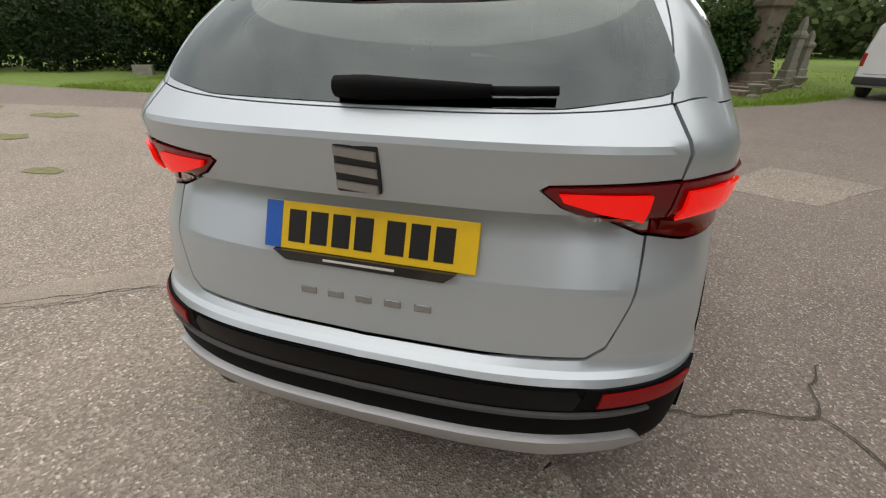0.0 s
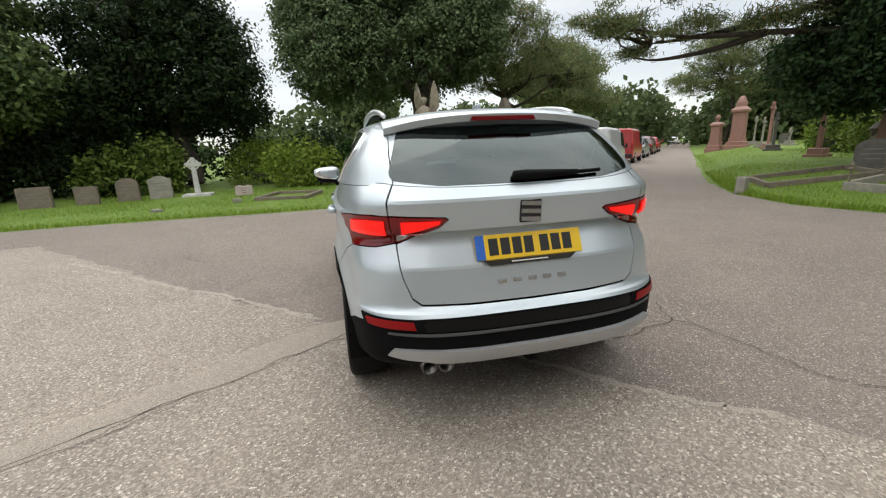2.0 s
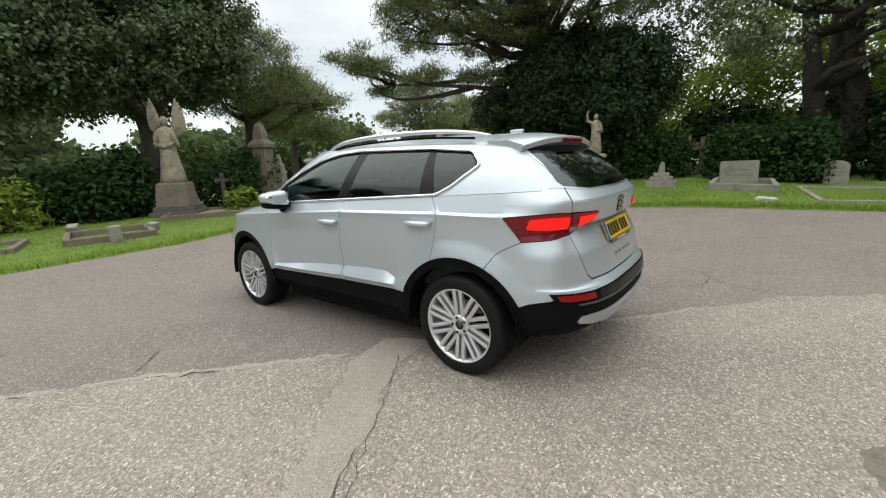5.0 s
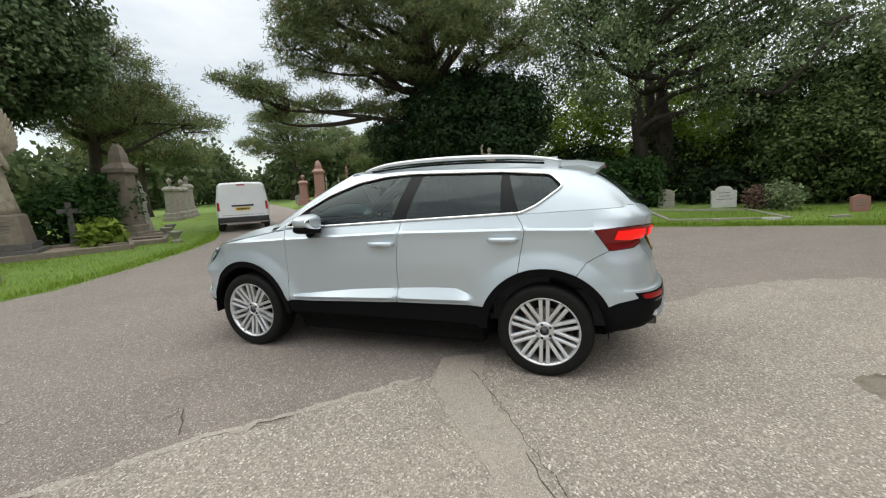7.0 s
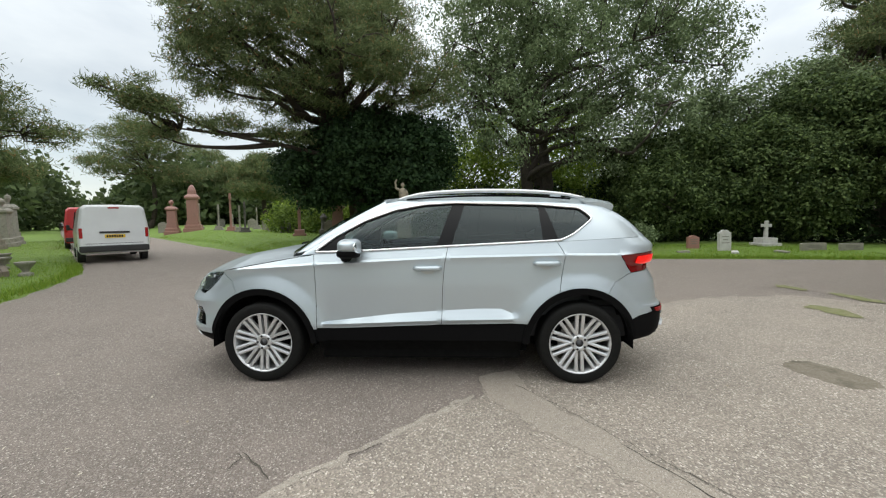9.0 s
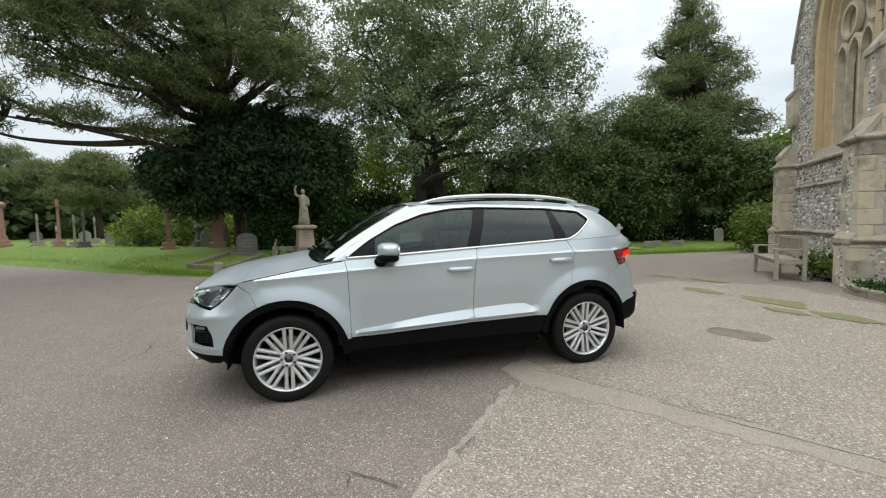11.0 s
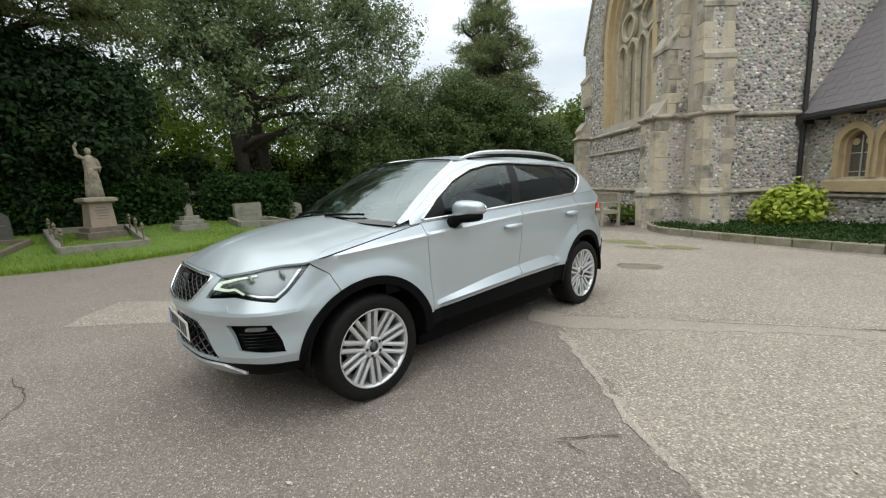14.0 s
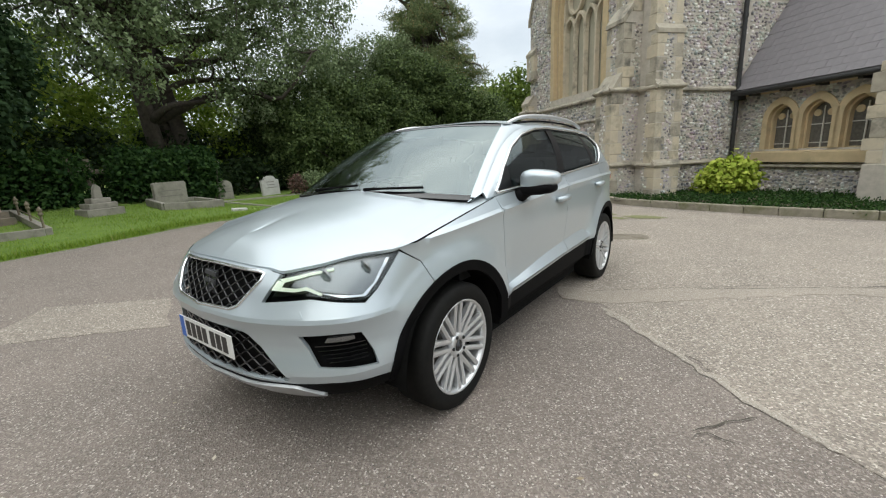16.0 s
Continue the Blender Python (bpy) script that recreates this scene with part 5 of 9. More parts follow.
for i, (x, y) in enumerate(((9.5, -5.0), (9.7, -6.4), (10.0, -8.0), (9.8, -9.6), (9.9, -11.2), (9.6, -2.9))):
    sp = thing("flat_stone", pose(x, y, gz(x, y), 4, 3, i * 50), "small flat stone sunk in the grass", "stone", "broken stones")
    b = bmesh.new()
    box(b, -0.2, 0.2, -0.1, 0.1, -0.1, 0.07, 0.025)
    part("block", b, M_MARBLE if i % 2 else M_GRAVE, sp)

# wooden bench before the gable
M_TEAK = mat("silvered_teak", (0.36, 0.33, 0.26), (0.27, 0.245, 0.19), 14, 0.85, bump=0.3, bscale=60, c3=(0.20, 0.19, 0.14), scale3=3, cover3=0.57)
bench = thing("garden_bench", pose(0, 0, 0, 0, 0, -40.7) @ pose(7.55, -4.88, 0.012), "weathered slatted wooden garden bench before the church wall", "bench")
HB = 0.78
for s in (-1, 1):
    for y0, top in ((0.2, 0.62), (-0.26, 0.88)):
        b = bmesh.new()
        box(b, s * HB - 0.035, s * HB + 0.035, y0 - 0.035, y0 + 0.035, 0, top, 0.006)
        part("leg", b, M_TEAK, bench)
    b = bmesh.new()
    box(b, s * HB - 0.04, s * HB + 0.04, -0.24, 0.27, 0.62, 0.655, 0.01)
    part("armrest", b, M_TEAK, bench)
    b = bmesh.new()
    box(b, s * HB - 0.025, s * HB + 0.025, -0.24, 0.2, 0.34, 0.41, 0.005)
    part("side_rail", b, M_TEAK, bench)
for i in range(5):
    b = bmesh.new()
    box(b, -HB, HB, -0.21 + i * 0.093, -0.13 + i * 0.093, 0.41, 0.435, 0.005)
    part("seat_slat", b, M_TEAK, bench)
for z0, z1 in ((0.34, 0.41),):
    b = bmesh.new()
    box(b, -HB, HB, 0.18, 0.22, z0, z1, 0.005)
    part("front_rail", b, M_TEAK, bench)
for z in (0.5, 0.83):
    b = bmesh.new()
    box(b, -HB, HB, -0.285, -0.245, z, z + 0.065, 0.006)
    part("back_rail", b, M_TEAK, bench)
for i in range(15):
    b = bmesh.new()
    x = -0.7 + i * 0.1
    box(b, x - 0.024, x + 0.024, -0.275, -0.257, 0.56, 0.84)
    part("back_slat", b, M_TEAK, bench)
# ---- trees and shrubs ----
M_BARK = mat("grey_bark", (0.085, 0.07, 0.055), (0.05, 0.042, 0.035), 9, 0.95, bump=0.8, bscale=25, dist=0.03)
M_PINEBARK = mat("pine_bark", (0.07, 0.052, 0.04), (0.042, 0.033, 0.027), 8, 0.95, bump=0.9, bscale=18, dist=0.04)
L_HOLM = leaf_mat("holm_oak_leaves", (0.068, 0.105, 0.048), (0.170, 0.230, 0.111))
L_YEW = leaf_mat("yew_leaves", (0.0084, 0.0204, 0.0072), (0.0384, 0.0648, 0.0216))
L_DARK = leaf_mat("dark_evergreen_leaves", (0.0221, 0.0473, 0.0221), (0.0714, 0.123, 0.0504))
L_POPLAR = leaf_mat("grey_green_leaves", (0.106, 0.150, 0.070), (0.258, 0.322, 0.168))
L_THICK = leaf_mat("thicket_leaves", (0.0234, 0.0467, 0.0159), (0.154, 0.208, 0.0722))
L_LIGHT = leaf_mat("yellow_green_leaves", (0.101, 0.162, 0.020), (0.270, 0.351, 0.061), None, 0.4)
L_MID = leaf_mat("mid_green_leaves", (0.055, 0.095, 0.018), (0.19, 0.255, 0.055), None, 0.4)
L_PINE = leaf_mat("pine_needles", (0.072, 0.105, 0.042), (0.225, 0.262, 0.118), (0.34, 0.19, 0.085), 0.3)
L_FAR = leaf_mat("far_foliage", (0.0476, 0.0748, 0.0298), (0.129, 0.17, 0.068))
L_HEDGE = leaf_mat("hedge_leaves", (0.0144, 0.0414, 0.0126), (0.0549, 0.112, 0.027))


def leaf_quads(centres, size, rng, long=1.7, droop=0.0, out=None):
    """Kite-shaped leaves; where out is given, each turns its face roughly that way, as leaves of one spray do."""
    k = len(centres)
    a = rng.normal(size=(k, 3))
    a[:, 2] -= droop
    if out is None:
        face = rng.normal(size=(k, 3))
    else:
        face = out / np.maximum(np.linalg.norm(out, axis=1)[:, None], 1e-6) + np.array((0, 0, 0.55)) + rng.normal(size=(k, 3)) * 0.42
    a -= face * ((a * face).sum(1) / np.maximum((face * face).sum(1), 1e-6))[:, None]
    a /= np.maximum(np.linalg.norm(a, axis=1)[:, None], 1e-6)
    b = np.cross(a, face)
    b /= np.maximum(np.linalg.norm(b, axis=1)[:, None], 1e-6)
    s = size * rng.uniform(0.6, 1.3, k)[:, None]
    tip, half = a * s * long, b * s * 0.5
    return np.stack([centres, centres + tip * 0.45 + half, centres + tip, centres + tip * 0.45 - half], 1)


def clumps(ellipsoids, count, rng, shell=0.65):
    """Cluster centres in a union of ellipsoids, most of them near the outside."""
    vol = np.array([np.prod(e[1]) ** (2 / 3) for e in ellipsoids])
    out = []
    for e, k in zip(ellipsoids, (count * vol / vol.sum()).astype(int)):
        d = rng.normal(size=(k, 3))
        d /= np.linalg.norm(d, axis=1)[:, None]
        r = np.where(rng.random(k) < shell, rng.uniform(0.8, 1.04, k), rng.uniform(0.25, 0.85, k))
        out.append(np.array(e[0]) + d * r[:, None] * np.array(e[1]))
    return np.vstack(out)


def wander(a, b, bend, rng, n=7):
    a, b = np.array(a, float), np.array(b, float)
    t = np.linspace(0, 1, n)[:, None]
    p = a + (b - a) * t
    off = rng.normal(size=3) * bend
    off2 = rng.normal(size=3) * bend * 0.5
    return p + np.sin(t * np.pi) * off + np.sin(t * 2 * np.pi) * off2


def tree(name, label, base, trunk_h, trunk_r, ellipsoids, leaf, count, per, size, spread_r, seed, bark=None, limbs=14, lean=(0, 0), needles=False, droop=0.0, twigs=60, group="", flat=0.0, shell=0.65, forks=1):
    """A tapered trunk with limbs and twigs under a crown of many small leaves."""
    rng = np.random.default_rng(seed)
    x, y = base
    z = float(height(np.array([x]), np.array([y]))[0]) - 0.1
    ob = thing(name, pose(0, 0, 0), label, "tree", group)
    c = clumps(ellipsoids, count, rng, shell)
    top = np.array((x + lean[0], y + lean[1], z + trunk_h))
    bm = bmesh.new()
    for fk in range(forks):
        t2 = top + (rng.normal(size=3) * (0.9, 0.9, 0.3) if fk else 0)
        p = wander((x + fk * 0.15, y + fk * 0.12, z), t2, 0.12 * trunk_h ** 0.5, rng, 8)
        tube(bm, p, [trunk_r * (1.35 - 0.3 * min(1, i)) * (1 - 0.07 * i) for i in range(8)], 12)
    part("trunk", bm, bark or M_BARK, ob, smooth=True)
    bm = bmesh.new()
    ends = c[rng.choice(len(c), min(limbs, len(c)), replace=False)]
    nodes = [top]
    for e in ends:
        s = p[max(5 if needles else 2, int(np.argmin(np.abs(p[:, 2] - (e[2] - 0.45 * math.hypot(e[0] - x, e[1] - y))))))]
        q = wander(s, s + (e - s) * 0.9, 0.09 * np.linalg.norm(e - s), rng, 8)
        r0 = trunk_r * rng.uniform(0.35, 0.55)
        tube(bm, q, list(np.linspace(r0, r0 * 0.15, 8)), 7)
        nodes += [v for v in q[3:]]
    nodes = np.array(nodes)
    for e in c[rng.choice(len(c), min(twigs, len(c)), replace=False)]:
        s = nodes[np.argmin(np.linalg.norm(nodes - e, axis=1))]
        tube(bm, wander(s, e, 0.1 * np.linalg.norm(e - s), rng, 5), list(np.linspace(trunk_r * 0.13, 0.008, 5)), 5)
    part("branchwork", bm, bark or M_BARK, ob, smooth=True)
    if needles:
        k = len(c) * per
        ctr = np.repeat(c, per, 0) + rng.normal(size=(k, 3)) * spread_r * np.array((1, 1, 0.45))
        d = rng.normal(size=(k, 3)) + np.array((0, 0, 0.35))
        d /= np.linalg.norm(d, axis=1)[:, None]
        side = np.cross(d, rng.normal(size=(k, 3)))
        side /= np.linalg.norm(side, axis=1)[:, None]
        L = size * rng.uniform(0.7, 1.2, k)[:, None]
        w = side * (0.062 * size + 0.006)
        q = np.stack([ctr - w, ctr + w, ctr + d * L + w * 0.3, ctr + d * L - w * 0.3], 1)
    else:
        k = len(c) * per
        off = rng.normal(size=(k, 3)) * spread_r * np.array((1, 1, 0.75))
        ctr = np.repeat(c, per, 0) + off
        q = leaf_quads(ctr, size, rng, 1.7, droop, off)
    quads("crown", q, leaf, ob)
    return ob


def shrub(name, label, ellipsoids, leaf, k, size, seed, group="", droop=0.0, category="shrub"):
    """A leafy bush: a few stems under a dense uneven coat of leaves."""
    rng = np.random.default_rng(seed)
    ob = thing(name, pose(0, 0, 0), label, category, group)
    c = clumps(ellipsoids, max(30, k // 14), rng, 0.8)
    bm = bmesh.new()
    for e in ellipsoids:
        x, y, _ = e[0]
        z = float(height(np.array([x]), np.array([y]))[0]) - 0.05
        for _ in range(4):
            t = c[rng.integers(len(c))]
            tube(bm, wander((x + rng.normal() * 0.12, y + rng.normal() * 0.12, z), np.array(e[0]) + rng.normal(size=3) * np.array(e[1]) * 0.4, 0.15, rng, 5), [0.05, 0.045, 0.035, 0.025, 0.012], 6)
    part("stem", bm, M_BARK, ob, smooth=True)
    off = rng.normal(size=(len(c) * 14, 3)) * 0.16 * np.mean([np.mean(e[1]) for e in ellipsoids]) ** 0.6
    ctr = np.repeat(c, 14, 0) + off
    gz = height(ctr[:, 0], ctr[:, 1])
    ok = ctr[:, 2] > gz + 0.02
    quads("foliage", leaf_quads(ctr[ok], size, rng, 1.6, droop, off[ok]), leaf, ob)
    return ob


# dark yew and the overhanging tree by the drive's far verge
tree("yew_tree", "broad dark green yew over a row of headstones", (-7.2, 15.6), 3.2, 0.38, [((-7.1, 16.0, 4.9), (2.8, 2.8, 2.6)), ((-5.2, 15.6, 3.6), (1.7, 2.0, 1.4)), ((-9.0, 15.2, 3.9), (1.7, 2.0, 1.6)), ((-7.0, 15.8, 7.1), (2.1, 2.1, 1.9)), ((-5.3, 15.9, 5.4), (1.4, 1.5, 1.4)), ((-8.9, 15.0, 6.0), (1.4, 1.5, 1.2))], L_YEW, 680, 110, 0.095, 0.25, 1, limbs=16)
tree("broadleaf_tree", "leafy green tree with hanging outer branches", (-13.0, 14.5), 3.5, 0.35, [((-12.8, 13.2, 4.4), (2.6, 2.4, 2.2)), ((-10.8, 12.3, 3.9), (1.4, 1.5, 1.3)), ((-14.8, 12.0, 3.0), (2.0, 1.8, 1.5)), ((-12.6, 13.5, 6.6), (2.4, 2.2, 1.6))], L_THICK, 560, 95, 0.11, 0.28, 2, limbs=16)
tree("dark_tree", "dark evergreen behind the headstones", (-12.8, 18.5), 3.0, 0.3, [((-12.6, 18.4, 3.0), (2.6, 2.2, 2.2)), ((-15.6, 18.0, 3.6), (2.6, 2.2, 2.6)), ((-18.5, 17.0, 4.0), (3.0, 2.4, 3.4))], L_DARK, 420, 60, 0.17, 0.36, 3, limbs=14)
# holm oak behind the winged statue
tree("holm_oak", "large grey-green holm oak behind the winged statue", (2.2, 15.4), 4.2, 0.42, [((1.8, 15.6, 6.2), (3.8, 3.2, 2.6)), ((-0.8, 15.2, 4.9), (2.1, 2.2, 1.6)), ((4.6, 15.2, 5.8), (2.0, 2.2, 1.7)), ((1.9, 15.4, 8.8), (2.8, 2.6, 1.9)), ((-0.8, 15.8, 7.3), (1.9, 2.0, 1.6)), ((3.8, 15.4, 7.8), (1.6, 1.7, 1.3)), ((5.3, 14.8, 8.0), (1.6, 1.8, 1.7)), ((4.0, 14.8, 10.2), (2.2, 2.2, 1.5)), ((-1.4, 16.0, 6.4), (1.6, 1.6, 1.6))], L_HOLM, 1650, 110, 0.10, 0.25, 4, limbs=14, lean=(0.3, -0.2), twigs=200, forks=2, shell=0.72)
tree("bare_branched_pine", "pine with bare lower branches beside the drive", (7.6, 17.6), 6.0, 0.3, [((6.4, 16.6, 5.2), (2.2, 2.2, 1.3)), ((7.6, 17.0, 6.8), (2.2, 2.2, 1.2)), ((8.6, 17.8, 4.6), (1.4, 1.4, 0.8)), ((9.4, 16.0, 5.5), (1.6, 1.6, 0.7)), ((10.9, 15.2, 4.6), (1.0, 1.0, 0.45))], L_PINE, 560, 60, 0.17, 0.24, 5, M_PINEBARK, limbs=26, needles=True, twigs=150)
# the great pine over the drive with its long horizontal limb, and the evergreen below it
tree("great_pine", "spreading pine with long horizontal limbs over the drive", (15.6, 4.5), 7.5, 0.42, [((13.0, 6.2, 6.6), (3.0, 2.4, 1.3)), ((10.2, 8.1, 6.4), (1.9, 1.5, 0.9)), ((8.3, 9.3, 5.2), (0.9, 0.8, 0.45)), ((12.2, 4.2, 8.6), (3.4, 3.0, 1.5)), ((10.6, 7.6, 8.2), (2.4, 2.2, 1.0)), ((12.5, 1.6, 6.8), (2.4, 2.0, 1.1)), ((14.5, 4.5, 10.5), (3.0, 3.0, 1.6)), ((10.8, 2.8, 7.2), (1.8, 1.8, 0.9)), ((8.4, 9.1, 5.0), (1.0, 0.9, 0.4)), ((7.7, 9.8, 5.2), (0.5, 0.5, 0.25)), ((9.9, 8.3, 7.8), (1.5, 1.4, 0.8)), ((11.2, 6.8, 9.6), (2.2, 2.0, 1.2)), ((10.0, 8.0, 4.7), (1.1, 0.9, 0.35)), ((9.4, 9.7, 4.3), (0.7, 0.7, 0.3)), ((11.8, 6.6, 4.6), (1.0, 1.0, 0.35))], L_PINE, 1420, 90, 0.16, 0.19, 6, M_PINEBARK, limbs=34, lean=(-1.4, 0.5), needles=True, twigs=260, shell=0.5)
tree("holly_tree", "dense dark evergreen under the pine", (14.4, 4.0), 2.4, 0.25, [((14.6, 3.6, 4.2), (2.4, 2.6, 2.1)), ((14.0, 6.0, 3.5), (1.7, 1.6, 1.6)), ((14.2, 1.6, 4.0), (1.8, 1.7, 1.9))], L_DARK, 850, 115, 0.095, 0.24, 7, limbs=12)
bm = bmesh.new()
for limb in ([(14.6, 4.9, 4.3), (13.2, 5.6, 4.1), (11.6, 6.7, 4.25), (10.0, 8.0, 4.4), (8.6, 9.0, 4.9), (7.2, 9.9, 5.2)], [(11.6, 6.7, 4.25), (10.8, 7.9, 4.0), (9.9, 9.1, 3.95), (9.3, 9.8, 4.2)], [(14.3, 4.7, 6.0), (12.8, 6.2, 6.2), (11.2, 7.4, 5.9), (9.6, 8.9, 6.1)], [(14.4, 4.3, 5.2), (13.2, 3.2, 5.7), (12.2, 2.0, 6.4)]):
    ln = smooth_line(limb, 0.25)
    tube(bm, ln, list(np.linspace(0.12, 0.02, len(ln))), 8)
part("low_limb", bm, M_PINEBARK, bpy.data.objects["great_pine"], smooth=True)
# tall grey-green tree with a forked trunk and drooping leaves
tree("tall_willow", "tall grey-green tree with forked trunk and drooping leaves", (18.2, -4.9), 6.2, 0.36, [((17.0, -4.2, 8.6), (4.0, 3.2, 3.0)), ((16.2, -0.6, 7.6), (2.4, 2.4, 3.0)), ((15.6, -6.8, 5.2), (1.9, 1.9, 2.2)), ((17.2, -9.2, 8.2), (3.0, 2.8, 3.0)), ((17.4, -5.0, 12.4), (5.0, 5.0, 2.8)), ((15.2, -5.4, 9.0), (2.0, 2.2, 2.2)), ((16.4, -1.6, 11.0), (3.0, 3.0, 2.4)), ((17.4, -10.0, 11.8), (3.2, 3.0, 2.6)), ((17.4, -12.2, 10.0), (2.4, 2.4, 2.4)), ((14.6, -2.6, 5.6), (1.5, 1.6, 1.8)), ((15.0, -9.6, 6.0), (1.6, 1.6, 2.0))], L_POPLAR, 1450, 60, 0.092, 0.26, 8, limbs=32, droop=0.9, twigs=320, forks=3, shell=0.45)
tree("light_tree", "bright yellow-green young trees behind the hedge", (20.5, -0.5), 2.6, 0.12, [((20.0, -0.6, 3.2), (2.4, 2.6, 2.2)), ((20.5, -3.8, 3.2), (2.2, 2.2, 2.0)), ((22, 3.0, 2.8), (2.4, 2.4, 1.8)), ((20.2, -7.0, 2.6), (2.4, 2.2, 2.2)), ((23.5, -10.5, 3.0), (2.6, 2.6, 2.4)), ((23.0, -7.0, 6.2), (3.0, 3.0, 2.4)), ((22.5, -2.0, 5.6), (2.6, 2.6, 2.0))], L_LIGHT, 620, 50, 0.13, 0.3, 9, limbs=12)
# the mass of evergreens towards the church
tree("laurel_thicket", "dense dark thicket of evergreens on the bank", (15.6, -11), 2.6, 0.2, [((14.8, -9.6, 2.2), (1.8, 2.0, 1.9)), ((15.2, -12.6, 2.6), (2.0, 2.0, 2.2)), ((14.2, -15.0, 2.6), (2.2, 2.0, 2.3)), ((17, -10, 3.6), (2.2, 2.2, 2.0)), ((16.6, -14.2, 4.0), (2.0, 2.0, 1.7)), ((15.0, -11.2, 4.2), (1.3, 1.3, 1.2)), ((14.4, -13.8, 4.3), (1.2, 1.2, 1.2))], L_THICK, 1500, 105, 0.085, 0.24, 10, limbs=14)
tree("ash_tree", "pale grey-green tree with open crown behind the thicket", (17.6, -15.0), 4.6, 0.25, [((17.4, -13.6, 6.4), (1.9, 2.0, 1.9)), ((16.4, -16.6, 7.0), (2.0, 2.0, 1.8)), ((15.2, -18.2, 6.2), (1.6, 1.6, 1.6))], L_POPLAR, 420, 60, 0.095, 0.26, 31, limbs=22, droop=0.6, twigs=90, shell=0.5)
tree("shaggy_tree", "shaggy mid-green tree on the bank", (13.4, -18.5), 3.0, 0.25, [((13.0, -18.0, 4.0), (2.2, 2.1, 2.2)), ((15.2, -16.4, 5.2), (2.2, 2.1, 2.1)), ((11.2, -19.6, 3.0), (1.8, 1.8, 1.8)), ((13.6, -17.0, 5.6), (1.3, 1.3, 1.2))], L_THICK, 760, 100, 0.09, 0.24, 11, limbs=14)
CEDAR = [((16.2, -20.6, 14.6), (0.7, 0.7, 0.8)), ((16.2, -20.6, 13.6), (1.1, 1.1, 0.5))]
for k_tier, (zt_, rt_) in enumerate(((12.6, 0.85), (11.6, 1.25), (10.4, 1.6), (9.1, 2.0), (7.8, 2.3), (6.5, 2.6), (5.2, 2.8))):
    for k_pad in range(4):
        a_ = k_tier * 1.1 + k_pad * math.pi / 2
        CEDAR.append(((16.2 + rt_ * math.cos(a_), -20.6 + rt_ * math.sin(a_), zt_ + 0.22 * math.sin(7 * a_ + k_tier)), (0.55 * rt_ + 0.3, 0.5 * rt_ + 0.35, 0.52)))
tree("cedar", "tall dark cedar with tiered branches", (16.2, -20.6), 13.6, 0.4, CEDAR, L_PINE, 1500, 42, 0.24, 0.22, 12, M_PINEBARK, limbs=60, needles=True, twigs=120)
tree("garden_tree", "round green tree beyond the church corner", (13.5, -29), 3.0, 0.25, [((13.5, -29, 4.6), (3.4, 3.0, 3.0)), ((17.5, -30, 4.4), (3.2, 3.0, 2.6))], L_MID, 600, 26, 0.2, 0.4, 13)
# trees along and beyond the drive
for i, (tx, ty, h, w) in enumerate(((17.5, 29, 8.5, 3.2), (42, 36, 12, 4.6), (30, 50, 10, 3.8), (62, 42, 12, 5.0), (40, 21, 7.5, 3.0), (50, 30, 8, 3.6))):
    tree("drive_pine", "dark pine standing beside the drive", (tx, ty), h * 0.75, 0.28, [((tx, ty, h * 0.85), (w, w, h * 0.16)), ((tx - w * 0.5, ty + w * 0.3, h * 0.62), (w * 0.7, w * 0.7, h * 0.12)), ((tx + w * 0.4, ty - w * 0.5, h * 0.55), (w * 0.8, w * 0.7, h * 0.11)), ((tx, ty, h * 1.0), (w * 0.6, w * 0.6, h * 0.1))], L_PINE, 520, 44, 0.42, 0.38, 40 + i, M_PINEBARK, limbs=18, needles=True, group="pines along the drive", twigs=50)

# hedges and bushes
for y_hedge, y_end, seed_h in ((-0.2, 3.9, 20), (-3.9, -1.7, 21)):
    runs = [((13.9, y, z), (0.62, 0.5, 0.62)) for y in np.arange(y_hedge, y_end + 0.1, 0.55) for z in (0.62, 1.42)]
    shrub("clipped_hedge", "dark green clipped hedge behind the graves", runs, L_HEDGE, 19000, 0.085, seed_h, "hedges", category="hedge")
cross(14.9, -0.95, -80, 1.35, M_GRAVE2, "brown stone cross in the gap of the hedge", 1, False, 0.42, 0.14)
cross(15.0, -0.5, -70, 1.4, M_GRAVE2, "weathered brown stone cross beside the hedge", 1, False, 0.34, 0.13)
shrub("bank_undergrowth", "dark leafy undergrowth at the foot of the trees on the bank", [((15.6, -6.6, 0.7), (0.9, 1.2, 0.9)), ((15.4, -9.0, 0.7), (0.9, 1.3, 0.9)), ((15.2, -11.4, 0.7), (1.0, 1.3, 0.9)), ((14.8, -14.0, 0.7), (1.0, 1.4, 0.9)), ((14.0, -16.6, 0.7), (1.2, 1.4, 1.0)), ((12.4, -18.6, 0.7), (1.3, 1.1, 0.9)), ((11.0, -20.4, 0.7), (1.3, 1.1, 0.9))], L_YEW, 16000, 0.12, 65, "bushes on the lawn")
shrub("laurel_bush", "leafy yellow-green laurel beside the pink headstone", [((-2.6, 13.6, 0.9), (1.2, 0.9, 1.0)), ((-1.6, 13.2, 0.7), (0.9, 0.8, 0.8)), ((-4.2, 15.8, 0.9), (1.5, 1.0, 1.1))], L_LIGHT, 6500, 0.10, 22, "bushes on the lawn")
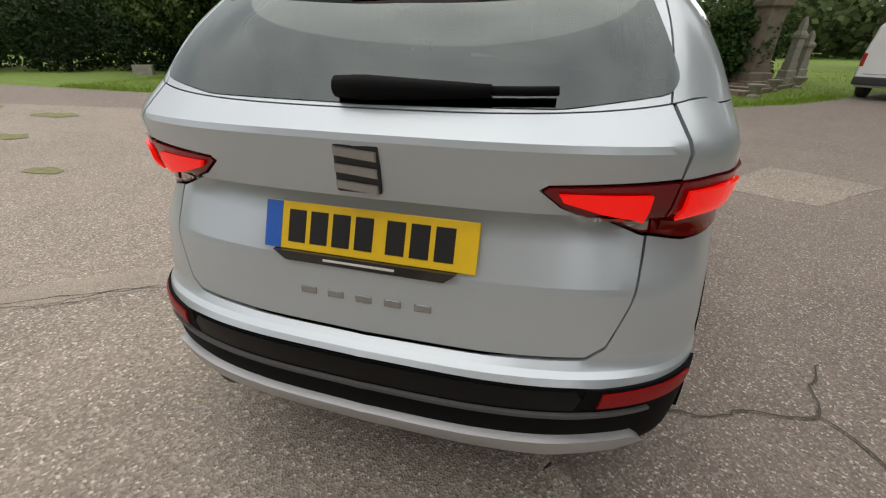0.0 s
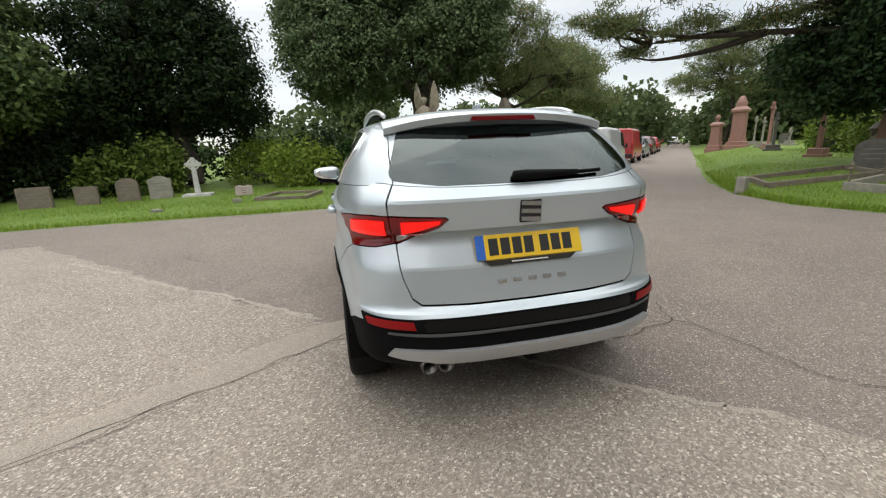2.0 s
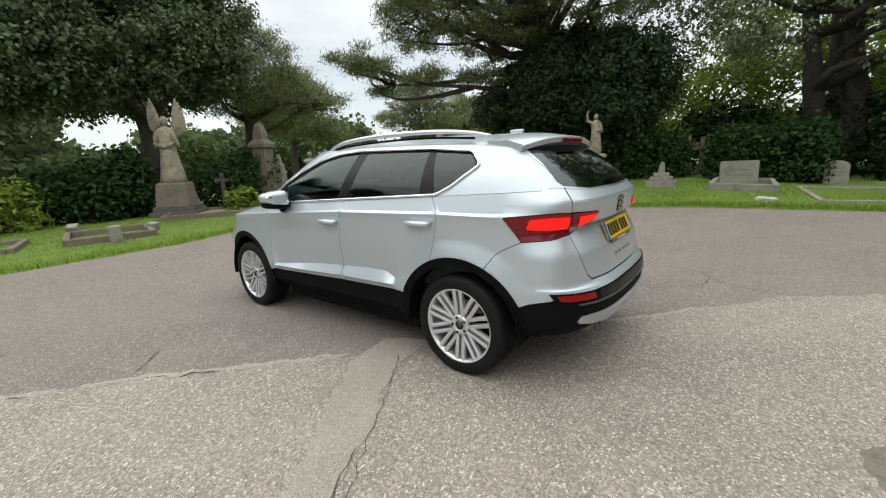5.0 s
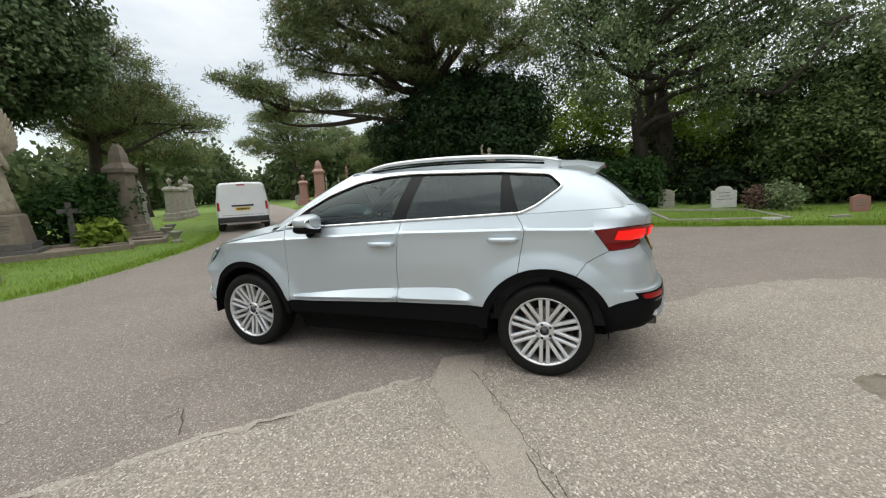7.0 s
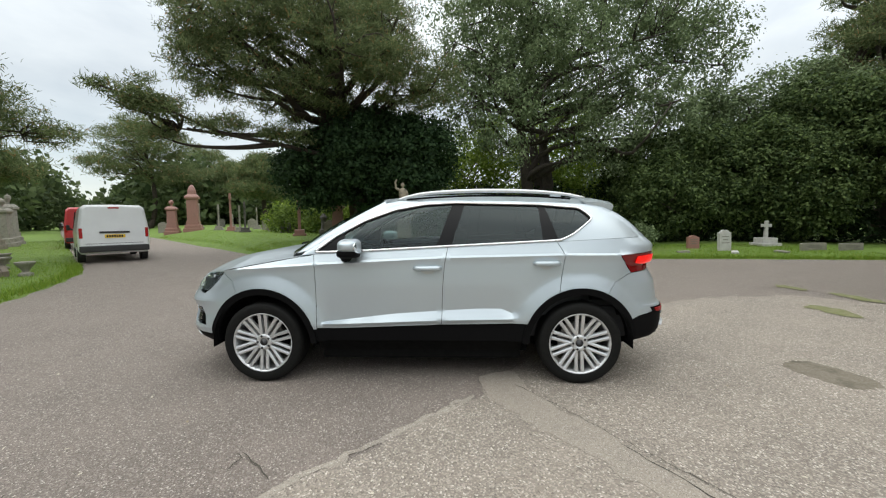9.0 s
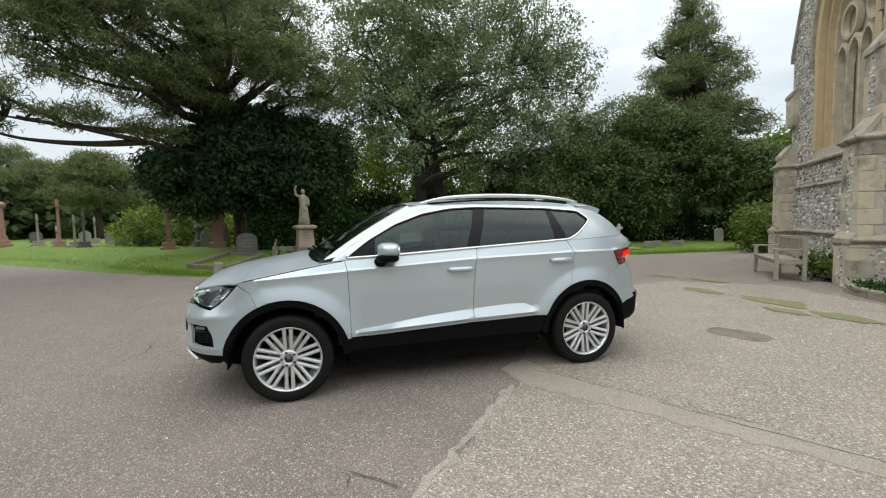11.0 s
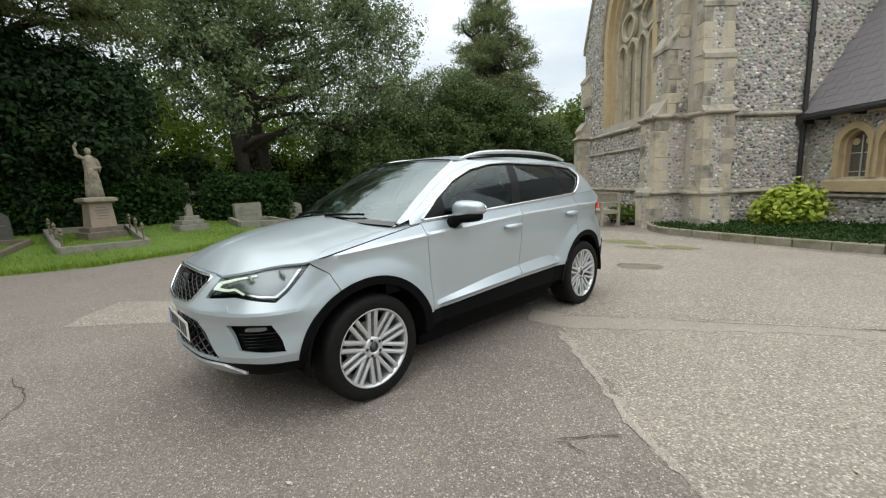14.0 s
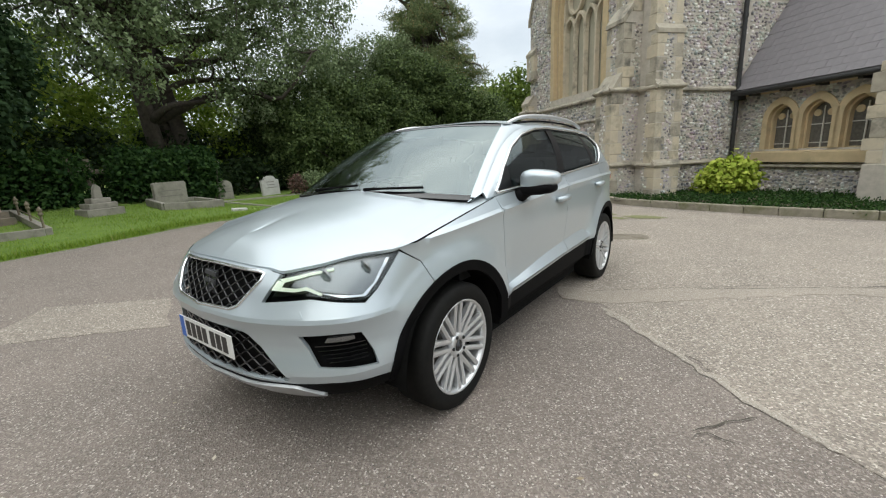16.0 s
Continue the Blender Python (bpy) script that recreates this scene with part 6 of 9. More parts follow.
shrub("cherry_laurel", "dark glossy laurel beside the winged statue", [((0.6, 13.9, 0.95), (1.1, 0.9, 1.0)), ((1.5, 14.2, 1.2), (0.8, 0.8, 1.1)), ((-0.3, 14.3, 0.8), (0.9, 0.8, 0.8))], L_HEDGE, 7000, 0.12, 23, "bushes on the lawn")
shrub("mixed_shrubs", "green shrubs at the foot of the yew", [((-9.0, 13.6, 0.8), (1.1, 0.8, 0.9)), ((-7.4, 13.4, 1.0), (0.8, 0.7, 1.1))], L_MID, 4500, 0.11, 24, "bushes on the lawn")
shrub("laurel_bush", "green bushes behind the stone cross", [((4.6, 14.0, 0.9), (1.2, 0.9, 1.0)), ((5.9, 14.6, 1.1), (1.1, 1.0, 1.2))], L_HEDGE, 7000, 0.11, 25, "bushes on the lawn")
shrub("tall_grass_plant", "clump of pale strap-leaved plants by the grave", [((4.2, 11.9, 0.35), (0.45, 0.35, 0.35))], L_LIGHT, 900, 0.16, 26, category="plant")
shrub("verge_shrubs", "mixed green bushes beyond the graves", [((21, 9, 1.2), (2.4, 2.0, 1.5)), ((19, 7.0, 1.0), (1.4, 1.4, 1.2)), ((24, 6, 1.4), (2.6, 2.4, 1.6))], L_MID, 9000, 0.14, 27, "bushes on the lawn")
shrub("bright_bush", "yellow-green bush among the crosses", [((18.5, 5.6, 1.0), (0.9, 0.9, 1.1)), ((22.5, 11, 1.2), (1.6, 1.4, 1.4))], L_LIGHT, 4500, 0.11, 28, "bushes on the lawn")
shrub("corner_bush", "green bush at the far church corner", [((7.0, -14.6, 0.8), (0.9, 0.8, 0.9)), ((8.1, -15.6, 0.9), (0.9, 0.9, 0.9))], L_MID, 4500, 0.09, 29, "bushes on the lawn")
shrub("spotted_laurel", "yellow-variegated laurel against the church wall", [((-1.75, -9.05, 0.52), (0.46, 0.38, 0.38)), ((-1.4, -8.92, 0.42), (0.32, 0.28, 0.26))], leaf_mat("variegated_leaves", (0.22, 0.32, 0.03), (0.58, 0.64, 0.13), None, 0.35), 3200, 0.085, 30)
shrub("bench_weeds", "green weeds at the foot of the church buttress", [((2.1, -9.3, 0.25), (0.35, 0.3, 0.3)), ((1.6, -8.9, 0.15), (0.3, 0.25, 0.2))], L_MID, 1500, 0.06, 31, category="weeds")


shrub("thicket", "dark leafy undergrowth closing the bank behind the hedge", [((18.4, -1.2, 1.5), (1.3, 2.0, 1.7)), ((18.6, -5.2, 1.5), (1.3, 2.2, 1.6)), ((18.0, -8.6, 1.6), (1.4, 1.8, 1.7)), ((19.2, 2.6, 1.4), (1.4, 1.8, 1.5))], L_YEW, 16000, 0.13, 63, "bushes on the lawn")


# dark leaf masses added to give the deep shade under the yew and its neighbours
shrub("undergrowth", "dark evergreen bushes added for the shade under the yew, close behind the row of headstones", [((-9.4, 14.6, 0.9), (1.2, 0.8, 1.1)), ((-11.6, 14.2, 1.0), (1.4, 0.8, 1.3)), ((-14.2, 13.4, 1.1), (1.5, 0.9, 1.4)), ((-17.0, 12.4, 1.2), (1.6, 1.0, 1.6)), ((-20.0, 11.0, 1.3), (1.8, 1.1, 1.7)), ((-23.0, 9.0, 1.4), (1.8, 1.3, 1.9))], L_YEW, 16000, 0.12, 66, "bushes on the lawn")
shrub("undergrowth", "dark evergreen undergrowth added for the deep shade under the crowns behind the row of headstones", [((-8.6, 17.6, 1.3), (1.6, 1.0, 1.5)), ((-11.4, 17.4, 1.5), (1.8, 1.0, 1.8)), ((-14.6, 16.8, 1.6), (2.0, 1.1, 1.9)), ((-18.0, 15.6, 1.7), (2.2, 1.2, 2.0)), ((-21.5, 13.8, 1.7), (2.2, 1.3, 2.1)), ((-25.0, 11.5, 1.8), (2.4, 1.6, 2.3)), ((-5.6, 19.5, 1.2), (2.0, 1.0, 1.4)), ((-2.2, 21.0, 1.2), (2.0, 1.0, 1.4))], L_YEW, 17000, 0.15, 64, "bushes on the lawn")


def bedding():
    rng = np.random.default_rng(4)
    p = rng.uniform((-7, -9.6), (1.2, -6.0), (9000, 2))
    p = p[inside(p, bed)]
    p = p[edge_far(p, bed) > 0.06]
    k = 7
    ctr = np.repeat(np.column_stack([p, np.full(len(p), 0.13)]), k, 0)[:26000]
    ctr = ctr + rng.normal(size=ctr.shape) * (0.04, 0.04, 0.035)
    tagged(quads("bedding_plants", leaf_quads(ctr, 0.035, rng, 1.4), L_HEDGE), "low dark green ground cover in the flower bed", "plants", kind="stuff")


bedding()


def far_woods():
    """Distant belts of trees that close the view all round."""
    rng = np.random.default_rng(77)
    quadsets = []
    for i in range(230):
        a = rng.uniform(0, 2 * np.pi)
        d = rng.uniform(48, 120)
        x, y = d * np.cos(a), d * np.sin(a)
        side = abs(-0.71 * (x - 9) + 0.71 * (y - 9.5))
        if (x > 0 and y > 0 and side < 6 and d < 95) or (x > 10 and y > 8 and side < 9 and d < 70):
            continue
        h, w = rng.uniform(4.5, 10), rng.uniform(4, 8)
        if rng.random() < 0.5:
            h *= 0.6
        c = clumps([((x, y, h * 0.5), (w, w, h * 0.5)), ((x + rng.normal() * 2, y + rng.normal() * 2, h * 0.75), (w * 0.6, w * 0.6, h * 0.35))], 260, rng, 0.85)
        ctr = np.repeat(c, 6, 0) + rng.normal(size=(len(c) * 6, 3)) * 0.5
        quadsets.append(leaf_quads(ctr, 0.6, rng, 1.5))
    tagged(quads("far_woods", np.vstack(quadsets), L_FAR), "distant belt of mixed green trees", "woods", kind="stuff")


far_woods()
shrub("heath_mound", "low grey-green mound of plants on a grave", [((12.4, -7.6, 0.55), (0.75, 0.5, 0.4))], L_POPLAR, 1600, 0.07, 61, category="plant")
shrub("heath_mound", "low reddish mound of plants and flowers on a grave", [((12.6, -7.0, 0.5), (0.4, 0.4, 0.35))], leaf_mat("heather", (0.10, 0.09, 0.06), (0.26, 0.14, 0.13)), 900, 0.06, 62, category="plant")
# ---- the silver car ----
def paint_mat():
    m = mat("silver_metallic_paint", (0.508, 0.568, 0.608), (0.487, 0.545, 0.584), 900, 0.34, 0.5, coat=0.6)
    n, l = m.node_tree.nodes, m.node_tree.links
    p = n["Principled BSDF"]
    p.inputs["Coat Roughness"].default_value = 0.03
    return m


M_PAINT = paint_mat()
M_BLACKTRIM = mat("black_textured_plastic", (0.0045, 0.0045, 0.005), (0.0065, 0.0065, 0.007), 300, 0.65, bump=0.15, bscale=600, dist=0.002, spec=0.07)
M_GLOSSBLACK = mat("gloss_black_trim", (0.008, 0.008, 0.009), rough=0.12, coat=0.5)
M_PILLAR = mat("black_pillar_trim", (0.004, 0.004, 0.005), (0.006, 0.006, 0.006), 200, 0.35, spec=0.2)
M_SATIN = mat("satin_chrome", (0.40, 0.41, 0.42), rough=0.24, metal=0.95)
M_CHROME = mat("chrome", (0.86, 0.87, 0.88), rough=0.16, metal=0.9)
M_DARKCHROME = mat("sooty_chrome", (0.20, 0.19, 0.18), (0.12, 0.115, 0.11), 40, 0.3, 1.0)
M_ALU = mat("satin_aluminium", (0.70, 0.71, 0.72), (0.66, 0.67, 0.68), 200, 0.32, 0.7)
M_SKID = mat("silver_skid_plate", (0.52, 0.53, 0.545), (0.48, 0.49, 0.50), 300, 0.42, 0.7)
M_RUBBER = mat("tyre_rubber", (0.005, 0.005, 0.005), (0.009, 0.009, 0.008), 40, 0.7, bump=0.2, bscale=200, dist=0.002, spec=0.2)
M_CABIN = mat("cabin_trim", (0.022, 0.022, 0.024), (0.03, 0.03, 0.032), 40, 0.8)
M_SEAT = mat("dark_seat_cloth", (0.03, 0.03, 0.034), (0.045, 0.045, 0.05), 160, 0.9, bump=0.2)
M_SHELL = mat("underseal", (0.004, 0.004, 0.004), (0.007, 0.007, 0.007), 20, 0.9, spec=0.1)
M_YELLOW = mat("yellow_plate", (0.80, 0.52, 0.02), (0.76, 0.49, 0.02), 30, 0.35)
M_WHITEPLATE = mat("white_plate", (0.78, 0.78, 0.76), (0.74, 0.74, 0.72), 30, 0.35)
M_BLUE = mat("blue_plate_band", (0.02, 0.12, 0.50), rough=0.35)
M_INK = mat("black_plate_ink", (0.012, 0.012, 0.012), rough=0.4)
M_BADGE = mat("badge_black", (0.02, 0.02, 0.022), rough=0.15)


def glass_mat(name, tint, gloss=1.0):
    """A thin tinted pane: see-through with mirror gloss."""
    m = bpy.data.materials.new(name)
    m.use_nodes = True
    n, l = m.node_tree.nodes, m.node_tree.links
    n.remove(n["Principled BSDF"])
    t, g, f, x = n.new("ShaderNodeBsdfTransparent"), n.new("ShaderNodeBsdfGlossy"), n.new("ShaderNodeFresnel"), n.new("ShaderNodeMixShader")
    t.inputs["Color"].default_value = (*tint, 1)
    g.inputs["Roughness"].default_value = 0.015
    g.inputs["Color"].default_value = (0.86, 0.97, 0.97, 1)
    f.inputs["IOR"].default_value = 1.0 + gloss
    l.new(f.outputs[0], x.inputs["Fac"])
    l.new(t.outputs[0], x.inputs[1])
    l.new(g.outputs[0], x.inputs[2])
    l.new(x.outputs[0], n["Material Output"].inputs["Surface"])
    return m


def glow_mat(name, base, emit, strength, rough=0.15):
    m = mat(name, base, rough=rough, coat=0.2, spec=0.3)
    p = m.node_tree.nodes["Principled BSDF"]
    p.inputs["Emission Color"].default_value, p.inputs["Emission Strength"].default_value = (*emit, 1), strength
    return m


M_GLASS = glass_mat("window_glass", (0.50, 0.60, 0.57), 0.55)
M_SCREEN = glass_mat("windscreen_glass", (0.34, 0.42, 0.41), 1.7)
M_PRIVACY = glass_mat("privacy_glass", (0.10, 0.125, 0.125), 0.8)
M_SIDEDARK = glass_mat("dark_side_glass", (0.10, 0.13, 0.13), 0.55)
M_REDLENS = mat("red_lamp_lens", (0.17, 0.003, 0.005), rough=0.15, coat=0.45, spec=0.3)
M_REDLIT = glow_mat("lit_tail_lamp", (0.35, 0.004, 0.004), (1.0, 0.010, 0.006), 0.75)
M_CLEARLENS = mat("clear_lamp_lens", (0.45, 0.43, 0.43), (0.38, 0.36, 0.36), 60, 0.15, 0.5, coat=1.0)
M_LAMPBOWL = mat("lamp_reflector", (0.27, 0.28, 0.285), (0.20, 0.21, 0.215), 160, 0.26, 0.8)
M_LENS = glass_mat("lamp_cover", (0.88, 0.90, 0.92), 0.45)
M_DRL = glow_mat("running_light", (0.8, 0.85, 0.75), (0.90, 1.0, 0.72), 0.35)
M_REFLECTOR = mat("red_reflector", (0.30, 0.005, 0.007), (0.22, 0.004, 0.006), 220, 0.35, coat=0.1, spec=0.2)

car = thing("car", pose(0, 0, 0.0), "silver five-door car with black lower cladding parked on tarmac", "car")

# plan outline at bumper height, from the middle of the tail round one side to the nose
PLAN = smooth_line([(0, -2.10), (0.3, -2.092), (0.5, -2.064), (0.65, -2.012), (0.745, -1.94), (0.805, -1.835), (0.85, -1.66), (0.882, -1.45), (0.897, -1.2), (0.905, -0.8), (0.905, 0.0), (0.905, 0.7), (0.90, 1.1), (0.885, 1.4), (0.85, 1.63), (0.80, 1.80), (0.735, 1.92), (0.64, 2.01), (0.5, 2.085), (0.3, 2.145), (0, 2.172)], 0.012)
PLAN[0, 0] = PLAN[-1, 0] = 0.0
ARC = np.concatenate([[0], np.cumsum(np.hypot(*np.diff(PLAN, axis=0).T))])
LEN = ARC[-1]
_tan = np.gradient(PLAN, axis=0)
_tan[0], _tan[-1] = (1, 0), (-1, 0)
_tan /= np.hypot(*_tan.T)[:, None]
NRM = np.stack([_tan[:, 1], -_tan[:, 0]], 1)
I_MAX = int(np.argmax(PLAN[:, 0]))


def t_rear(x):
    """Arc length where the tail's half width is x."""
    k = int(np.argmin(np.abs(PLAN[:, 1] + 1.95)))
    return float(np.interp(abs(x), PLAN[:k, 0], ARC[:k]))


def t_front(x):
    k = int(np.argmin(np.abs(PLAN[:, 1] - 1.9)))
    return float(np.interp(abs(x), PLAN[k:, 0][::-1], ARC[k:][::-1]))


def t_side(y):
    return float(np.interp(y, PLAN[:, 1], ARC))


def ease(v):
    v = np.clip(v, 0, 1)
    return v * v * (3 - 2 * v)


def crease_z(y):
    return np.interp(y, [-2.0, -1.62, -1.17, -0.22, 0.17, 0.83, 1.62, 1.9], [1.075, 1.062, 1.068, 1.05, 1.032, 1.0, 0.952, 0.93])


def wing_z(y):
    """The upper edge of the front wing, where the bonnet's shut line begins."""
    return np.interp(y, [0.88, 0.95, 1.1, 1.3, 1.5, 1.62, 1.70], [1.078, 1.072, 1.046, 1.012, 0.977, 0.955, 0.937])


def sill_z(y):
    return np.interp(y, [-0.9, -0.19, 0.65, 0.9], [0.508, 0.495, 0.465, 0.46])


def belt_z(t):
    y = np.interp(t, ARC, PLAN[:, 1])
    a = np.interp(t, ARC, PLAN[:, 0])
    side = np.interp(y, [-2.0, -1.5, -1.2, -0.24, 0.46, 0.8, 1.0], [1.208, 1.192, 1.178, 1.135, 1.10, 1.085, 1.075])
    rear = 1.186 + 0.022 * (a / 0.65) ** 3
    return np.where(y < -1.9, np.minimum(rear, 1.215), side)


R_Z = [0.10, 0.30, 0.36, 0.42, 0.48, 0.56, 0.598, 0.626, 0.640, 0.650, 0.660, 0.70, 0.828, 0.842, 0.955, 0.985, 1.0, 1.012, 1.06, 1.128, 1.142, 1.20, 1.26]
R_D = [-0.4, -0.20, -0.03, 0.036, 0.054, 0.056, 0.056, 0.050, 0.038, 0.020, 0.004, 0.0, -0.020, -0.025, -0.084, -0.088, -0.050, -0.045, -0.040, -0.032, -0.037, -0.097, -0.16]
F_Z = [0.10, 0.26, 0.31, 0.36, 0.41, 0.452, 0.475, 0.56, 0.63, 0.682, 0.70, 0.75, 0.82, 0.88, 0.93, 1.0]
F_D = [-0.4, -0.2, -0.07, -0.01, 0.018, 0.032, 0.028, 0.006, 0.014, 0.032, 0.026, -0.002, -0.036, -0.08, -0.15, -0.26]


def bodywork(t, z):
    """Points of the lower body at arc lengths t and heights z, for the side on which x is positive."""
    t, z = np.asarray(t, float), np.asarray(z, float)
    a, y = np.interp(t, ARC, PLAN[:, 0]), np.interp(t, ARC, PLAN[:, 1])
    nx, ny = np.interp(t, ARC, NRM[:, 0]), np.interp(t, ARC, NRM[:, 1])
    ln = np.hypot(nx, ny)
    nx, ny = nx / ln, ny / ln
    wr, wf = ease((-1.60 - y) / 0.38), ease((y - 1.58) / 0.36)
    zc, zs, zb = crease_z(y), sill_z(y), np.interp(y, [-1.5, -1.2, -0.24, 0.46, 1.0, 1.3, 1.62, 1.9], [1.192, 1.178, 1.135, 1.10, 1.075, 1.03, 0.985, 0.96])
    door = ease((0.86 - y) / 0.12) * ease((y + 0.86) / 0.12)
    zd = zs + 0.045 + 0.085 * np.interp(y, [-0.84, -0.68, -0.5, 0.2, 0.84], [0.1, 0.95, 1.0, 0.72, 0.12])
    keys = [np.full_like(z, 0.12), np.full_like(z, 0.30), zs - 0.02, zs + 0.014, zs + 0.045, zd, np.full_like(z, 0.82), zc - 0.03, zc, zc + 0.016, zb, zb + 0.08]
    offs = [-0.25, -0.045, -0.026, -0.02, -0.012 * (1 - door), -0.014 - 0.027 * door, -0.018, -0.020, -0.010, -0.031, -0.062, -0.10]
    ds = np.full_like(z, 0.0) + offs[0]
    for k in range(len(keys) - 1):
        f = np.clip((z - keys[k]) / np.maximum(keys[k + 1] - keys[k], 1e-4), 0, 1)
        ds = ds + f * (np.asarray(offs[k + 1]) - np.asarray(offs[k]))
    for wy in (-1.319, 1.319):
        r = np.hypot(y - wy, z - 0.335)
        ds = ds + 0.010 * ease((0.578 - r) / 0.03) * (z > 0.3) * (1 - 0.6 * np.maximum(wr, wf))
        ds = ds + 0.016 * np.exp(-((r - 0.47) / 0.045) ** 2) * (z > 0.3) * (1 - 0.5 * np.maximum(wr, wf))
    dr, df = np.interp(z, R_Z, R_D), np.interp(z, F_Z, F_D)
    dr = np.where(dr > 0, dr * (1 - 0.75 * np.abs(nx)), dr)
    d = ds * (1 - wr - wf) + dr * wr + df * wf
    return np.stack([a + nx * d, y + ny * d, z], -1)


def skin(name, loops, place, material, parent, label="", res=0.03, gap=0.0022, thick=0.012, step=0.02, lift=0.0, lines=()):
    """A pressed panel over a region of the body: bent to the surface, with a gap round it and a returned edge."""
    out = []
    for i, lp in enumerate(loops):
        p = np.array(dense(lp, step), float)
        nxt, prv = np.roll(p, -1, 0), np.roll(p, 1, 0)
        e1, e2 = p - prv, nxt - p
        n1 = np.stack([e1[:, 1], -e1[:, 0]], 1) / np.maximum(np.hypot(*e1.T), 1e-9)[:, None]
        n2 = np.stack([e2[:, 1], -e2[:, 0]], 1) / np.maximum(np.hypot(*e2.T), 1e-9)[:, None]
        m = n1 + n2
        m /= np.maximum((m * n1).sum(1), 0.6)[:, None]
        area = 0.5 * np.sum(p[:, 0] * nxt[:, 1] - nxt[:, 0] * p[:, 1])
        s = -1 if area > 0 else 1
        if i:
            s = -s
        out.append(p + s * gap * m)
    v, f = fill(out[0], out[1:], res, lines)
    P = place(v[:, 0], v[:, 1])
    e = 0.004
    du, dv = place(v[:, 0] + e, v[:, 1]) - place(v[:, 0] - e, v[:, 1]), place(v[:, 0], v[:, 1] + e) - place(v[:, 0], v[:, 1] - e)
    n = np.cross(du, dv)
    n /= np.maximum(np.linalg.norm(n, axis=1)[:, None], 1e-9)
    mid = P.mean(0)
    if (n * (P - np.array((0, mid[1] * 0.55, 0.75)))).sum() < 0:
        n = -n
        f = f[:, ::-1]
    P = P + n * lift
    tri = P[f]
    fn = np.cross(tri[:, 1] - tri[:, 0], tri[:, 2] - tri[:, 0])
    if (fn * n[f[:, 0]]).sum() < 0:
        f = f[:, ::-1]
    used = set()
    for a, b, c in f:
        used |= {(a, b), (b, c), (c, a)}
    rim = [(a, b) for a, b in used if (b, a) not in used]
    verts = [tuple(p) for p in P]
    faces = [tuple(int(i) for i in t) for t in f]
    if thick:
        back = {}
        for a, b in rim:
            for q in (a, b):
                if q not in back:
                    back[q] = len(verts)
                    verts.append(tuple(P[q] - n[q] * thick))
            faces.append((int(a), back[a], back[b], int(b)))
    me = bpy.data.meshes.new(name)
    me.from_pydata(verts, [], faces)
    me.update()
    me.polygons.foreach_set("use_smooth", [True] * len(me.polygons))
    if thick:
        sharp = {tuple(sorted((int(a), int(b)))) for a, b in rim}
        for ed in me.edges:
            if tuple(sorted(ed.vertices)) in sharp:
                ed.use_edge_sharp = True
    if lines:
        near = set()
        for ln in lines:
            for q in np.asarray(ln):
                i = int(np.argmin(((v - q) ** 2).sum(1)))
                if ((v[i] - q) ** 2).sum() < 1e-8:
                    near.add(i)
        for ed in me.edges:
            if set(ed.vertices) <= near and abs(v[ed.vertices[0]][0] - v[ed.vertices[1]][0]) > 0.008:
                ed.use_edge_sharp = True
    return link(name, me, material, parent, label)


def on_side(sign):
    def place(t, z):
        p = bodywork(t, z)
        return p * np.array((sign, 1, 1))
    return place


def on_tail(s, z):
    p = bodywork(np.abs(s), z)
    p[..., 0] *= np.sign(s) + (s == 0)
    return p


def on_nose(s, z):
    p = bodywork(LEN - np.abs(s), z)
    p[..., 0] *= np.sign(s) + (s == 0)
    return p


ARCH = 0.466


def arch(wy, a0, a1, r=ARCH, n=24):
    """Points of a wheel arch; angles in degrees, 0 forward, 90 up. Given as y and z."""
    return [(wy + r * math.cos(radians(a)), 0.335 + r * math.sin(radians(a))) for a in np.linspace(a0, a1, n)]


def ts(pts):
    return [(t_side(y), z) for y, z in pts]


def belt_run(t0, t1, n=20):
    return [(t, float(belt_z(t))) for t in np.linspace(t0, t1, n)]


T_DOOR = t_side(0.86)
LAMP_OUT = [(t_rear(0.655), 1.074), (t_side(-1.95), 1.080), (t_side(-1.80), 1.072), (t_side(-1.645), 1.060), (t_side(-1.70), 0.985), (t_side(-1.75), 0.915), (t_side(-1.94), 0.925), (t_rear(0.645), 0.945)]
LAMP_IN = [(t_rear(0.655), 1.074), (t_rear(0.645), 0.945), (t_rear(0.62), 0.948), (t_rear(0.43), 1.018), (t_rear(0.385), 1.052), (t_rear(0.40), 1.062)]
A_R0 = math.degrees(math.asin((0.508 - 0.335) / ARCH))
A_RD = math.degrees(math.acos((-1.14 + 1.319) / ARCH))
A_RS = 117.0
A_RB = 180 - math.degrees(math.asin((0.535 - 0.335) / ARCH))
A_F0 = 180 - math.degrees(math.asin((0.462 - 0.335) / ARCH))
A_FS = 64.0
A_FB = math.degrees(math.asin((0.398 - 0.335) / ARCH))
REAR_LINE = [(-1.14, 0.335 + ARCH * math.sin(radians(A_RD))), (-1.165, 0.92), (-1.19, 1.06), (-1.165, 1.12), (-1.13, float(belt_z(t_side(-1.13))))]
B_LINE = [(-0.19, 0.50), (-0.20, 0.80), (-0.218, 1.0), (-0.245, float(belt_z(t_side(-0.245))))]
F_LINE = [(0.842, 0.462), (0.848, 0.8), (0.855, 1.0), (0.875, float(belt_z(t_side(0.875))))]

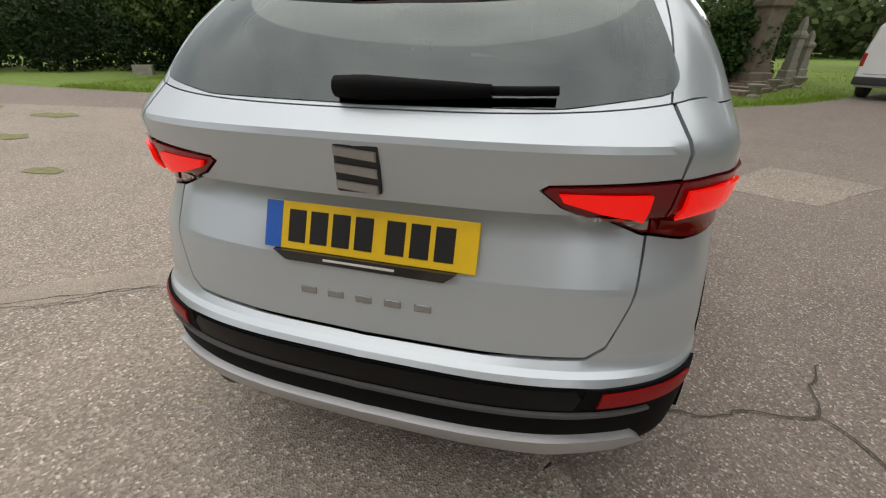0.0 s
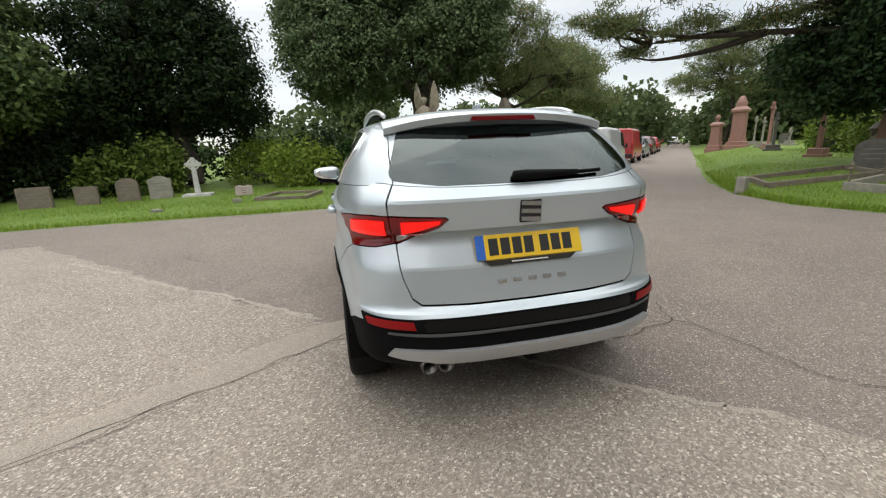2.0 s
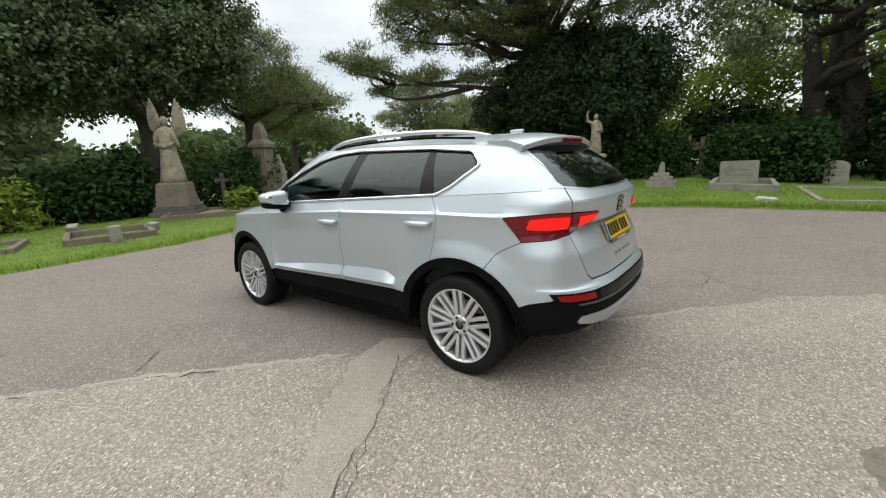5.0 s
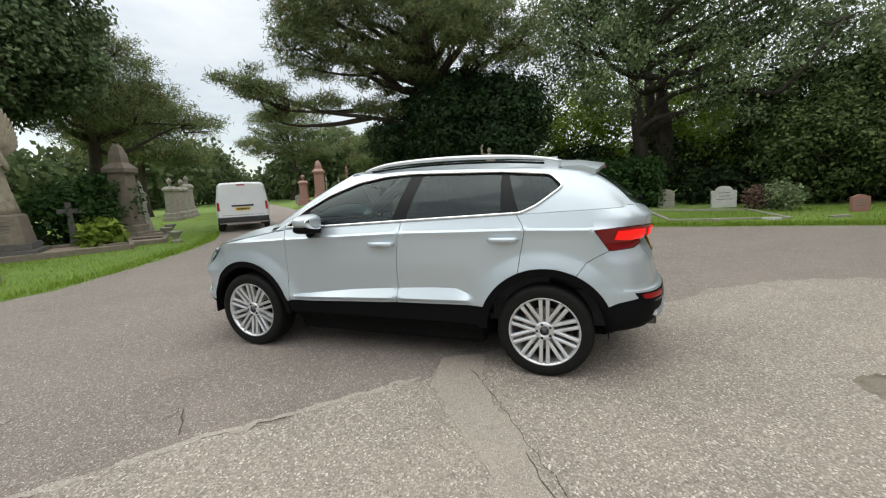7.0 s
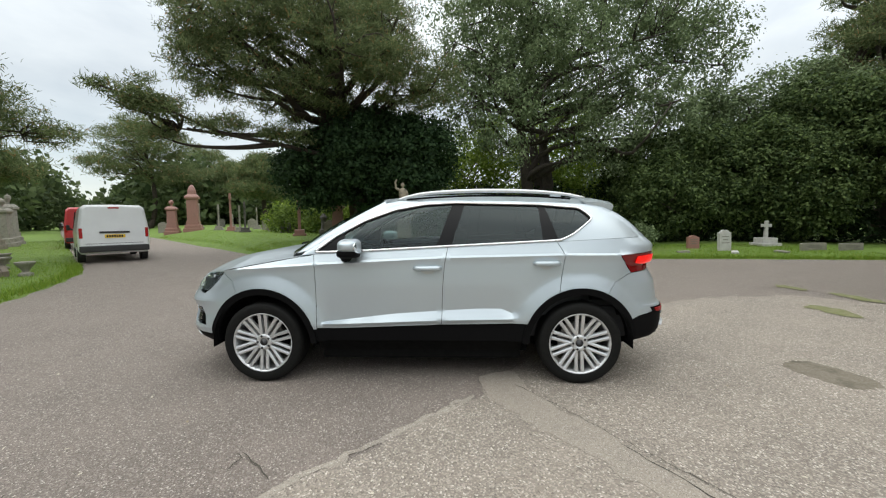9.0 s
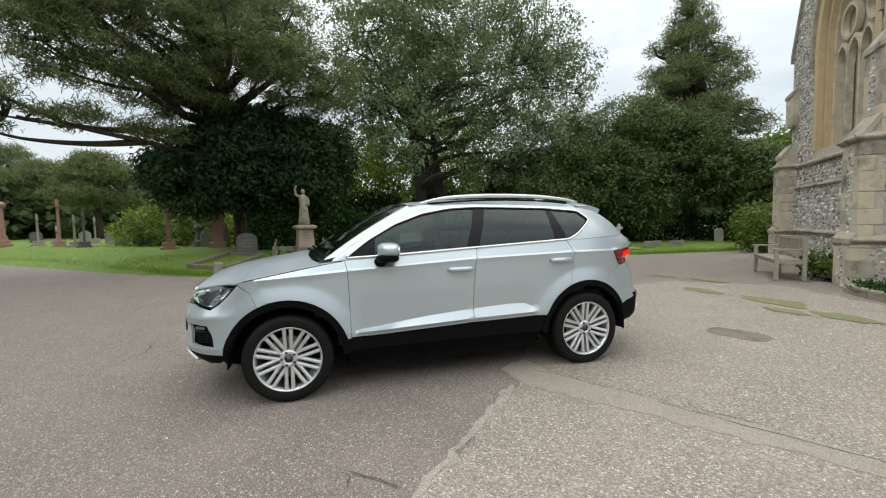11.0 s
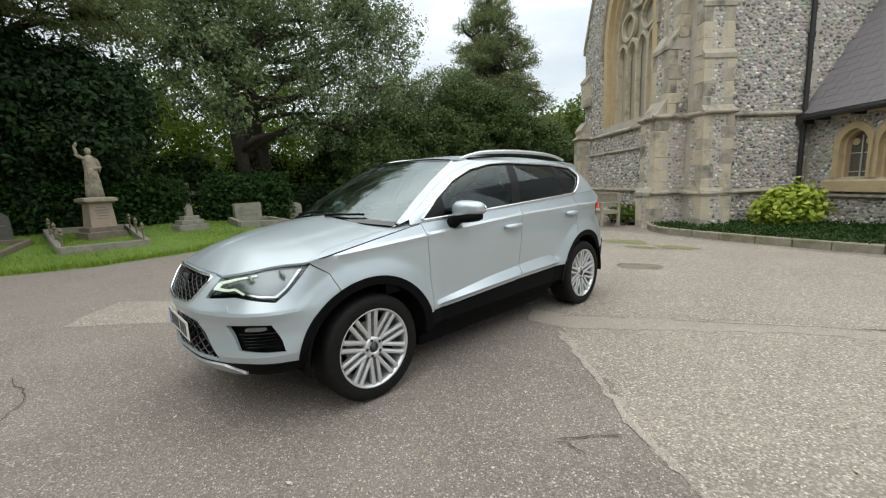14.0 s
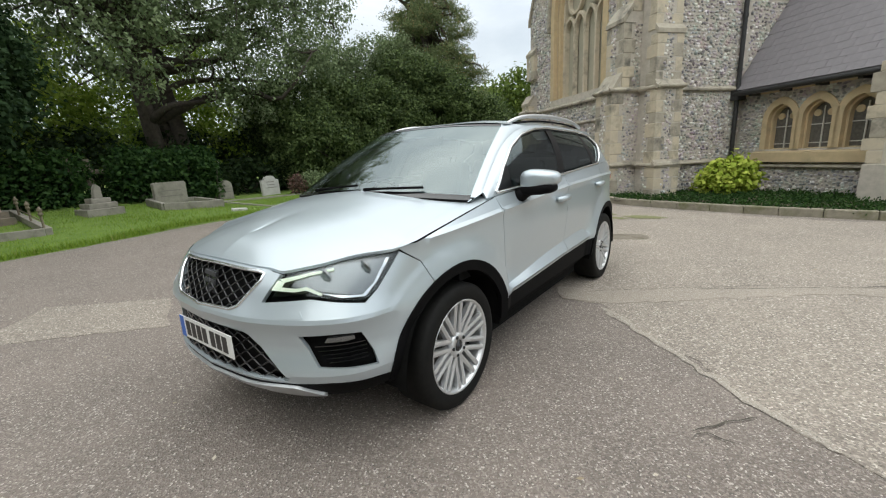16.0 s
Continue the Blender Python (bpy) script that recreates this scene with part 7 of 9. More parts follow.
_ys = np.arange(-1.66, 1.66, 0.022)
_zs = sill_z(_ys)
_zd = _zs + 0.045 + 0.085 * np.interp(_ys, [-0.84, -0.68, -0.5, 0.2, 0.84], [0.1, 0.95, 1.0, 0.72, 0.12])
_td = np.array([t_side(y) for y in _ys])
_in = (_ys > -0.80) & (_ys < 0.82)
FOLDS = [np.stack([_td[_in], (_zs + 0.014)[_in]], 1), np.stack([_td[_in], (_zs + 0.045)[_in]], 1), np.stack([_td[_in], _zd[_in]], 1), np.stack([_td, crease_z(_ys)], 1), np.stack([_td, crease_z(_ys) + 0.016], 1)]

for sign, hand in ((-1, "left"), (1, "right")):
    P = on_side(sign)
    fd = thing("front_door", None)
    fd.parent = car
    skin("door_skin", [ts([(0.842, 0.472), *[(y, float(sill_z(y)) + 0.004) for y in np.linspace(0.7, -0.1, 9)], (-0.19, 0.502)]) + ts(B_LINE[1:]) + belt_run(t_side(-0.245), t_side(0.875))[1:] + ts(F_LINE[::-1][1:-1])], P, M_PAINT, fd, lines=FOLDS)
    rd = thing("rear_door", None)
    rd.parent = car
    skin("door_skin", [ts(B_LINE[::-1]) + ts([(y, float(sill_z(y)) + 0.004) for y in np.linspace(-0.3, -0.85, 7)]) + ts(arch(-1.319, A_R0, A_RD)) + ts(REAR_LINE[1:]) + belt_run(t_side(-1.13), t_side(-0.245))[1:-1]], P, M_PAINT, rd, lines=FOLDS)
    skin("quarter_panel", [ts(REAR_LINE[::-1]) + ts(arch(-1.319, A_RD, A_RS))[1:] + ts([(-1.60, 0.84), (-1.68, 0.885), (-1.75, 0.915), (-1.70, 0.985), (-1.645, 1.06), (-1.80, 1.072), (-1.95, 1.080)]) + [(t_rear(0.655), 1.074), (t_rear(0.66), 1.13), (t_rear(0.655), float(belt_z(t_rear(0.655))))] + belt_run(t_rear(0.655), t_side(-1.13))[1:-1]], P, M_PAINT, car, lines=FOLDS[3:])
    skin("front_wing", [ts(arch(1.319, A_F0, A_FS)) + ts([(1.575, 0.86), (1.655, 0.915), (1.685, 0.94)]) + ts([(y, float(wing_z(y)) - 0.004) for y in np.linspace(1.62, 0.9, 12)]) + ts(F_LINE[1:4][::-1]) + ts([(0.842, 0.475), (0.842, 0.463)])], P, M_PAINT, car, lines=FOLDS[3:])
    # lamps
    lamp = thing("tail_lamp", None, "lit red wrap-round tail lamp")
    lamp.parent = car
    for nm, lp in (("outer_lens", LAMP_OUT), ("inner_lens", LAMP_IN)):
        skin(nm, [lp], P, M_REDLENS, lamp, lift=0.004, gap=0.003)
    skin("light_bar", [[(t_rear(0.60), 1.05), (t_rear(0.60), 1.0), (t_rear(0.50), 1.015), (t_rear(0.43), 1.035), (t_rear(0.42), 1.05)]], P, M_REDLIT, lamp, lift=0.014, thick=0.008, gap=0, res=0.012)
    skin("light_bar", [[(t_rear(0.675), 1.055), (t_side(-1.93), 1.058), (t_side(-1.80), 1.05), (t_side(-1.78), 1.0), (t_side(-1.92), 0.99), (t_rear(0.675), 0.998)]], P, M_REDLIT, lamp, lift=0.014, thick=0.008, gap=0, res=0.012)
    skin("reverse_lens", [[(t_rear(0.636), 0.988), (t_rear(0.636), 0.955), (t_rear(0.62), 0.956), (t_rear(0.50), 0.999)]], P, M_CLEARLENS, lamp, lift=0.011, thick=0.006, gap=0, res=0.012)
    skin("reverse_lens", [[(t_rear(0.668), 0.975), (t_side(-1.95), 0.965), (t_side(-1.9), 0.94), (t_rear(0.664), 0.952)]], P, M_REDLENS, lamp, lift=0.011, thick=0.006, gap=0, res=0.012)
    # black sill and wheel-arch mouldings
    skin("sill_moulding", [ts([(y, 0.36) for y in np.linspace(0.86, -0.87, 12)] + [(-0.885, 0.505)] + [(y, float(sill_z(y)) + 0.002) for y in np.linspace(-0.8, 0.8, 12)] + [(0.872, 0.46)])], P, M_BLACKTRIM, car, lift=-0.008, gap=0, res=0.02)
    for wy, a0, a1 in ((-1.319, 1, 179), (1.319, 1, 179)):
        ring = arch(wy, a0, a1, ARCH + 0.002, 40) + arch(wy, a1, a0, ARCH - 0.052, 40)
        skin("arch_moulding", [ts(ring)], P, M_BLACKTRIM, car, lift=0.007, gap=0, thick=0.03)
    # headlamp
    HL = [(t_front(0.425), 0.768), (t_front(0.62), 0.784), (t_front(0.70), 0.768), (t_side(1.862), 0.750), (t_side(1.80), 0.792), (t_side(1.735), 0.857), (t_side(1.672), 0.930), (t_side(1.80), 0.922), (t_front(0.70), 0.904), (t_front(0.58), 0.888), (t_front(0.485), 0.868)]
    hl = thing("headlamp", None, "clear headlamp with lit running-light strip")
    hl.parent = car
    skin("lamp_housing", [HL], lambda t, z, P=P: P(t, z) * np.array((0.985, 0.985, 1)), M_GLOSSBLACK, hl, thick=0.05, gap=0.004)
    skin("reflector", [[(t_front(0.52), 0.815), (t_front(0.60), 0.806), (t_front(0.70), 0.786), (t_side(1.86), 0.765), (t_side(1.76), 0.860), (t_side(1.73), 0.900), (t_front(0.70), 0.888), (t_front(0.56), 0.866)]], lambda t, z, P=P: P(t, z) * np.array((0.988, 0.988, 1)), M_LAMPBOWL, hl, lift=0.003, gap=0)
    for tt, zz in ((t_front(0.66), 0.848), (t_side(1.84), 0.866)):
        c = P(np.array([tt]), np.array([zz]))[0]
        b = bmesh.new()
        lathe(b, [(0.032, 0), (0.036, 0.008), (0.028, 0.012), (0.012, 0.02)], 18, Matrix.Translation(c * np.array((0.975, 0.985, 1))) @ pose(0, 0, 0, -90, 0, 0))
        part("projector", b, M_LAMPBOWL, hl, smooth=True)
    skin("running_light", [[(t_front(0.47), 0.850), (t_front(0.60), 0.874), (t_front(0.70), 0.889), (t_front(0.70), 0.881), (t_front(0.60), 0.864), (t_front(0.50), 0.840)]], P, M_DRL, hl, lift=-0.006, gap=0, thick=0.004)
    skin("running_light", [[(t_front(0.465), 0.846), (t_front(0.50), 0.842), (t_front(0.49), 0.822), (t_front(0.56), 0.818), (t_front(0.60), 0.824), (t_front(0.66), 0.797), (t_front(0.655), 0.788), (t_front(0.60), 0.811), (t_front(0.55), 0.804), (t_front(0.445), 0.808)]], P, M_DRL, hl, lift=-0.006, gap=0, thick=0.004)
    skin("running_light", [[(t_front(0.66), 0.797), (t_front(0.72), 0.775), (t_side(1.855), 0.768), (t_side(1.80), 0.812), (t_side(1.72), 0.905), (t_side(1.735), 0.905), (t_side(1.81), 0.815), (t_side(1.865), 0.776), (t_front(0.72), 0.785)]], P, M_CHROME, hl, lift=-0.006, gap=0, thick=0.004)
    skin("lens", [HL], P, M_LENS, hl, gap=0.003, thick=0.0, lift=0.002)
    # fog lamp in its recess
    FOG = [(t_front(0.571), 0.624), (t_front(0.70), 0.628), (t_side(1.889), 0.622), (t_side(1.85), 0.53), (t_side(1.838), 0.470), (t_front(0.634), 0.492)]
    fog = thing("fog_lamp", None, "fog lamp in a black ribbed recess")
    fog.parent = car
    skin("recess", [FOG], lambda t, z, P=P: P(t, z) * np.array((0.97, 0.98, 1)), M_BLACKTRIM, fog, gap=0.0, thick=0.0)
    for i in range(5):
        z = 0.503 + i * 0.016
        skin("fin", [[(t_front(0.665 - 0.012 * i), z), (t_side(1.87), z + 0.004), (t_side(1.87), z + 0.009), (t_front(0.665 - 0.012 * i), z + 0.005)]], P, M_GLOSSBLACK, fog, lift=-0.012, gap=0, thick=0.01)
    skin("lamp", [[(t_front(0.655), 0.590), (t_front(0.72), 0.590), (t_side(1.91), 0.596), (t_side(1.912), 0.612), (t_front(0.72), 0.613), (t_front(0.665), 0.610)]], P, M_LAMPBOWL, fog, lift=-0.006, gap=0, thick=0.02)
    skin("washer_cover", [[(t_front(0.50), 0.732), (t_front(0.585), 0.735), (t_front(0.60), 0.705), (t_front(0.515), 0.702)]], P, M_PAINT, car, lift=0.0025, gap=0.001, thick=0.004)

# tailgate, bumpers and cladding run right across the car
def both(half):
    """A loop over both sides from one half, given from the middle outwards and back to it."""
    return [(t, z) for t, z in half] + [(-t, z) for t, z in half[::-1] if t > 1e-6]


GATE_T = np.arange(-0.66, 0.661, 0.022)
BUMPER_T = np.arange(-t_side(-1.84), t_side(-1.84), 0.022)
gate = thing("tailgate", None)
gate.parent = car
skin("gate_skin", [both([(0.0, 0.668), (t_rear(0.3), 0.670), (t_rear(0.52), 0.677), (t_rear(0.562), 0.708), (t_rear(0.60), 0.80), (t_rear(0.638), 0.943), *[(t, z) for t, z in LAMP_IN[2:]], (t_rear(0.655), 1.077), (t_rear(0.655), 1.13), (t_rear(0.648), float(belt_z(t_rear(0.648)))), *belt_run(t_rear(0.62), 0.0, 16)])], on_tail, M_PAINT, gate, res=0.025, lines=[np.stack([GATE_T, np.full_like(GATE_T, z)], 1) for z in (0.828, 0.842, 0.985, 1.0, 1.128, 1.142)])
RB = [(0.0, 0.662), (t_rear(0.3), 0.664), (t_rear(0.52), 0.671), (t_rear(0.56), 0.702), (t_rear(0.60), 0.80), (t_rear(0.642), 0.945), (t_side(-1.94), 0.925), (t_side(-1.75), 0.915), (t_side(-1.68), 0.885), (t_side(-1.60), 0.84)] + ts(arch(-1.319, A_RS, A_RB)) + [(t_side(-1.80), 0.560), (t_side(-1.93), 0.592), (t_rear(0.66), 0.614), (t_rear(0.5), 0.623), (t_rear(0.2), 0.626), (0.0, 0.626)]
skin("rear_bumper", [both(RB)], on_tail, M_PAINT, car, res=0.025, lines=[np.stack([BUMPER_T, np.full_like(BUMPER_T, z)], 1) for z in (0.640, 0.650)])
RC = [(0.0, 0.624), (t_rear(0.2), 0.624), (t_rear(0.5), 0.621), (t_rear(0.66), 0.612), (t_side(-1.93), 0.590), (t_side(-1.80), 0.558)] + ts(arch(-1.319, A_RB, 178, ARCH, 10)) + [(t_side(-1.80), 0.345), (t_side(-1.93), 0.35), (t_rear(0.6), 0.35), (t_rear(0.3), 0.345), (0.0, 0.345)]
skin("rear_cladding", [both(RC)], on_tail, M_BLACKTRIM, car, gap=0.0, lift=0.002, res=0.025, thick=0.03)
skin("rear_skid_plate", [both([(0.0, 0.474), (t_rear(0.45), 0.476), (t_rear(0.57), 0.482), (t_rear(0.64), 0.482), (t_rear(0.665), 0.452), (t_rear(0.60), 0.436), (t_rear(0.45), 0.418), (t_rear(0.25), 0.412), (0.0, 0.412)])], on_tail, M_SKID, car, lift=0.022, gap=0, thick=0.03, res=0.02)
skin("bumper_step", [both([(0.0, 0.564), (t_rear(0.5), 0.564), (t_rear(0.53), 0.569), (t_rear(0.5), 0.617), (0.0, 0.619)])], on_tail, M_PILLAR, car, lift=0.005, gap=0, thick=0.008, res=0.02)
# the ridge's grey is painted sky light on an upward shelf of black cladding
skin("cladding_ridge", [both([(0.0, 0.545), (t_rear(0.5), 0.545), (t_rear(0.66), 0.553), (t_rear(0.66), 0.560), (t_rear(0.5), 0.556), (0.0, 0.556)])], on_tail, mat("sky_lit_black_plastic", (0.085, 0.087, 0.09), (0.07, 0.072, 0.075), 300, 0.5), car, lift=0.012, gap=0, thick=0.014, res=0.02)
for s in (-1, 1):
    skin("reflector_surround", [[(t_rear(0.50), 0.567), (t_rear(0.66), 0.573), (t_side(-1.93), 0.575), (t_side(-1.90), 0.628), (t_rear(0.72), 0.628), (t_rear(0.525), 0.622)]], on_side(s), M_BLACKTRIM, car, lift=0.006, gap=0, thick=0.014, res=0.015)
    skin("rear_reflector", [[(t_rear(0.545), 0.576), (t_rear(0.66), 0.581), (t_rear(0.735), 0.586), (t_side(-1.945), 0.592), (t_side(-1.935), 0.616), (t_rear(0.735), 0.618), (t_rear(0.66), 0.617), (t_rear(0.555), 0.612)]], on_side(s), M_REFLECTOR, car, lift=0.011, gap=0, thick=0.014, res=0.012)


def nose(half):
    """As both(), for the front: arc lengths are turned to run from the nose's middle."""
    h = [(0.0 if t == 0.0 else LEN - t, z) for t, z in half]
    return h + [(-t, z) for t, z in h[::-1] if t > 1e-6]


GRILLE = nose([(0.0, 0.712), (t_front(0.24), 0.720), (t_front(0.285), 0.735), (t_front(0.385), 0.842), (t_front(0.390), 0.866), (t_front(0.36), 0.874), (0.0, 0.884)])
LOWER = nose([(0.0, 0.420), (t_front(0.50), 0.424), (t_front(0.515), 0.436), (t_front(0.33), 0.612), (t_front(0.30), 0.622), (0.0, 0.628)])
FB = [(0.0, 0.405), (t_front(0.35), 0.406), (t_front(0.53), 0.409), (t_front(0.66), 0.414), (t_side(1.90), 0.406)] + ts(arch(1.319, A_FB, A_FS)) + [(t_side(1.575), 0.86), (t_side(1.655), 0.912), (t_side(1.675), 0.924), (t_side(1.739), 0.853), (t_side(1.803), 0.788), (t_side(1.862), 0.745), (t_front(0.70), 0.763), (t_front(0.62), 0.779), (t_front(0.415), 0.762), (t_front(0.478), 0.870), (t_front(0.44), 0.876), (t_front(0.41), 0.885), (t_front(0.2), 0.893), (0.0, 0.896)]
fog_loops = []
for s in (-1, 1):
    fog_loops.append([(s * (LEN - t), z) for t, z in FOG])
NOSE_T = np.arange(-(LEN - t_side(1.74)), LEN - t_side(1.74), 0.022)
skin("front_bumper", [nose(FB), GRILLE, LOWER, *fog_loops], on_nose, M_PAINT, car, res=0.022, thick=0.02, lines=[np.stack([NOSE_T, np.full_like(NOSE_T, z)], 1) for z in (0.452, 0.475, 0.682, 0.70)])
FC = [(0.0, 0.403), (t_front(0.35), 0.404), (t_front(0.53), 0.407), (t_front(0.66), 0.412), (t_side(1.90), 0.404)] + ts(arch(1.319, A_FB, 2, ARCH, 8)) + [(t_side(1.85), 0.325), (t_front(0.7), 0.31), (t_front(0.3), 0.30), (0.0, 0.30)]
skin("front_cladding", [nose(FC)], on_nose, M_BLACKTRIM, car, gap=0, lift=0.002, res=0.025, thick=0.03)
skin("front_skid_plate", [nose([(0.0, 0.388), (t_front(0.3), 0.390), (t_front(0.46), 0.402), (t_front(0.54), 0.402), (t_front(0.64), 0.352), (t_front(0.62), 0.338), (t_front(0.50), 0.335), (t_front(0.38), 0.365), (0.0, 0.370)])], on_nose, M_SKID, car, lift=0.016, gap=0, thick=0.03, res=0.02)


def mesh_grille(name, loop, parent, depth, nx, nz):
    """Black honeycomb of wavy bars behind an opening."""
    lp = np.array(loop)
    skin("backing", [loop], lambda s, z: on_nose(s, z) - np.array((0, depth + 0.03, 0)), M_SHELL, parent, gap=0, thick=0)
    lo, hi = lp.min(0), lp.max(0)
    for j in range(nz):
        z = lo[1] + (hi[1] - lo[1]) * (j + 0.5) / nz
        xs = np.linspace(lo[0], hi[0], 90)
        ok = inside(np.stack([xs, np.full_like(xs, z)], 1), lp)
        xs = xs[ok]
        if len(xs) < 4:
            continue
        w = (hi[1] - lo[1]) / nz * 0.42
        zz = z + w * np.sin((xs - lo[0]) / (hi[0] - lo[0]) * nx * 2 * np.pi + (j % 2) * np.pi)
        p = on_nose(xs, zz) - np.array((0, depth, 0))
        b = bmesh.new()
        tube(b, p, 0.0045, 5)
        part("grille_bar", b, M_GLOSSBLACK, parent, smooth=True)


grille = thing("front_grille", None, "black mesh grille with a chrome frame")
grille.parent = car
mesh_grille("bars", GRILLE, grille, 0.016, 10, 8)
gl = np.array(dense(GRILLE, 0.02))
p = on_nose(gl[:, 0], gl[:, 1])
b = bmesh.new()
pp = [Vector(q) for q in p]
tube(b, pp + pp[:1], 0.0085, 8, cap=False)
part("chrome_frame", b, M_CHROME, grille, smooth=True)
lower = thing("lower_grille", None, "wide black lower mesh grille")
lower.parent = car
mesh_grille("bars", LOWER, lower, 0.018, 12, 8)

# emblem: a plain chrome block with slanting grooves
def emblem(m, size, parent, metal):
    em = thing("emblem", m, "plain chrome emblem")
    em.parent = parent
    b = bmesh.new()
    box(b, -size / 2, size / 2, -0.004, 0.006, -size / 2, size / 2, 0.006)
    part("plate", b, M_BADGE, em)
    for k, (z0, z1) in enumerate(((0.25, 0.43), (-0.09, 0.09), (-0.43, -0.25))):
        b = bmesh.new()
        prism(b, [(-0.46 * size, z0 * size + 0.03 * size), (0.46 * size, z0 * size - 0.05 * size), (0.46 * size, z1 * size - 0.03 * size), (-0.46 * size, z1 * size + 0.03 * size)], -0.012, -0.003, bevel=0.002)
        part("bar", b, metal, em)
    return em


emblem(pose(0, -2.062, 1.068, 2, 0, 0), 0.105, gate, M_SATIN)
emblem(pose(0, 2.118, 0.80, -14, 0, 180), 0.11, grille, mat("dark_emblem", (0.10, 0.10, 0.11), rough=0.4, metal=0.5))


def number_plate(m, w, h, material, parent, name):
    """A plate whose characters are plain bars."""
    pl_ = thing(name, m, "yellow number plate with blue band" if material is M_YELLOW else "white number plate with blue band")
    pl_.parent = parent
    b = bmesh.new()
    box(b, -w / 2, w / 2, -0.003, 0.003, -h / 2, h / 2, 0.002)
    part("plate", b, material, pl_)
    b = bmesh.new()
    box(b, -w / 2 + 0.001, -w / 2 + 0.045, -0.0045, -0.002, -h / 2 + 0.001, h / 2 - 0.001)
    part("blue_band", b, M_BLUE, pl_)
    x = -w / 2 + 0.065
    for i in range(7):
        b = bmesh.new()
        box(b, x, x + 0.045, -0.0045, -0.002, -0.039, 0.039)
        part("character_bar", b, M_INK, pl_)
        x += 0.058 + (0.02 if i == 3 else 0)
    return pl_


number_plate(pose(0, -2.050, 0.910, -22, 0, 0), 0.53, 0.115, M_YELLOW, gate, "rear_plate")
b = bmesh.new()
prism(b, [(-0.235, 0.857), (0.225, 0.857), (0.195, 0.832), (-0.205, 0.832)], -2.084, -2.04)
part("plate_surround", b, M_GLOSSBLACK, gate)
b = bmesh.new()
box(b, -0.10, 0.08, -2.0865, -2.083, 0.843, 0.848)
part("dealer_bar", b, M_WHITEPLATE, gate)
number_plate(pose(0, 2.190, 0.548, 0, 0, 180), 0.52, 0.111, M_WHITEPLATE, car, "front_plate")
# raised model letters, as plain chrome bars
for i in range(5):
    x = -0.148 + i * 0.074
    q = on_tail(np.array([t_rear(x) * (1 if x >= 0 else -1)]), np.array([0.758]))[0]
    b = bmesh.new()
    box(b, x - 0.021, x + 0.021, q[1] - 0.004, q[1] + 0.004, 0.749, 0.767, 0.002)
    part("letter_bar", b, M_SATIN, gate)

# ---- greenhouse ----
TOPK = [(0.0, (0, -1.66, 1.470)), (t_rear(0.3), (0.30, -1.655, 1.467)), (t_rear(0.5), (0.47, -1.64, 1.460)), (t_rear(0.65), (0.572, -1.60, 1.455)), (t_side(-1.94), (0.60, -1.55, 1.458)), (t_side(-1.835), (0.615, -1.48, 1.464)), (t_side(-1.66), (0.628, -1.38, 1.478)), (t_side(-1.45), (0.637, -1.25, 1.490)), (t_side(-1.2), (0.643, -1.06, 1.500)), (t_side(-0.8), (0.648, -0.74, 1.512)), (t_side(-0.24), (0.648, -0.28, 1.522)), (t_side(0.3), (0.646, 0.0, 1.512)), (t_side(0.6), (0.652, 0.22, 1.470)), (t_side(0.8), (0.688, 0.48, 1.380)), (t_side(0.92), (0.748, 0.74, 1.238)), (t_side(0.97), (0.802, 0.95, 1.106))]
T_END = TOPK[-1][0]
_tk = np.array([k for k, _ in TOPK])
_tp = smooth_line([(k, *p) for k, p in TOPK], 0.02)


def top_line(t):
    return np.stack([np.interp(t, _tp[:, 0], _tp[:, i]) for i in (1, 2, 3)], -1)


def cabin(t, v):
    t, v = np.asarray(t, float), np.asarray(v, float)
    lo, hi = bodywork(t, belt_z(t)), top_line(t)
    nx, ny = np.interp(t, ARC, NRM[:, 0]), np.interp(t, ARC, NRM[:, 1])
    bulge = 0.022 * np.sin(np.pi * np.clip(v, 0, 1)) * np.linalg.norm(hi - lo, axis=-1) / 0.4
    return lo + (hi - lo) * v[..., None] + bulge[..., None] * np.stack([nx, ny, np.zeros_like(nx) + 0.3], -1)


_gt, _gv = np.meshgrid(np.linspace(0, T_END, 500), np.linspace(0, 1, 60))
_gp = cabin(_gt.ravel(), _gv.ravel())


def uv_of(pts, axes, tmin=0.0, tmax=9.0):
    """Where points of a side or rear view lie on the cabin's skin."""
    ok = (_gt.ravel() >= tmin) & (_gt.ravel() <= tmax)
    tt, vv, pp_ = _gt.ravel()[ok], _gv.ravel()[ok], _gp[ok][:, axes]
    out = []
    for q in pts:
        q = np.array(q)
        i = int(np.argmin(((pp_ - q) ** 2).sum(1)))
        t, v = tt[i], vv[i]
        for _ in range(3):
            e = 1e-3
            p0 = cabin(np.array([t]), np.array([v]))[0][axes]
            J = np.stack([(cabin(np.array([t + e]), np.array([v]))[0][axes] - p0) / e, (cabin(np.array([t]), np.array([v + e]))[0][axes] - p0) / e], 1)
            d = np.linalg.lstsq(J, q - p0, rcond=None)[0]
            t, v = t + np.clip(d[0], -0.03, 0.03), v + np.clip(d[1], -0.05, 0.05)
        out.append((float(np.clip(t, 0.0, T_END)), float(np.clip(v, 0.004, 0.996))))
    return out


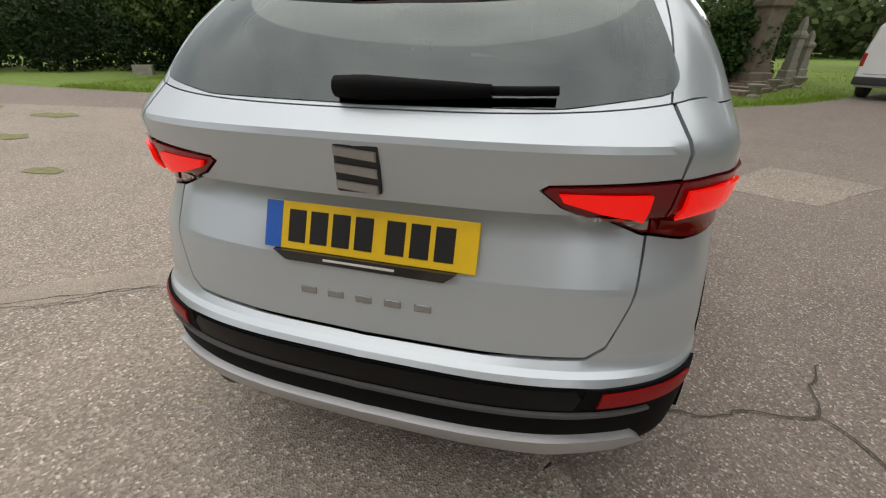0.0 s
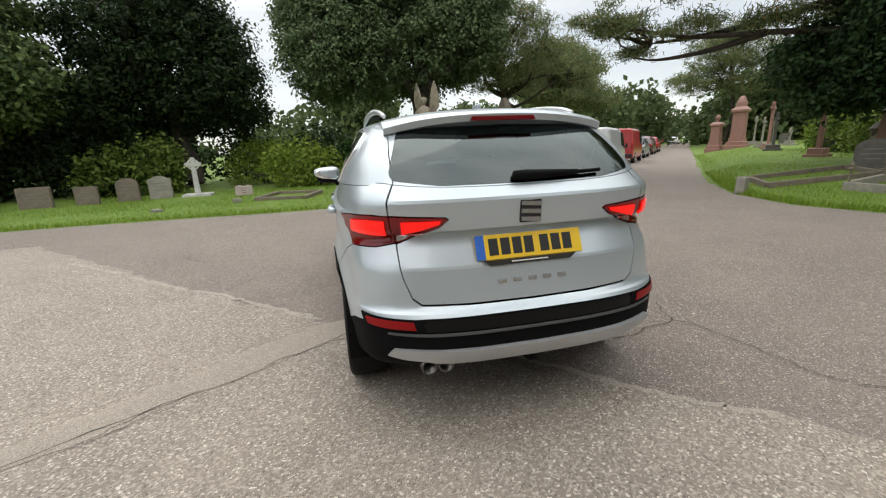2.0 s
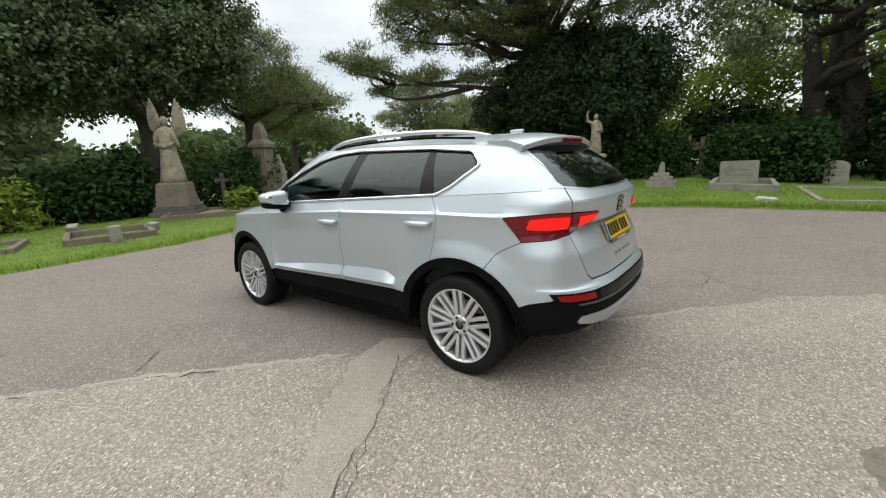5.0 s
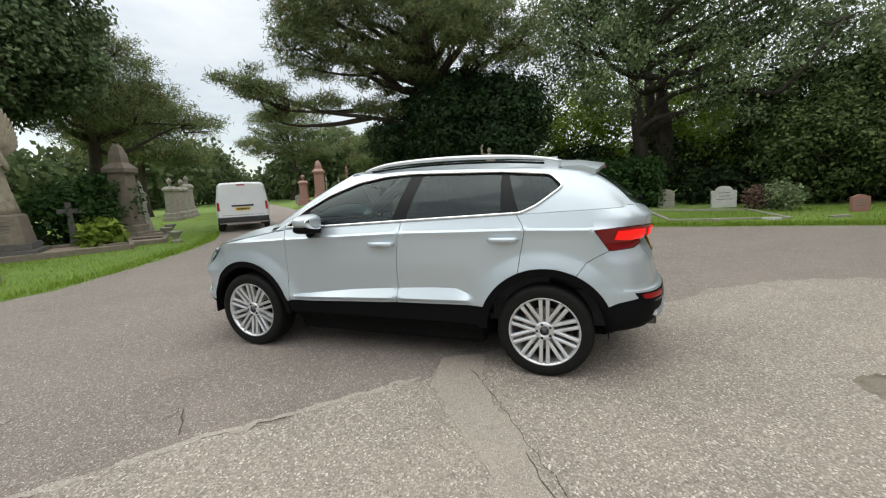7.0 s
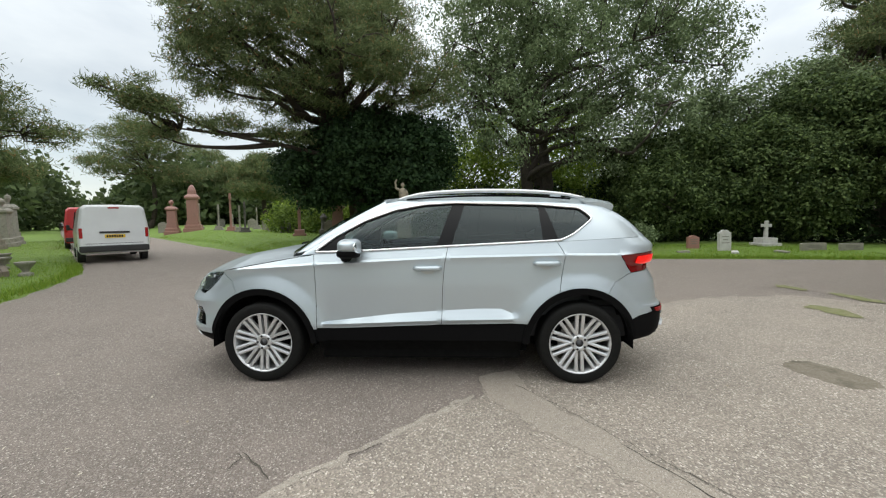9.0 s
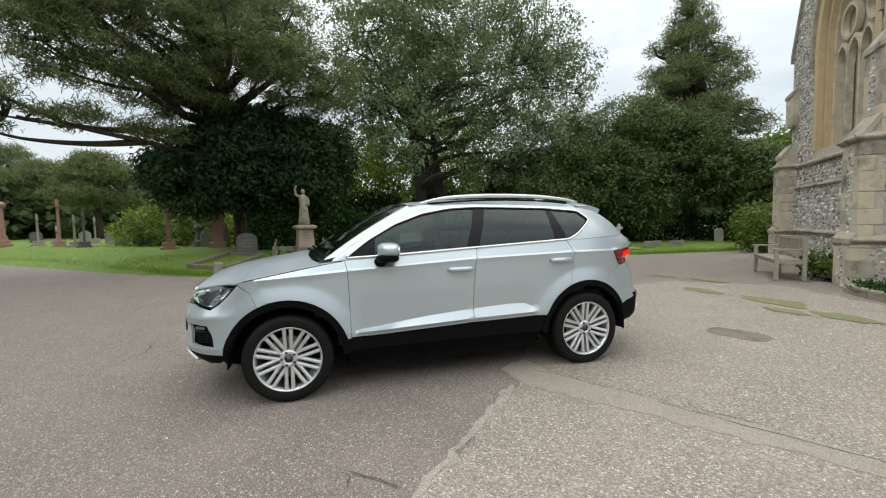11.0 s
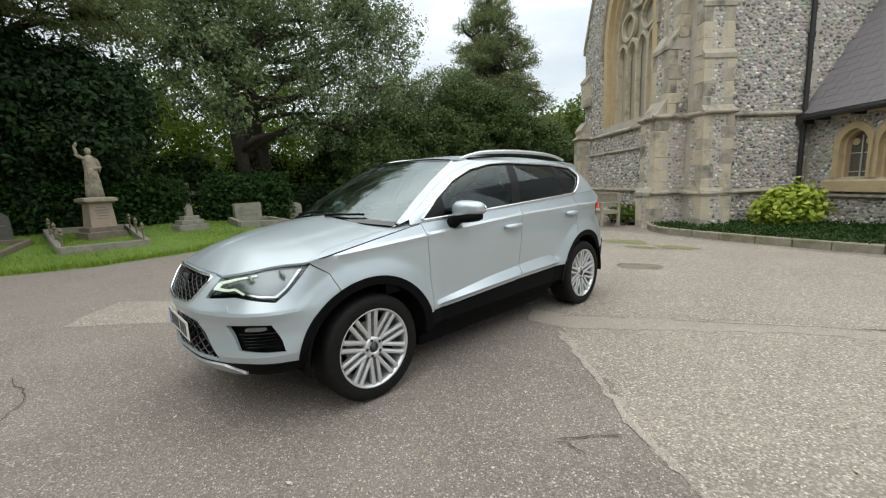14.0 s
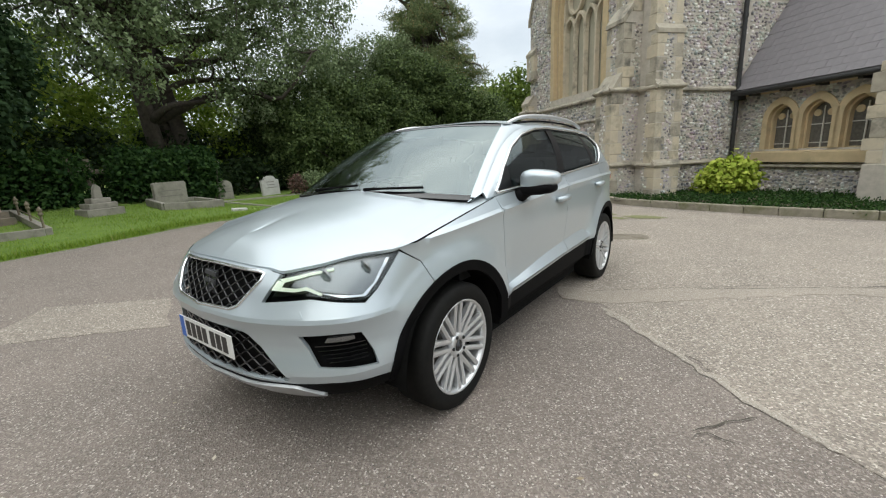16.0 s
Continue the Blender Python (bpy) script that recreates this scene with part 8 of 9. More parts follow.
def round_loop(pts, r=0.02, n=4):
    out = []
    k = len(pts)
    for i in range(k):
        a, b, c = (np.array(pts[(i + j) % k], float) for j in (-1, 0, 1))
        p0 = b + (a - b) * min(0.45, r / max(np.linalg.norm(a - b), 1e-6))
        p1 = b + (c - b) * min(0.45, r / max(np.linalg.norm(c - b), 1e-6))
        for s in np.linspace(0, 1, n):
            out.append(tuple((1 - s) ** 2 * p0 + 2 * s * (1 - s) * b + s * s * p1))
    return out


# the whole side opening, then the panes in it (y, z)
DLO = [(0.87, 1.098), (0.46, 1.108), (-0.24, 1.142), (-1.16, 1.185), (-1.27, 1.235), (-1.43, 1.352), (-1.432, 1.372), (-1.35, 1.448), (-1.0, 1.480), (-0.3, 1.500), (-0.05, 1.488), (0.2, 1.446), (0.45, 1.358), (0.68, 1.235), (0.79, 1.155)]
PANES = [("front_window", [(0.64, 1.112), (0.46, 1.118), (-0.155, 1.147), (-0.285, 1.490), (-0.05, 1.476), (0.2, 1.434), (0.45, 1.344), (0.62, 1.252)], M_GLASS),
         ("rear_window", [(-0.27, 1.150), (-1.02, 1.184), (-1.005, 1.469), (-0.385, 1.488)], M_SIDEDARK),
         ("quarter_window", [(-1.14, 1.192), (-1.265, 1.245), (-1.415, 1.357), (-1.34, 1.438), (-1.055, 1.466)], M_SIDEDARK)]
dlo = uv_of(dense(round_loop(DLO, 0.03), 0.03), [1, 2], t_side(-1.75))
RG = [(0.0, 1.192), (0.40, 1.196), (0.60, 1.222), (0.615, 1.25), (0.535, 1.445), (0.50, 1.455), (0.0, 1.464)]
_rg = [q for q in dense(round_loop(RG, 0.02), 0.03) if q[0] > 0.012]
rg_half = uv_of([(0.0, 1.192), *_rg, (0.0, 1.464)], [0, 2], 0.0, t_side(-1.80))
rg_half[0], rg_half[-1] = (0.0, rg_half[0][1]), (0.0, rg_half[-1][1])


def cabin_on(sign):
    return lambda t, v: cabin(t, v) * np.array((sign, 1, 1))


def cabin_tail(s, v):
    p = cabin(np.abs(s), v)
    p[..., 0] *= np.sign(s) + (s == 0)
    return p


REAR_SPLIT = t_rear(0.648)
pil = [uv_of(dense(round_loop(pn, 0.018), 0.03), [1, 2], t_side(-1.75)) for _, pn, _ in PANES]
for sign in (-1, 1):
    C = cabin_on(sign)
    skin("cabin_side", [[(REAR_SPLIT, 0.0), *[(t, 0.0) for t in np.linspace(REAR_SPLIT + 0.02, T_END - 0.02, 50)], (T_END, 0.0), (T_END, 1.0), *[(t, 1.0) for t in np.linspace(T_END - 0.02, REAR_SPLIT + 0.02, 50)], (REAR_SPLIT, 1.0)], dlo], C, M_PAINT, car, res=0.035, gap=0.0015, thick=0.02, step=0.04)
    skin("pillar_trim", [dlo, *pil], C, M_PILLAR, car, lift=-0.006, gap=-0.003, thick=0.012, res=0.03)
    for (nm, pn, gm), lp in zip(PANES, pil):
        skin(nm, [lp], C, gm, car, lift=-0.007, gap=-0.004, thick=0, res=0.04)
    d = np.array(dlo)
    q = C(d[:, 0], d[:, 1]) + np.array((sign * 0.006, 0, 0.001))
    b = bmesh.new()
    qq = [Vector(r) for r in q]
    tube(b, qq + qq[:1], 0.0095, 8, cap=False)
    part("chrome_strip", b, M_CHROME, car, smooth=True)
lp = rg_half + [(-t, v) for t, v in rg_half[::-1] if t > 1e-6]
skin("gate_frame", [both([(0.0, 0.0), *[(t, 0.0) for t in np.linspace(0.05, REAR_SPLIT - 0.004, 10)], (REAR_SPLIT - 0.004, 0.5), (REAR_SPLIT - 0.004, 1.0), *[(t, 1.0) for t in np.linspace(REAR_SPLIT - 0.05, 0.0, 10)]]), lp], cabin_tail, M_PAINT, gate, res=0.035, step=0.04)
skin("rear_screen", [lp], cabin_tail, M_PRIVACY, gate, lift=0.002, gap=0.001, thick=0, res=0.04)

# windscreen, its pillars and the roof
def screen(s, v):
    s, v = np.asarray(s, float), np.asarray(v, float)
    a = np.abs(s)
    lo = np.stack([0.800 * s, 1.165 - 0.14 * a ** 2.6, 1.120 - 0.034 * s * s], -1)
    hi = np.stack([0.612 * s, 0.40 - 0.10 * a ** 2.2, 1.545 - 0.025 * a ** 2.4], -1)
    return lo + (hi - lo) * v[..., None] + (0.03 * np.sin(np.pi * np.clip(v, 0, 1)) * (1 - 0.4 * s * s))[..., None] * np.array((0, 0.5, 0.85))


skin("windscreen", [[(-0.97, 0.02), *[(s, 0.02) for s in np.linspace(-0.9, 0.9, 12)], (0.97, 0.02), (0.97, 0.5), (0.97, 0.965), *[(s, 0.965) for s in np.linspace(0.9, -0.9, 12)], (-0.97, 0.965), (-0.97, 0.5)]], screen, M_SCREEN, car, res=0.06, gap=0, thick=0, step=0.06)
for s0, s1, v0, v1 in ((-0.97, 0.97, -0.03, 0.022), (-0.97, 0.97, 0.955, 0.975)):
    skin("screen_band", [[(s0, v0), *[(s, v0) for s in np.linspace(s0, s1, 20)[1:-1]], (s1, v0), (s1, v1), *[(s, v1) for s in np.linspace(s1, s0, 20)[1:-1]], (s0, v1)]], screen, M_GLOSSBLACK, car, res=0.03, gap=0, thick=0, lift=0.003)
for sign in (-1, 1):
    v = np.linspace(-0.05, 1, 30)
    e = screen(np.full(30, 0.965), v)
    _ts = np.linspace(t_side(0.28), T_END, 200)
    o = top_line(np.interp(np.linspace(0.95, 0.0, 30), top_line(_ts)[:, 1], _ts))
    mid = e * 0.45 + o * 0.55 + np.array((0.010, 0.0, 0.004))
    rows = [e, e * 0.8 + o * 0.2 + np.array((0.004, 0.0, 0.002)), mid, o]
    V = np.concatenate([r * np.array((sign, 1, 1)) for r in rows])
    F = [(k * 30 + i, k * 30 + i + 1, (k + 1) * 30 + i + 1, (k + 1) * 30 + i) for k in range(3) for i in range(29)]
    ob = raw("screen_pillar", V, F, M_PAINT, car, smooth=True)
    bmn = bmesh.new()
    bmn.from_mesh(ob.data)
    bmesh.ops.recalc_face_normals(bmn, faces=bmn.faces)
    bmn.to_mesh(ob.data)
    bmn.free()
_ty = top_line(np.linspace(0, t_side(0.3), 300))
_o = np.argsort(_ty[:, 1])


def roof_pt(s, r):
    """Roof: s across, r from the windscreen back."""
    s, r = np.asarray(s, float), np.asarray(r, float)
    a = np.abs(s)
    y = (0.40 - 0.10 * a ** 2.2) * (1 - r) + (-1.655 + 0.05 * a ** 3) * r
    edge = np.interp(y, [-1.66, *_ty[_o][:, 1][_ty[_o][:, 1] > -1.6], 0.3], [0.555, *_ty[_o][:, 0][_ty[_o][:, 1] > -1.6], 0.612])
    ze = np.interp(y, [-1.66, *_ty[_o][:, 1][_ty[_o][:, 1] > -1.6], 0.3], [1.462, *_ty[_o][:, 2][_ty[_o][:, 1] > -1.6], 1.520])
    zc = np.interp(y, [-1.66, -1.45, -1.0, -0.5, 0.0, 0.25, 0.40], [1.528, 1.552, 1.583, 1.596, 1.587, 1.565, 1.545])
    z = ze + (zc - ze) * (1 - a ** 3.2)
    return np.stack([edge * s, y, z], -1)


S_, R_ = np.meshgrid(np.linspace(-1, 1, 61), np.linspace(0, 1, 60))
V = roof_pt(S_.ravel(), R_.ravel())
raw("roof_panel", V, [(j * 61 + i, j * 61 + i + 1, (j + 1) * 61 + i + 1, (j + 1) * 61 + i) for j in range(59) for i in range(60)][::-1], M_PAINT, car, smooth=True)
bpy.data.objects["roof_panel"].data.flip_normals()

# bonnet
N1, N2 = 70, 24
tb = np.linspace(t_side(0.90), LEN, N1)
yb, ab = np.interp(tb, ARC, PLAN[:, 1]), np.interp(tb, ARC, PLAN[:, 0])
zt = np.interp(tb, [t_side(0.9), t_side(1.1), t_side(1.3), t_side(1.5), t_side(1.62), t_side(1.688), t_side(1.80), t_front(0.70), t_front(0.58), t_front(0.48), t_front(0.41), LEN], [1.077, 1.046, 1.012, 0.977, 0.955, 0.937, 0.929, 0.910, 0.893, 0.878, 0.889, 0.900])
edge = bodywork(tb, zt)
qy = np.interp(tb, [tb[0], t_side(1.62), LEN], [1.135, 1.50, 1.86])
spine_z = np.interp(qy, [1.0, 1.135, 1.4, 1.7, 1.9, 2.05], [1.143, 1.132, 1.091, 1.035, 0.985, 0.93])
def bonnet_row(v):
    f = 1 - (1 - v) ** 1.8
    x = edge[:, 0] * (1 - v)
    y = edge[:, 1] + (qy - edge[:, 1]) * v ** 1.0
    z = edge[:, 2] + (spine_z - edge[:, 2]) * f + 0.004 * ease((v - 0.36) / 0.10) * np.clip((2.0 - y) / 0.5, 0, 1)
    return np.stack([x, y, z], -1)


# the shut line lies a hand inside the wing's crease and runs out to the nose over the headlamp
V0 = 0.105 * ease((t_side(1.70) - tb) / 0.16)
rows = np.array([bonnet_row(V0 + (1 - V0) * v) for v in np.linspace(0, 1, N2)])
for nm in ("bonnet",):
    half = rows
    full = np.concatenate([half, (half[:-1] * np.array((-1, 1, 1)))[::-1]])
    K = len(full)
    V = full.reshape(-1, 3)
    F = [(k * N1 + i, k * N1 + i + 1, (k + 1) * N1 + i + 1, (k + 1) * N1 + i) for k in range(K - 1) for i in range(N1 - 1)]
    ob = raw(nm, V, F, M_PAINT, car, smooth=True)
    bmn = bmesh.new()
    bmn.from_mesh(ob.data)
    bmesh.ops.remove_doubles(bmn, verts=bmn.verts, dist=0.0005)
    bmesh.ops.recalc_face_normals(bmn, faces=bmn.faces)
    if sum(fc.normal.z for fc in bmn.faces) < 0:
        bmesh.ops.reverse_faces(bmn, faces=bmn.faces)
    rim = [e for e in bmn.edges if e.is_boundary]
    ex = bmesh.ops.extrude_edge_only(bmn, edges=rim)["geom"]
    for g in ex:
        if isinstance(g, bmesh.types.BMVert):
            g.co.z -= 0.012
    for e in rim:
        e.smooth = False
    bmn.to_mesh(ob.data)
    bmn.free()
for sign in (-1, 1):
    strip = np.array([bonnet_row((V0 - 0.0018).clip(0) * v) for v in (0.0, 0.33, 0.67, 1.0)] + [bonnet_row(V0 + 0.02 * (V0 > 0.01)) - np.array((0, 0, 0.003))])
    V = (strip * np.array((sign, 1, 1))).reshape(-1, 3)
    n_f = int(np.argmin(np.abs(tb - t_side(1.688))))
    F = [(k * N1 + i, k * N1 + i + 1, (k + 1) * N1 + i + 1, (k + 1) * N1 + i) for k in range(4) for i in range(n_f)]
    ob = raw("wing_top", V, F, M_PAINT, car, smooth=True)
    bmn = bmesh.new()
    bmn.from_mesh(ob.data)
    bmesh.ops.delete(bmn, geom=[v for v in bmn.verts if not v.link_faces], context="VERTS")
    bmesh.ops.recalc_face_normals(bmn, faces=bmn.faces)
    if sum(fc.normal.z for fc in bmn.faces) < 0:
        bmesh.ops.reverse_faces(bmn, faces=bmn.faces)
    bmn.to_mesh(ob.data)
    bmn.free()
# scuttle under the windscreen
b = bmesh.new()
sl = np.linspace(-1, 1, 30)
lo = screen(sl, np.full(30, 0.0))
va = [b.verts.new(p + np.array((0, 0.0, 0.004))) for p in lo]
vb = [b.verts.new((p[0] * 0.985, p[1] + 0.035, p[2] - 0.022)) for p in lo]
for i in range(29):
    b.faces.new((va[i], va[i + 1], vb[i + 1], vb[i]))
bmesh.ops.recalc_face_normals(b, faces=b.faces)
part("scuttle", b, M_BLACKTRIM, car)


def wiper(name, pts, parent, blade):
    w_ = thing(name, None, "black wiper arm and blade")
    w_.parent = parent
    b = bmesh.new()
    tube(b, pts, list(np.linspace(0.013, 0.006, len(pts))), 6)
    part("arm", b, M_BLACKTRIM, w_, smooth=True)
    b = bmesh.new()
    tube(b, blade, 0.008, 6)
    part("blade", b, M_BLACKTRIM, w_, smooth=True)


for sx in (0.55, -0.1):
    base = screen(np.array([sx]), np.array([0.0]))[0] + np.array((0, 0.01, 0.02))
    ln = [screen(np.array([sx - k * 0.075]), np.array([0.012 + 0.006 * k]))[0] + np.array((0, 0.012, 0.016)) for k in range(8)]
    wiper("screen_wiper", [base, *ln[1:4]], car, ln)
rw = [cabin_tail(np.array([t_rear(abs(x)) * np.sign(x)]), np.array([0.10]))[0] + np.array((0, -0.02, 0.008)) for x in np.linspace(-0.06, 0.40, 8)]
rwm = thing("rear_wiper", None, "black rear wiper")
rwm.parent = gate
b = bmesh.new()
tube(b, rw[:6], [0.022, 0.025, 0.022, 0.019, 0.016, 0.012], 10)
part("arm", b, M_BLACKTRIM, rwm, smooth=True)
b = bmesh.new()
tube(b, rw[5:], 0.009, 8)
part("blade", b, M_BLACKTRIM, rwm, smooth=True)

# spoiler with brake light
sp = thing("roof_spoiler", None)
sp.parent = gate
xs = np.linspace(-0.60, 0.60, 41)
sec = []
for x in xs:
    k = abs(x) / 0.60
    zr = float(roof_pt(np.array([0.0]), np.array([0.93]))[0][2]) - 0.055 * k ** 2.6
    tip = -1.735 + 0.075 * k ** 2.5
    sec.append([(x * 0.99, -1.40, zr + 0.022 - 0.012 * k), (x, -1.55, zr + 0.010), (x, tip + 0.01, zr - 0.022), (x, tip, zr - 0.030), (x, tip + 0.012, zr - 0.062), (x * 0.98, tip + 0.085, zr - 0.078)])
V = [p for s_ in sec for p in s_]
F = [(i * 6 + k, i * 6 + k + 1, (i + 1) * 6 + k + 1, (i + 1) * 6 + k) for i in range(40) for k in range(5)] + [(i * 6 + 5, i * 6, (i + 1) * 6, (i + 1) * 6 + 5) for i in range(40)]
F += [tuple(range(6)), tuple(40 * 6 + k for k in range(5, -1, -1))]
ob = raw("spoiler_blade", V, F, M_PAINT, sp, smooth=True)
bmn = bmesh.new()
bmn.from_mesh(ob.data)
bmesh.ops.recalc_face_normals(bmn, faces=bmn.faces)
for e in bmn.edges:
    if len(e.link_faces) == 2 and e.calc_face_angle(0) > 0.5:
        e.smooth = False
bmn.to_mesh(ob.data)
bmn.free()
b = bmesh.new()
prism(b, [(-0.175, 1.482), (0.175, 1.482), (0.165, 1.503), (-0.165, 1.503)], -1.739, -1.71, bevel=0.003)
part("brake_light", b, M_REDLENS, sp, "dark red high brake light")
b = bmesh.new()
lathe(b, [(0.03, 0), (0.022, 0.02), (0.006, 0.035)], 10, pose(0, -1.30, 1.55))
box(b, -0.012, 0.012, -1.36, -1.25, 1.56, 1.60, 0.008)
part("roof_aerial", b, M_PAINT, car, smooth=True)

# roof rails
for sign in (-1, 1):
    rl = thing("roof_rail", None, "satin aluminium roof rail")
    rl.parent = car
    path = [(0.575, 0.20, 1.528), (0.587, 0.10, 1.560), (0.592, -0.1, 1.590), (0.592, -0.5, 1.604), (0.588, -0.95, 1.594), (0.578, -1.25, 1.568), (0.568, -1.42, 1.535)]
    ln = smooth_line(path, 0.05) * np.array((sign, 1, 1))
    b = bmesh.new()
    tube(b, ln, [0.012 + 0.006 * math.sin(math.pi * i / (len(ln) - 1)) for i in range(len(ln))], 10)
    part("bar", b, M_ALU, rl, smooth=True)
    # black strip that draws the thin shadow gap below the rail
    b = bmesh.new()
    low = smooth_line([(0.583, 0.12, 1.535), (0.588, -0.15, 1.553), (0.588, -0.5, 1.563), (0.583, -0.95, 1.555), (0.572, -1.3, 1.53)], 0.05) * np.array((sign, 1, 1))
    tube(b, low, 0.008, 8)
    part("shadow_gap_strip", b, M_BLACKTRIM, rl, smooth=True)

# mirrors and handles
for sign, fdoor in ((-1, 0), (1, 1)):
    mr = thing("wing_mirror", None)
    mr.parent = car
    def egg(cx, cy, cz, rx, ry, rz, power, material, nm, squash=None):
        b = bmesh.new()
        vs = bmesh.ops.create_uvsphere(b, u_segments=24, v_segments=16, radius=1.0)["verts"]
        for v_ in vs:
            c = v_.co
            c2 = Vector([math.copysign(abs(k) ** power, k) for k in c])
            if squash:
                c2 = squash(c2)
            v_.co = Vector((sign * (cx + rx * c2.x), cy + ry * c2.y, cz + rz * c2.z))
        return part(nm, b, material, mr, smooth=True)
    shape = lambda c: Vector((c.x, c.y * (1.0 - 0.25 * max(0, c.x)) - 0.1, c.z * (0.85 - 0.25 * c.x) + 0.12 * c.x))
    egg(0.978, 0.545, 1.152, 0.125, 0.09, 0.072, 0.66, M_PAINT, "shell", shape)
    egg(0.962, 0.548, 1.094, 0.118, 0.084, 0.036, 0.66, M_BLACKTRIM, "lower_shell", lambda c: Vector((c.x, c.y - 0.05, c.z + 0.25 * c.x)))
    egg(0.978, 0.472, 1.145, 0.108, 0.014, 0.062, 0.75, M_CHROME, "mirror_glass", shape)
    b = bmesh.new()
    tube(b, [(sign * 0.83, 0.60, 1.045), (sign * 0.87, 0.585, 1.06), (sign * 0.91, 0.565, 1.09)], [0.055, 0.044, 0.036], 10)
    part("stalk", b, M_BLACKTRIM, mr, smooth=True)
    P = on_side(sign)
    for y0, y1, z in ((-0.19, 0.03, 0.968), (-1.145, -0.935, 1.003)):
        hd = thing("door_handle", None, "silver pull handle over a recess")
        hd.parent = car
        q0, q1, qm = (P(np.array([t_side(y)]), np.array([z]))[0] for y in (y0, y1, (y0 + y1) / 2))
        b = bmesh.new()
        off = np.array((sign, 0, 0))
        tube(b, [q0 + off * 0.006, q0 + (qm - q0) * 0.25 + off * 0.028, qm + off * 0.033, q1 + (qm - q1) * 0.25 + off * 0.028, q1 + off * 0.006], [0.016, 0.021, 0.021, 0.020, 0.014], 10)
        part("grip", b, M_PAINT, hd, smooth=True)
        skin("recess", [[(t_side(qm[1] + 0.06 * math.cos(a)), z - 0.014 + 0.036 * math.sin(a)) for a in np.linspace(0, 2 * math.pi, 18, endpoint=False)]], P, mat("handle_recess", (0.50, 0.52, 0.54), rough=0.3, metal=0.8), hd, lift=0.002, gap=0, thick=0, res=0.012, step=0.05)

# underbody shell that closes the gaps and the wheel housings
b = bmesh.new()
tv = np.linspace(0, LEN, 120)
zz = [0.24, 0.34, 0.46, 0.6, 0.75, 0.9]
for sign in (-1, 1):
    rings = []
    for z in zz:
        q = bodywork(tv, np.full_like(tv, z))
        nx, ny = np.interp(tv, ARC, NRM[:, 0]), np.interp(tv, ARC, NRM[:, 1])
        q = q - np.stack([nx, ny, np.zeros_like(nx)], -1) * 0.05
        for wy in (-1.319, 1.319):
            r = np.hypot(q[:, 1] - wy, q[:, 2] - 0.335)
            q[:, 0] = np.where(r < 0.43, np.minimum(q[:, 0], 0.56), q[:, 0])
        rings.append([b.verts.new(p * np.array((sign, 1, 1))) for p in q])
    for r0, r1 in zip(rings, rings[1:]):
        for i in range(len(tv) - 1):
            b.faces.new((r0[i], r0[i + 1], r1[i + 1], r1[i]))
part("inner_shell", b, M_SHELL, car)
# floor pan set lower than true, to block light and deepen the shade below
b = bmesh.new()
box(b, -0.74, 0.74, -0.86, 0.86, 0.165, 0.36, 0.03)
box(b, -0.52, 0.52, -1.8, 1.85, 0.23, 0.36, 0.04)
part("light_blocking_floor_pan", b, M_SHELL, car)
for s in (-1, 1):
    for wy in (-1.319, 1.319):
        b = bmesh.new()
        pr = [(y, z) for y, z in arch(wy, -5, 185, 0.43, 20)]
        va = [b.verts.new((s * 0.54, y, z)) for y, z in pr]
        vb = [b.verts.new((s * 0.865, y, z)) for y, z in pr]
        for i in range(19):
            b.faces.new((va[i], va[i + 1], vb[i + 1], vb[i]))
        b.faces.new(va)
        part("arch_liner", b, M_SHELL, car)
# twin tailpipe
for x in (-0.505, -0.425):
    b = bmesh.new()
    lathe(b, [(0.034, 0.0), (0.038, 0.004), (0.038, 0.12), (0.030, 0.12), (0.030, 0.006)], 18, pose(x, -1.958, 0.370, 90))
    part("tailpipe", b, M_DARKCHROME, car, smooth=True)
b = bmesh.new()
tube(b, [(0.0, -2.0, 0.36), (0.0, -2.09, 0.36)], 0.03, 8)
part("towing_eye_cover", b, M_BLACKTRIM, car)

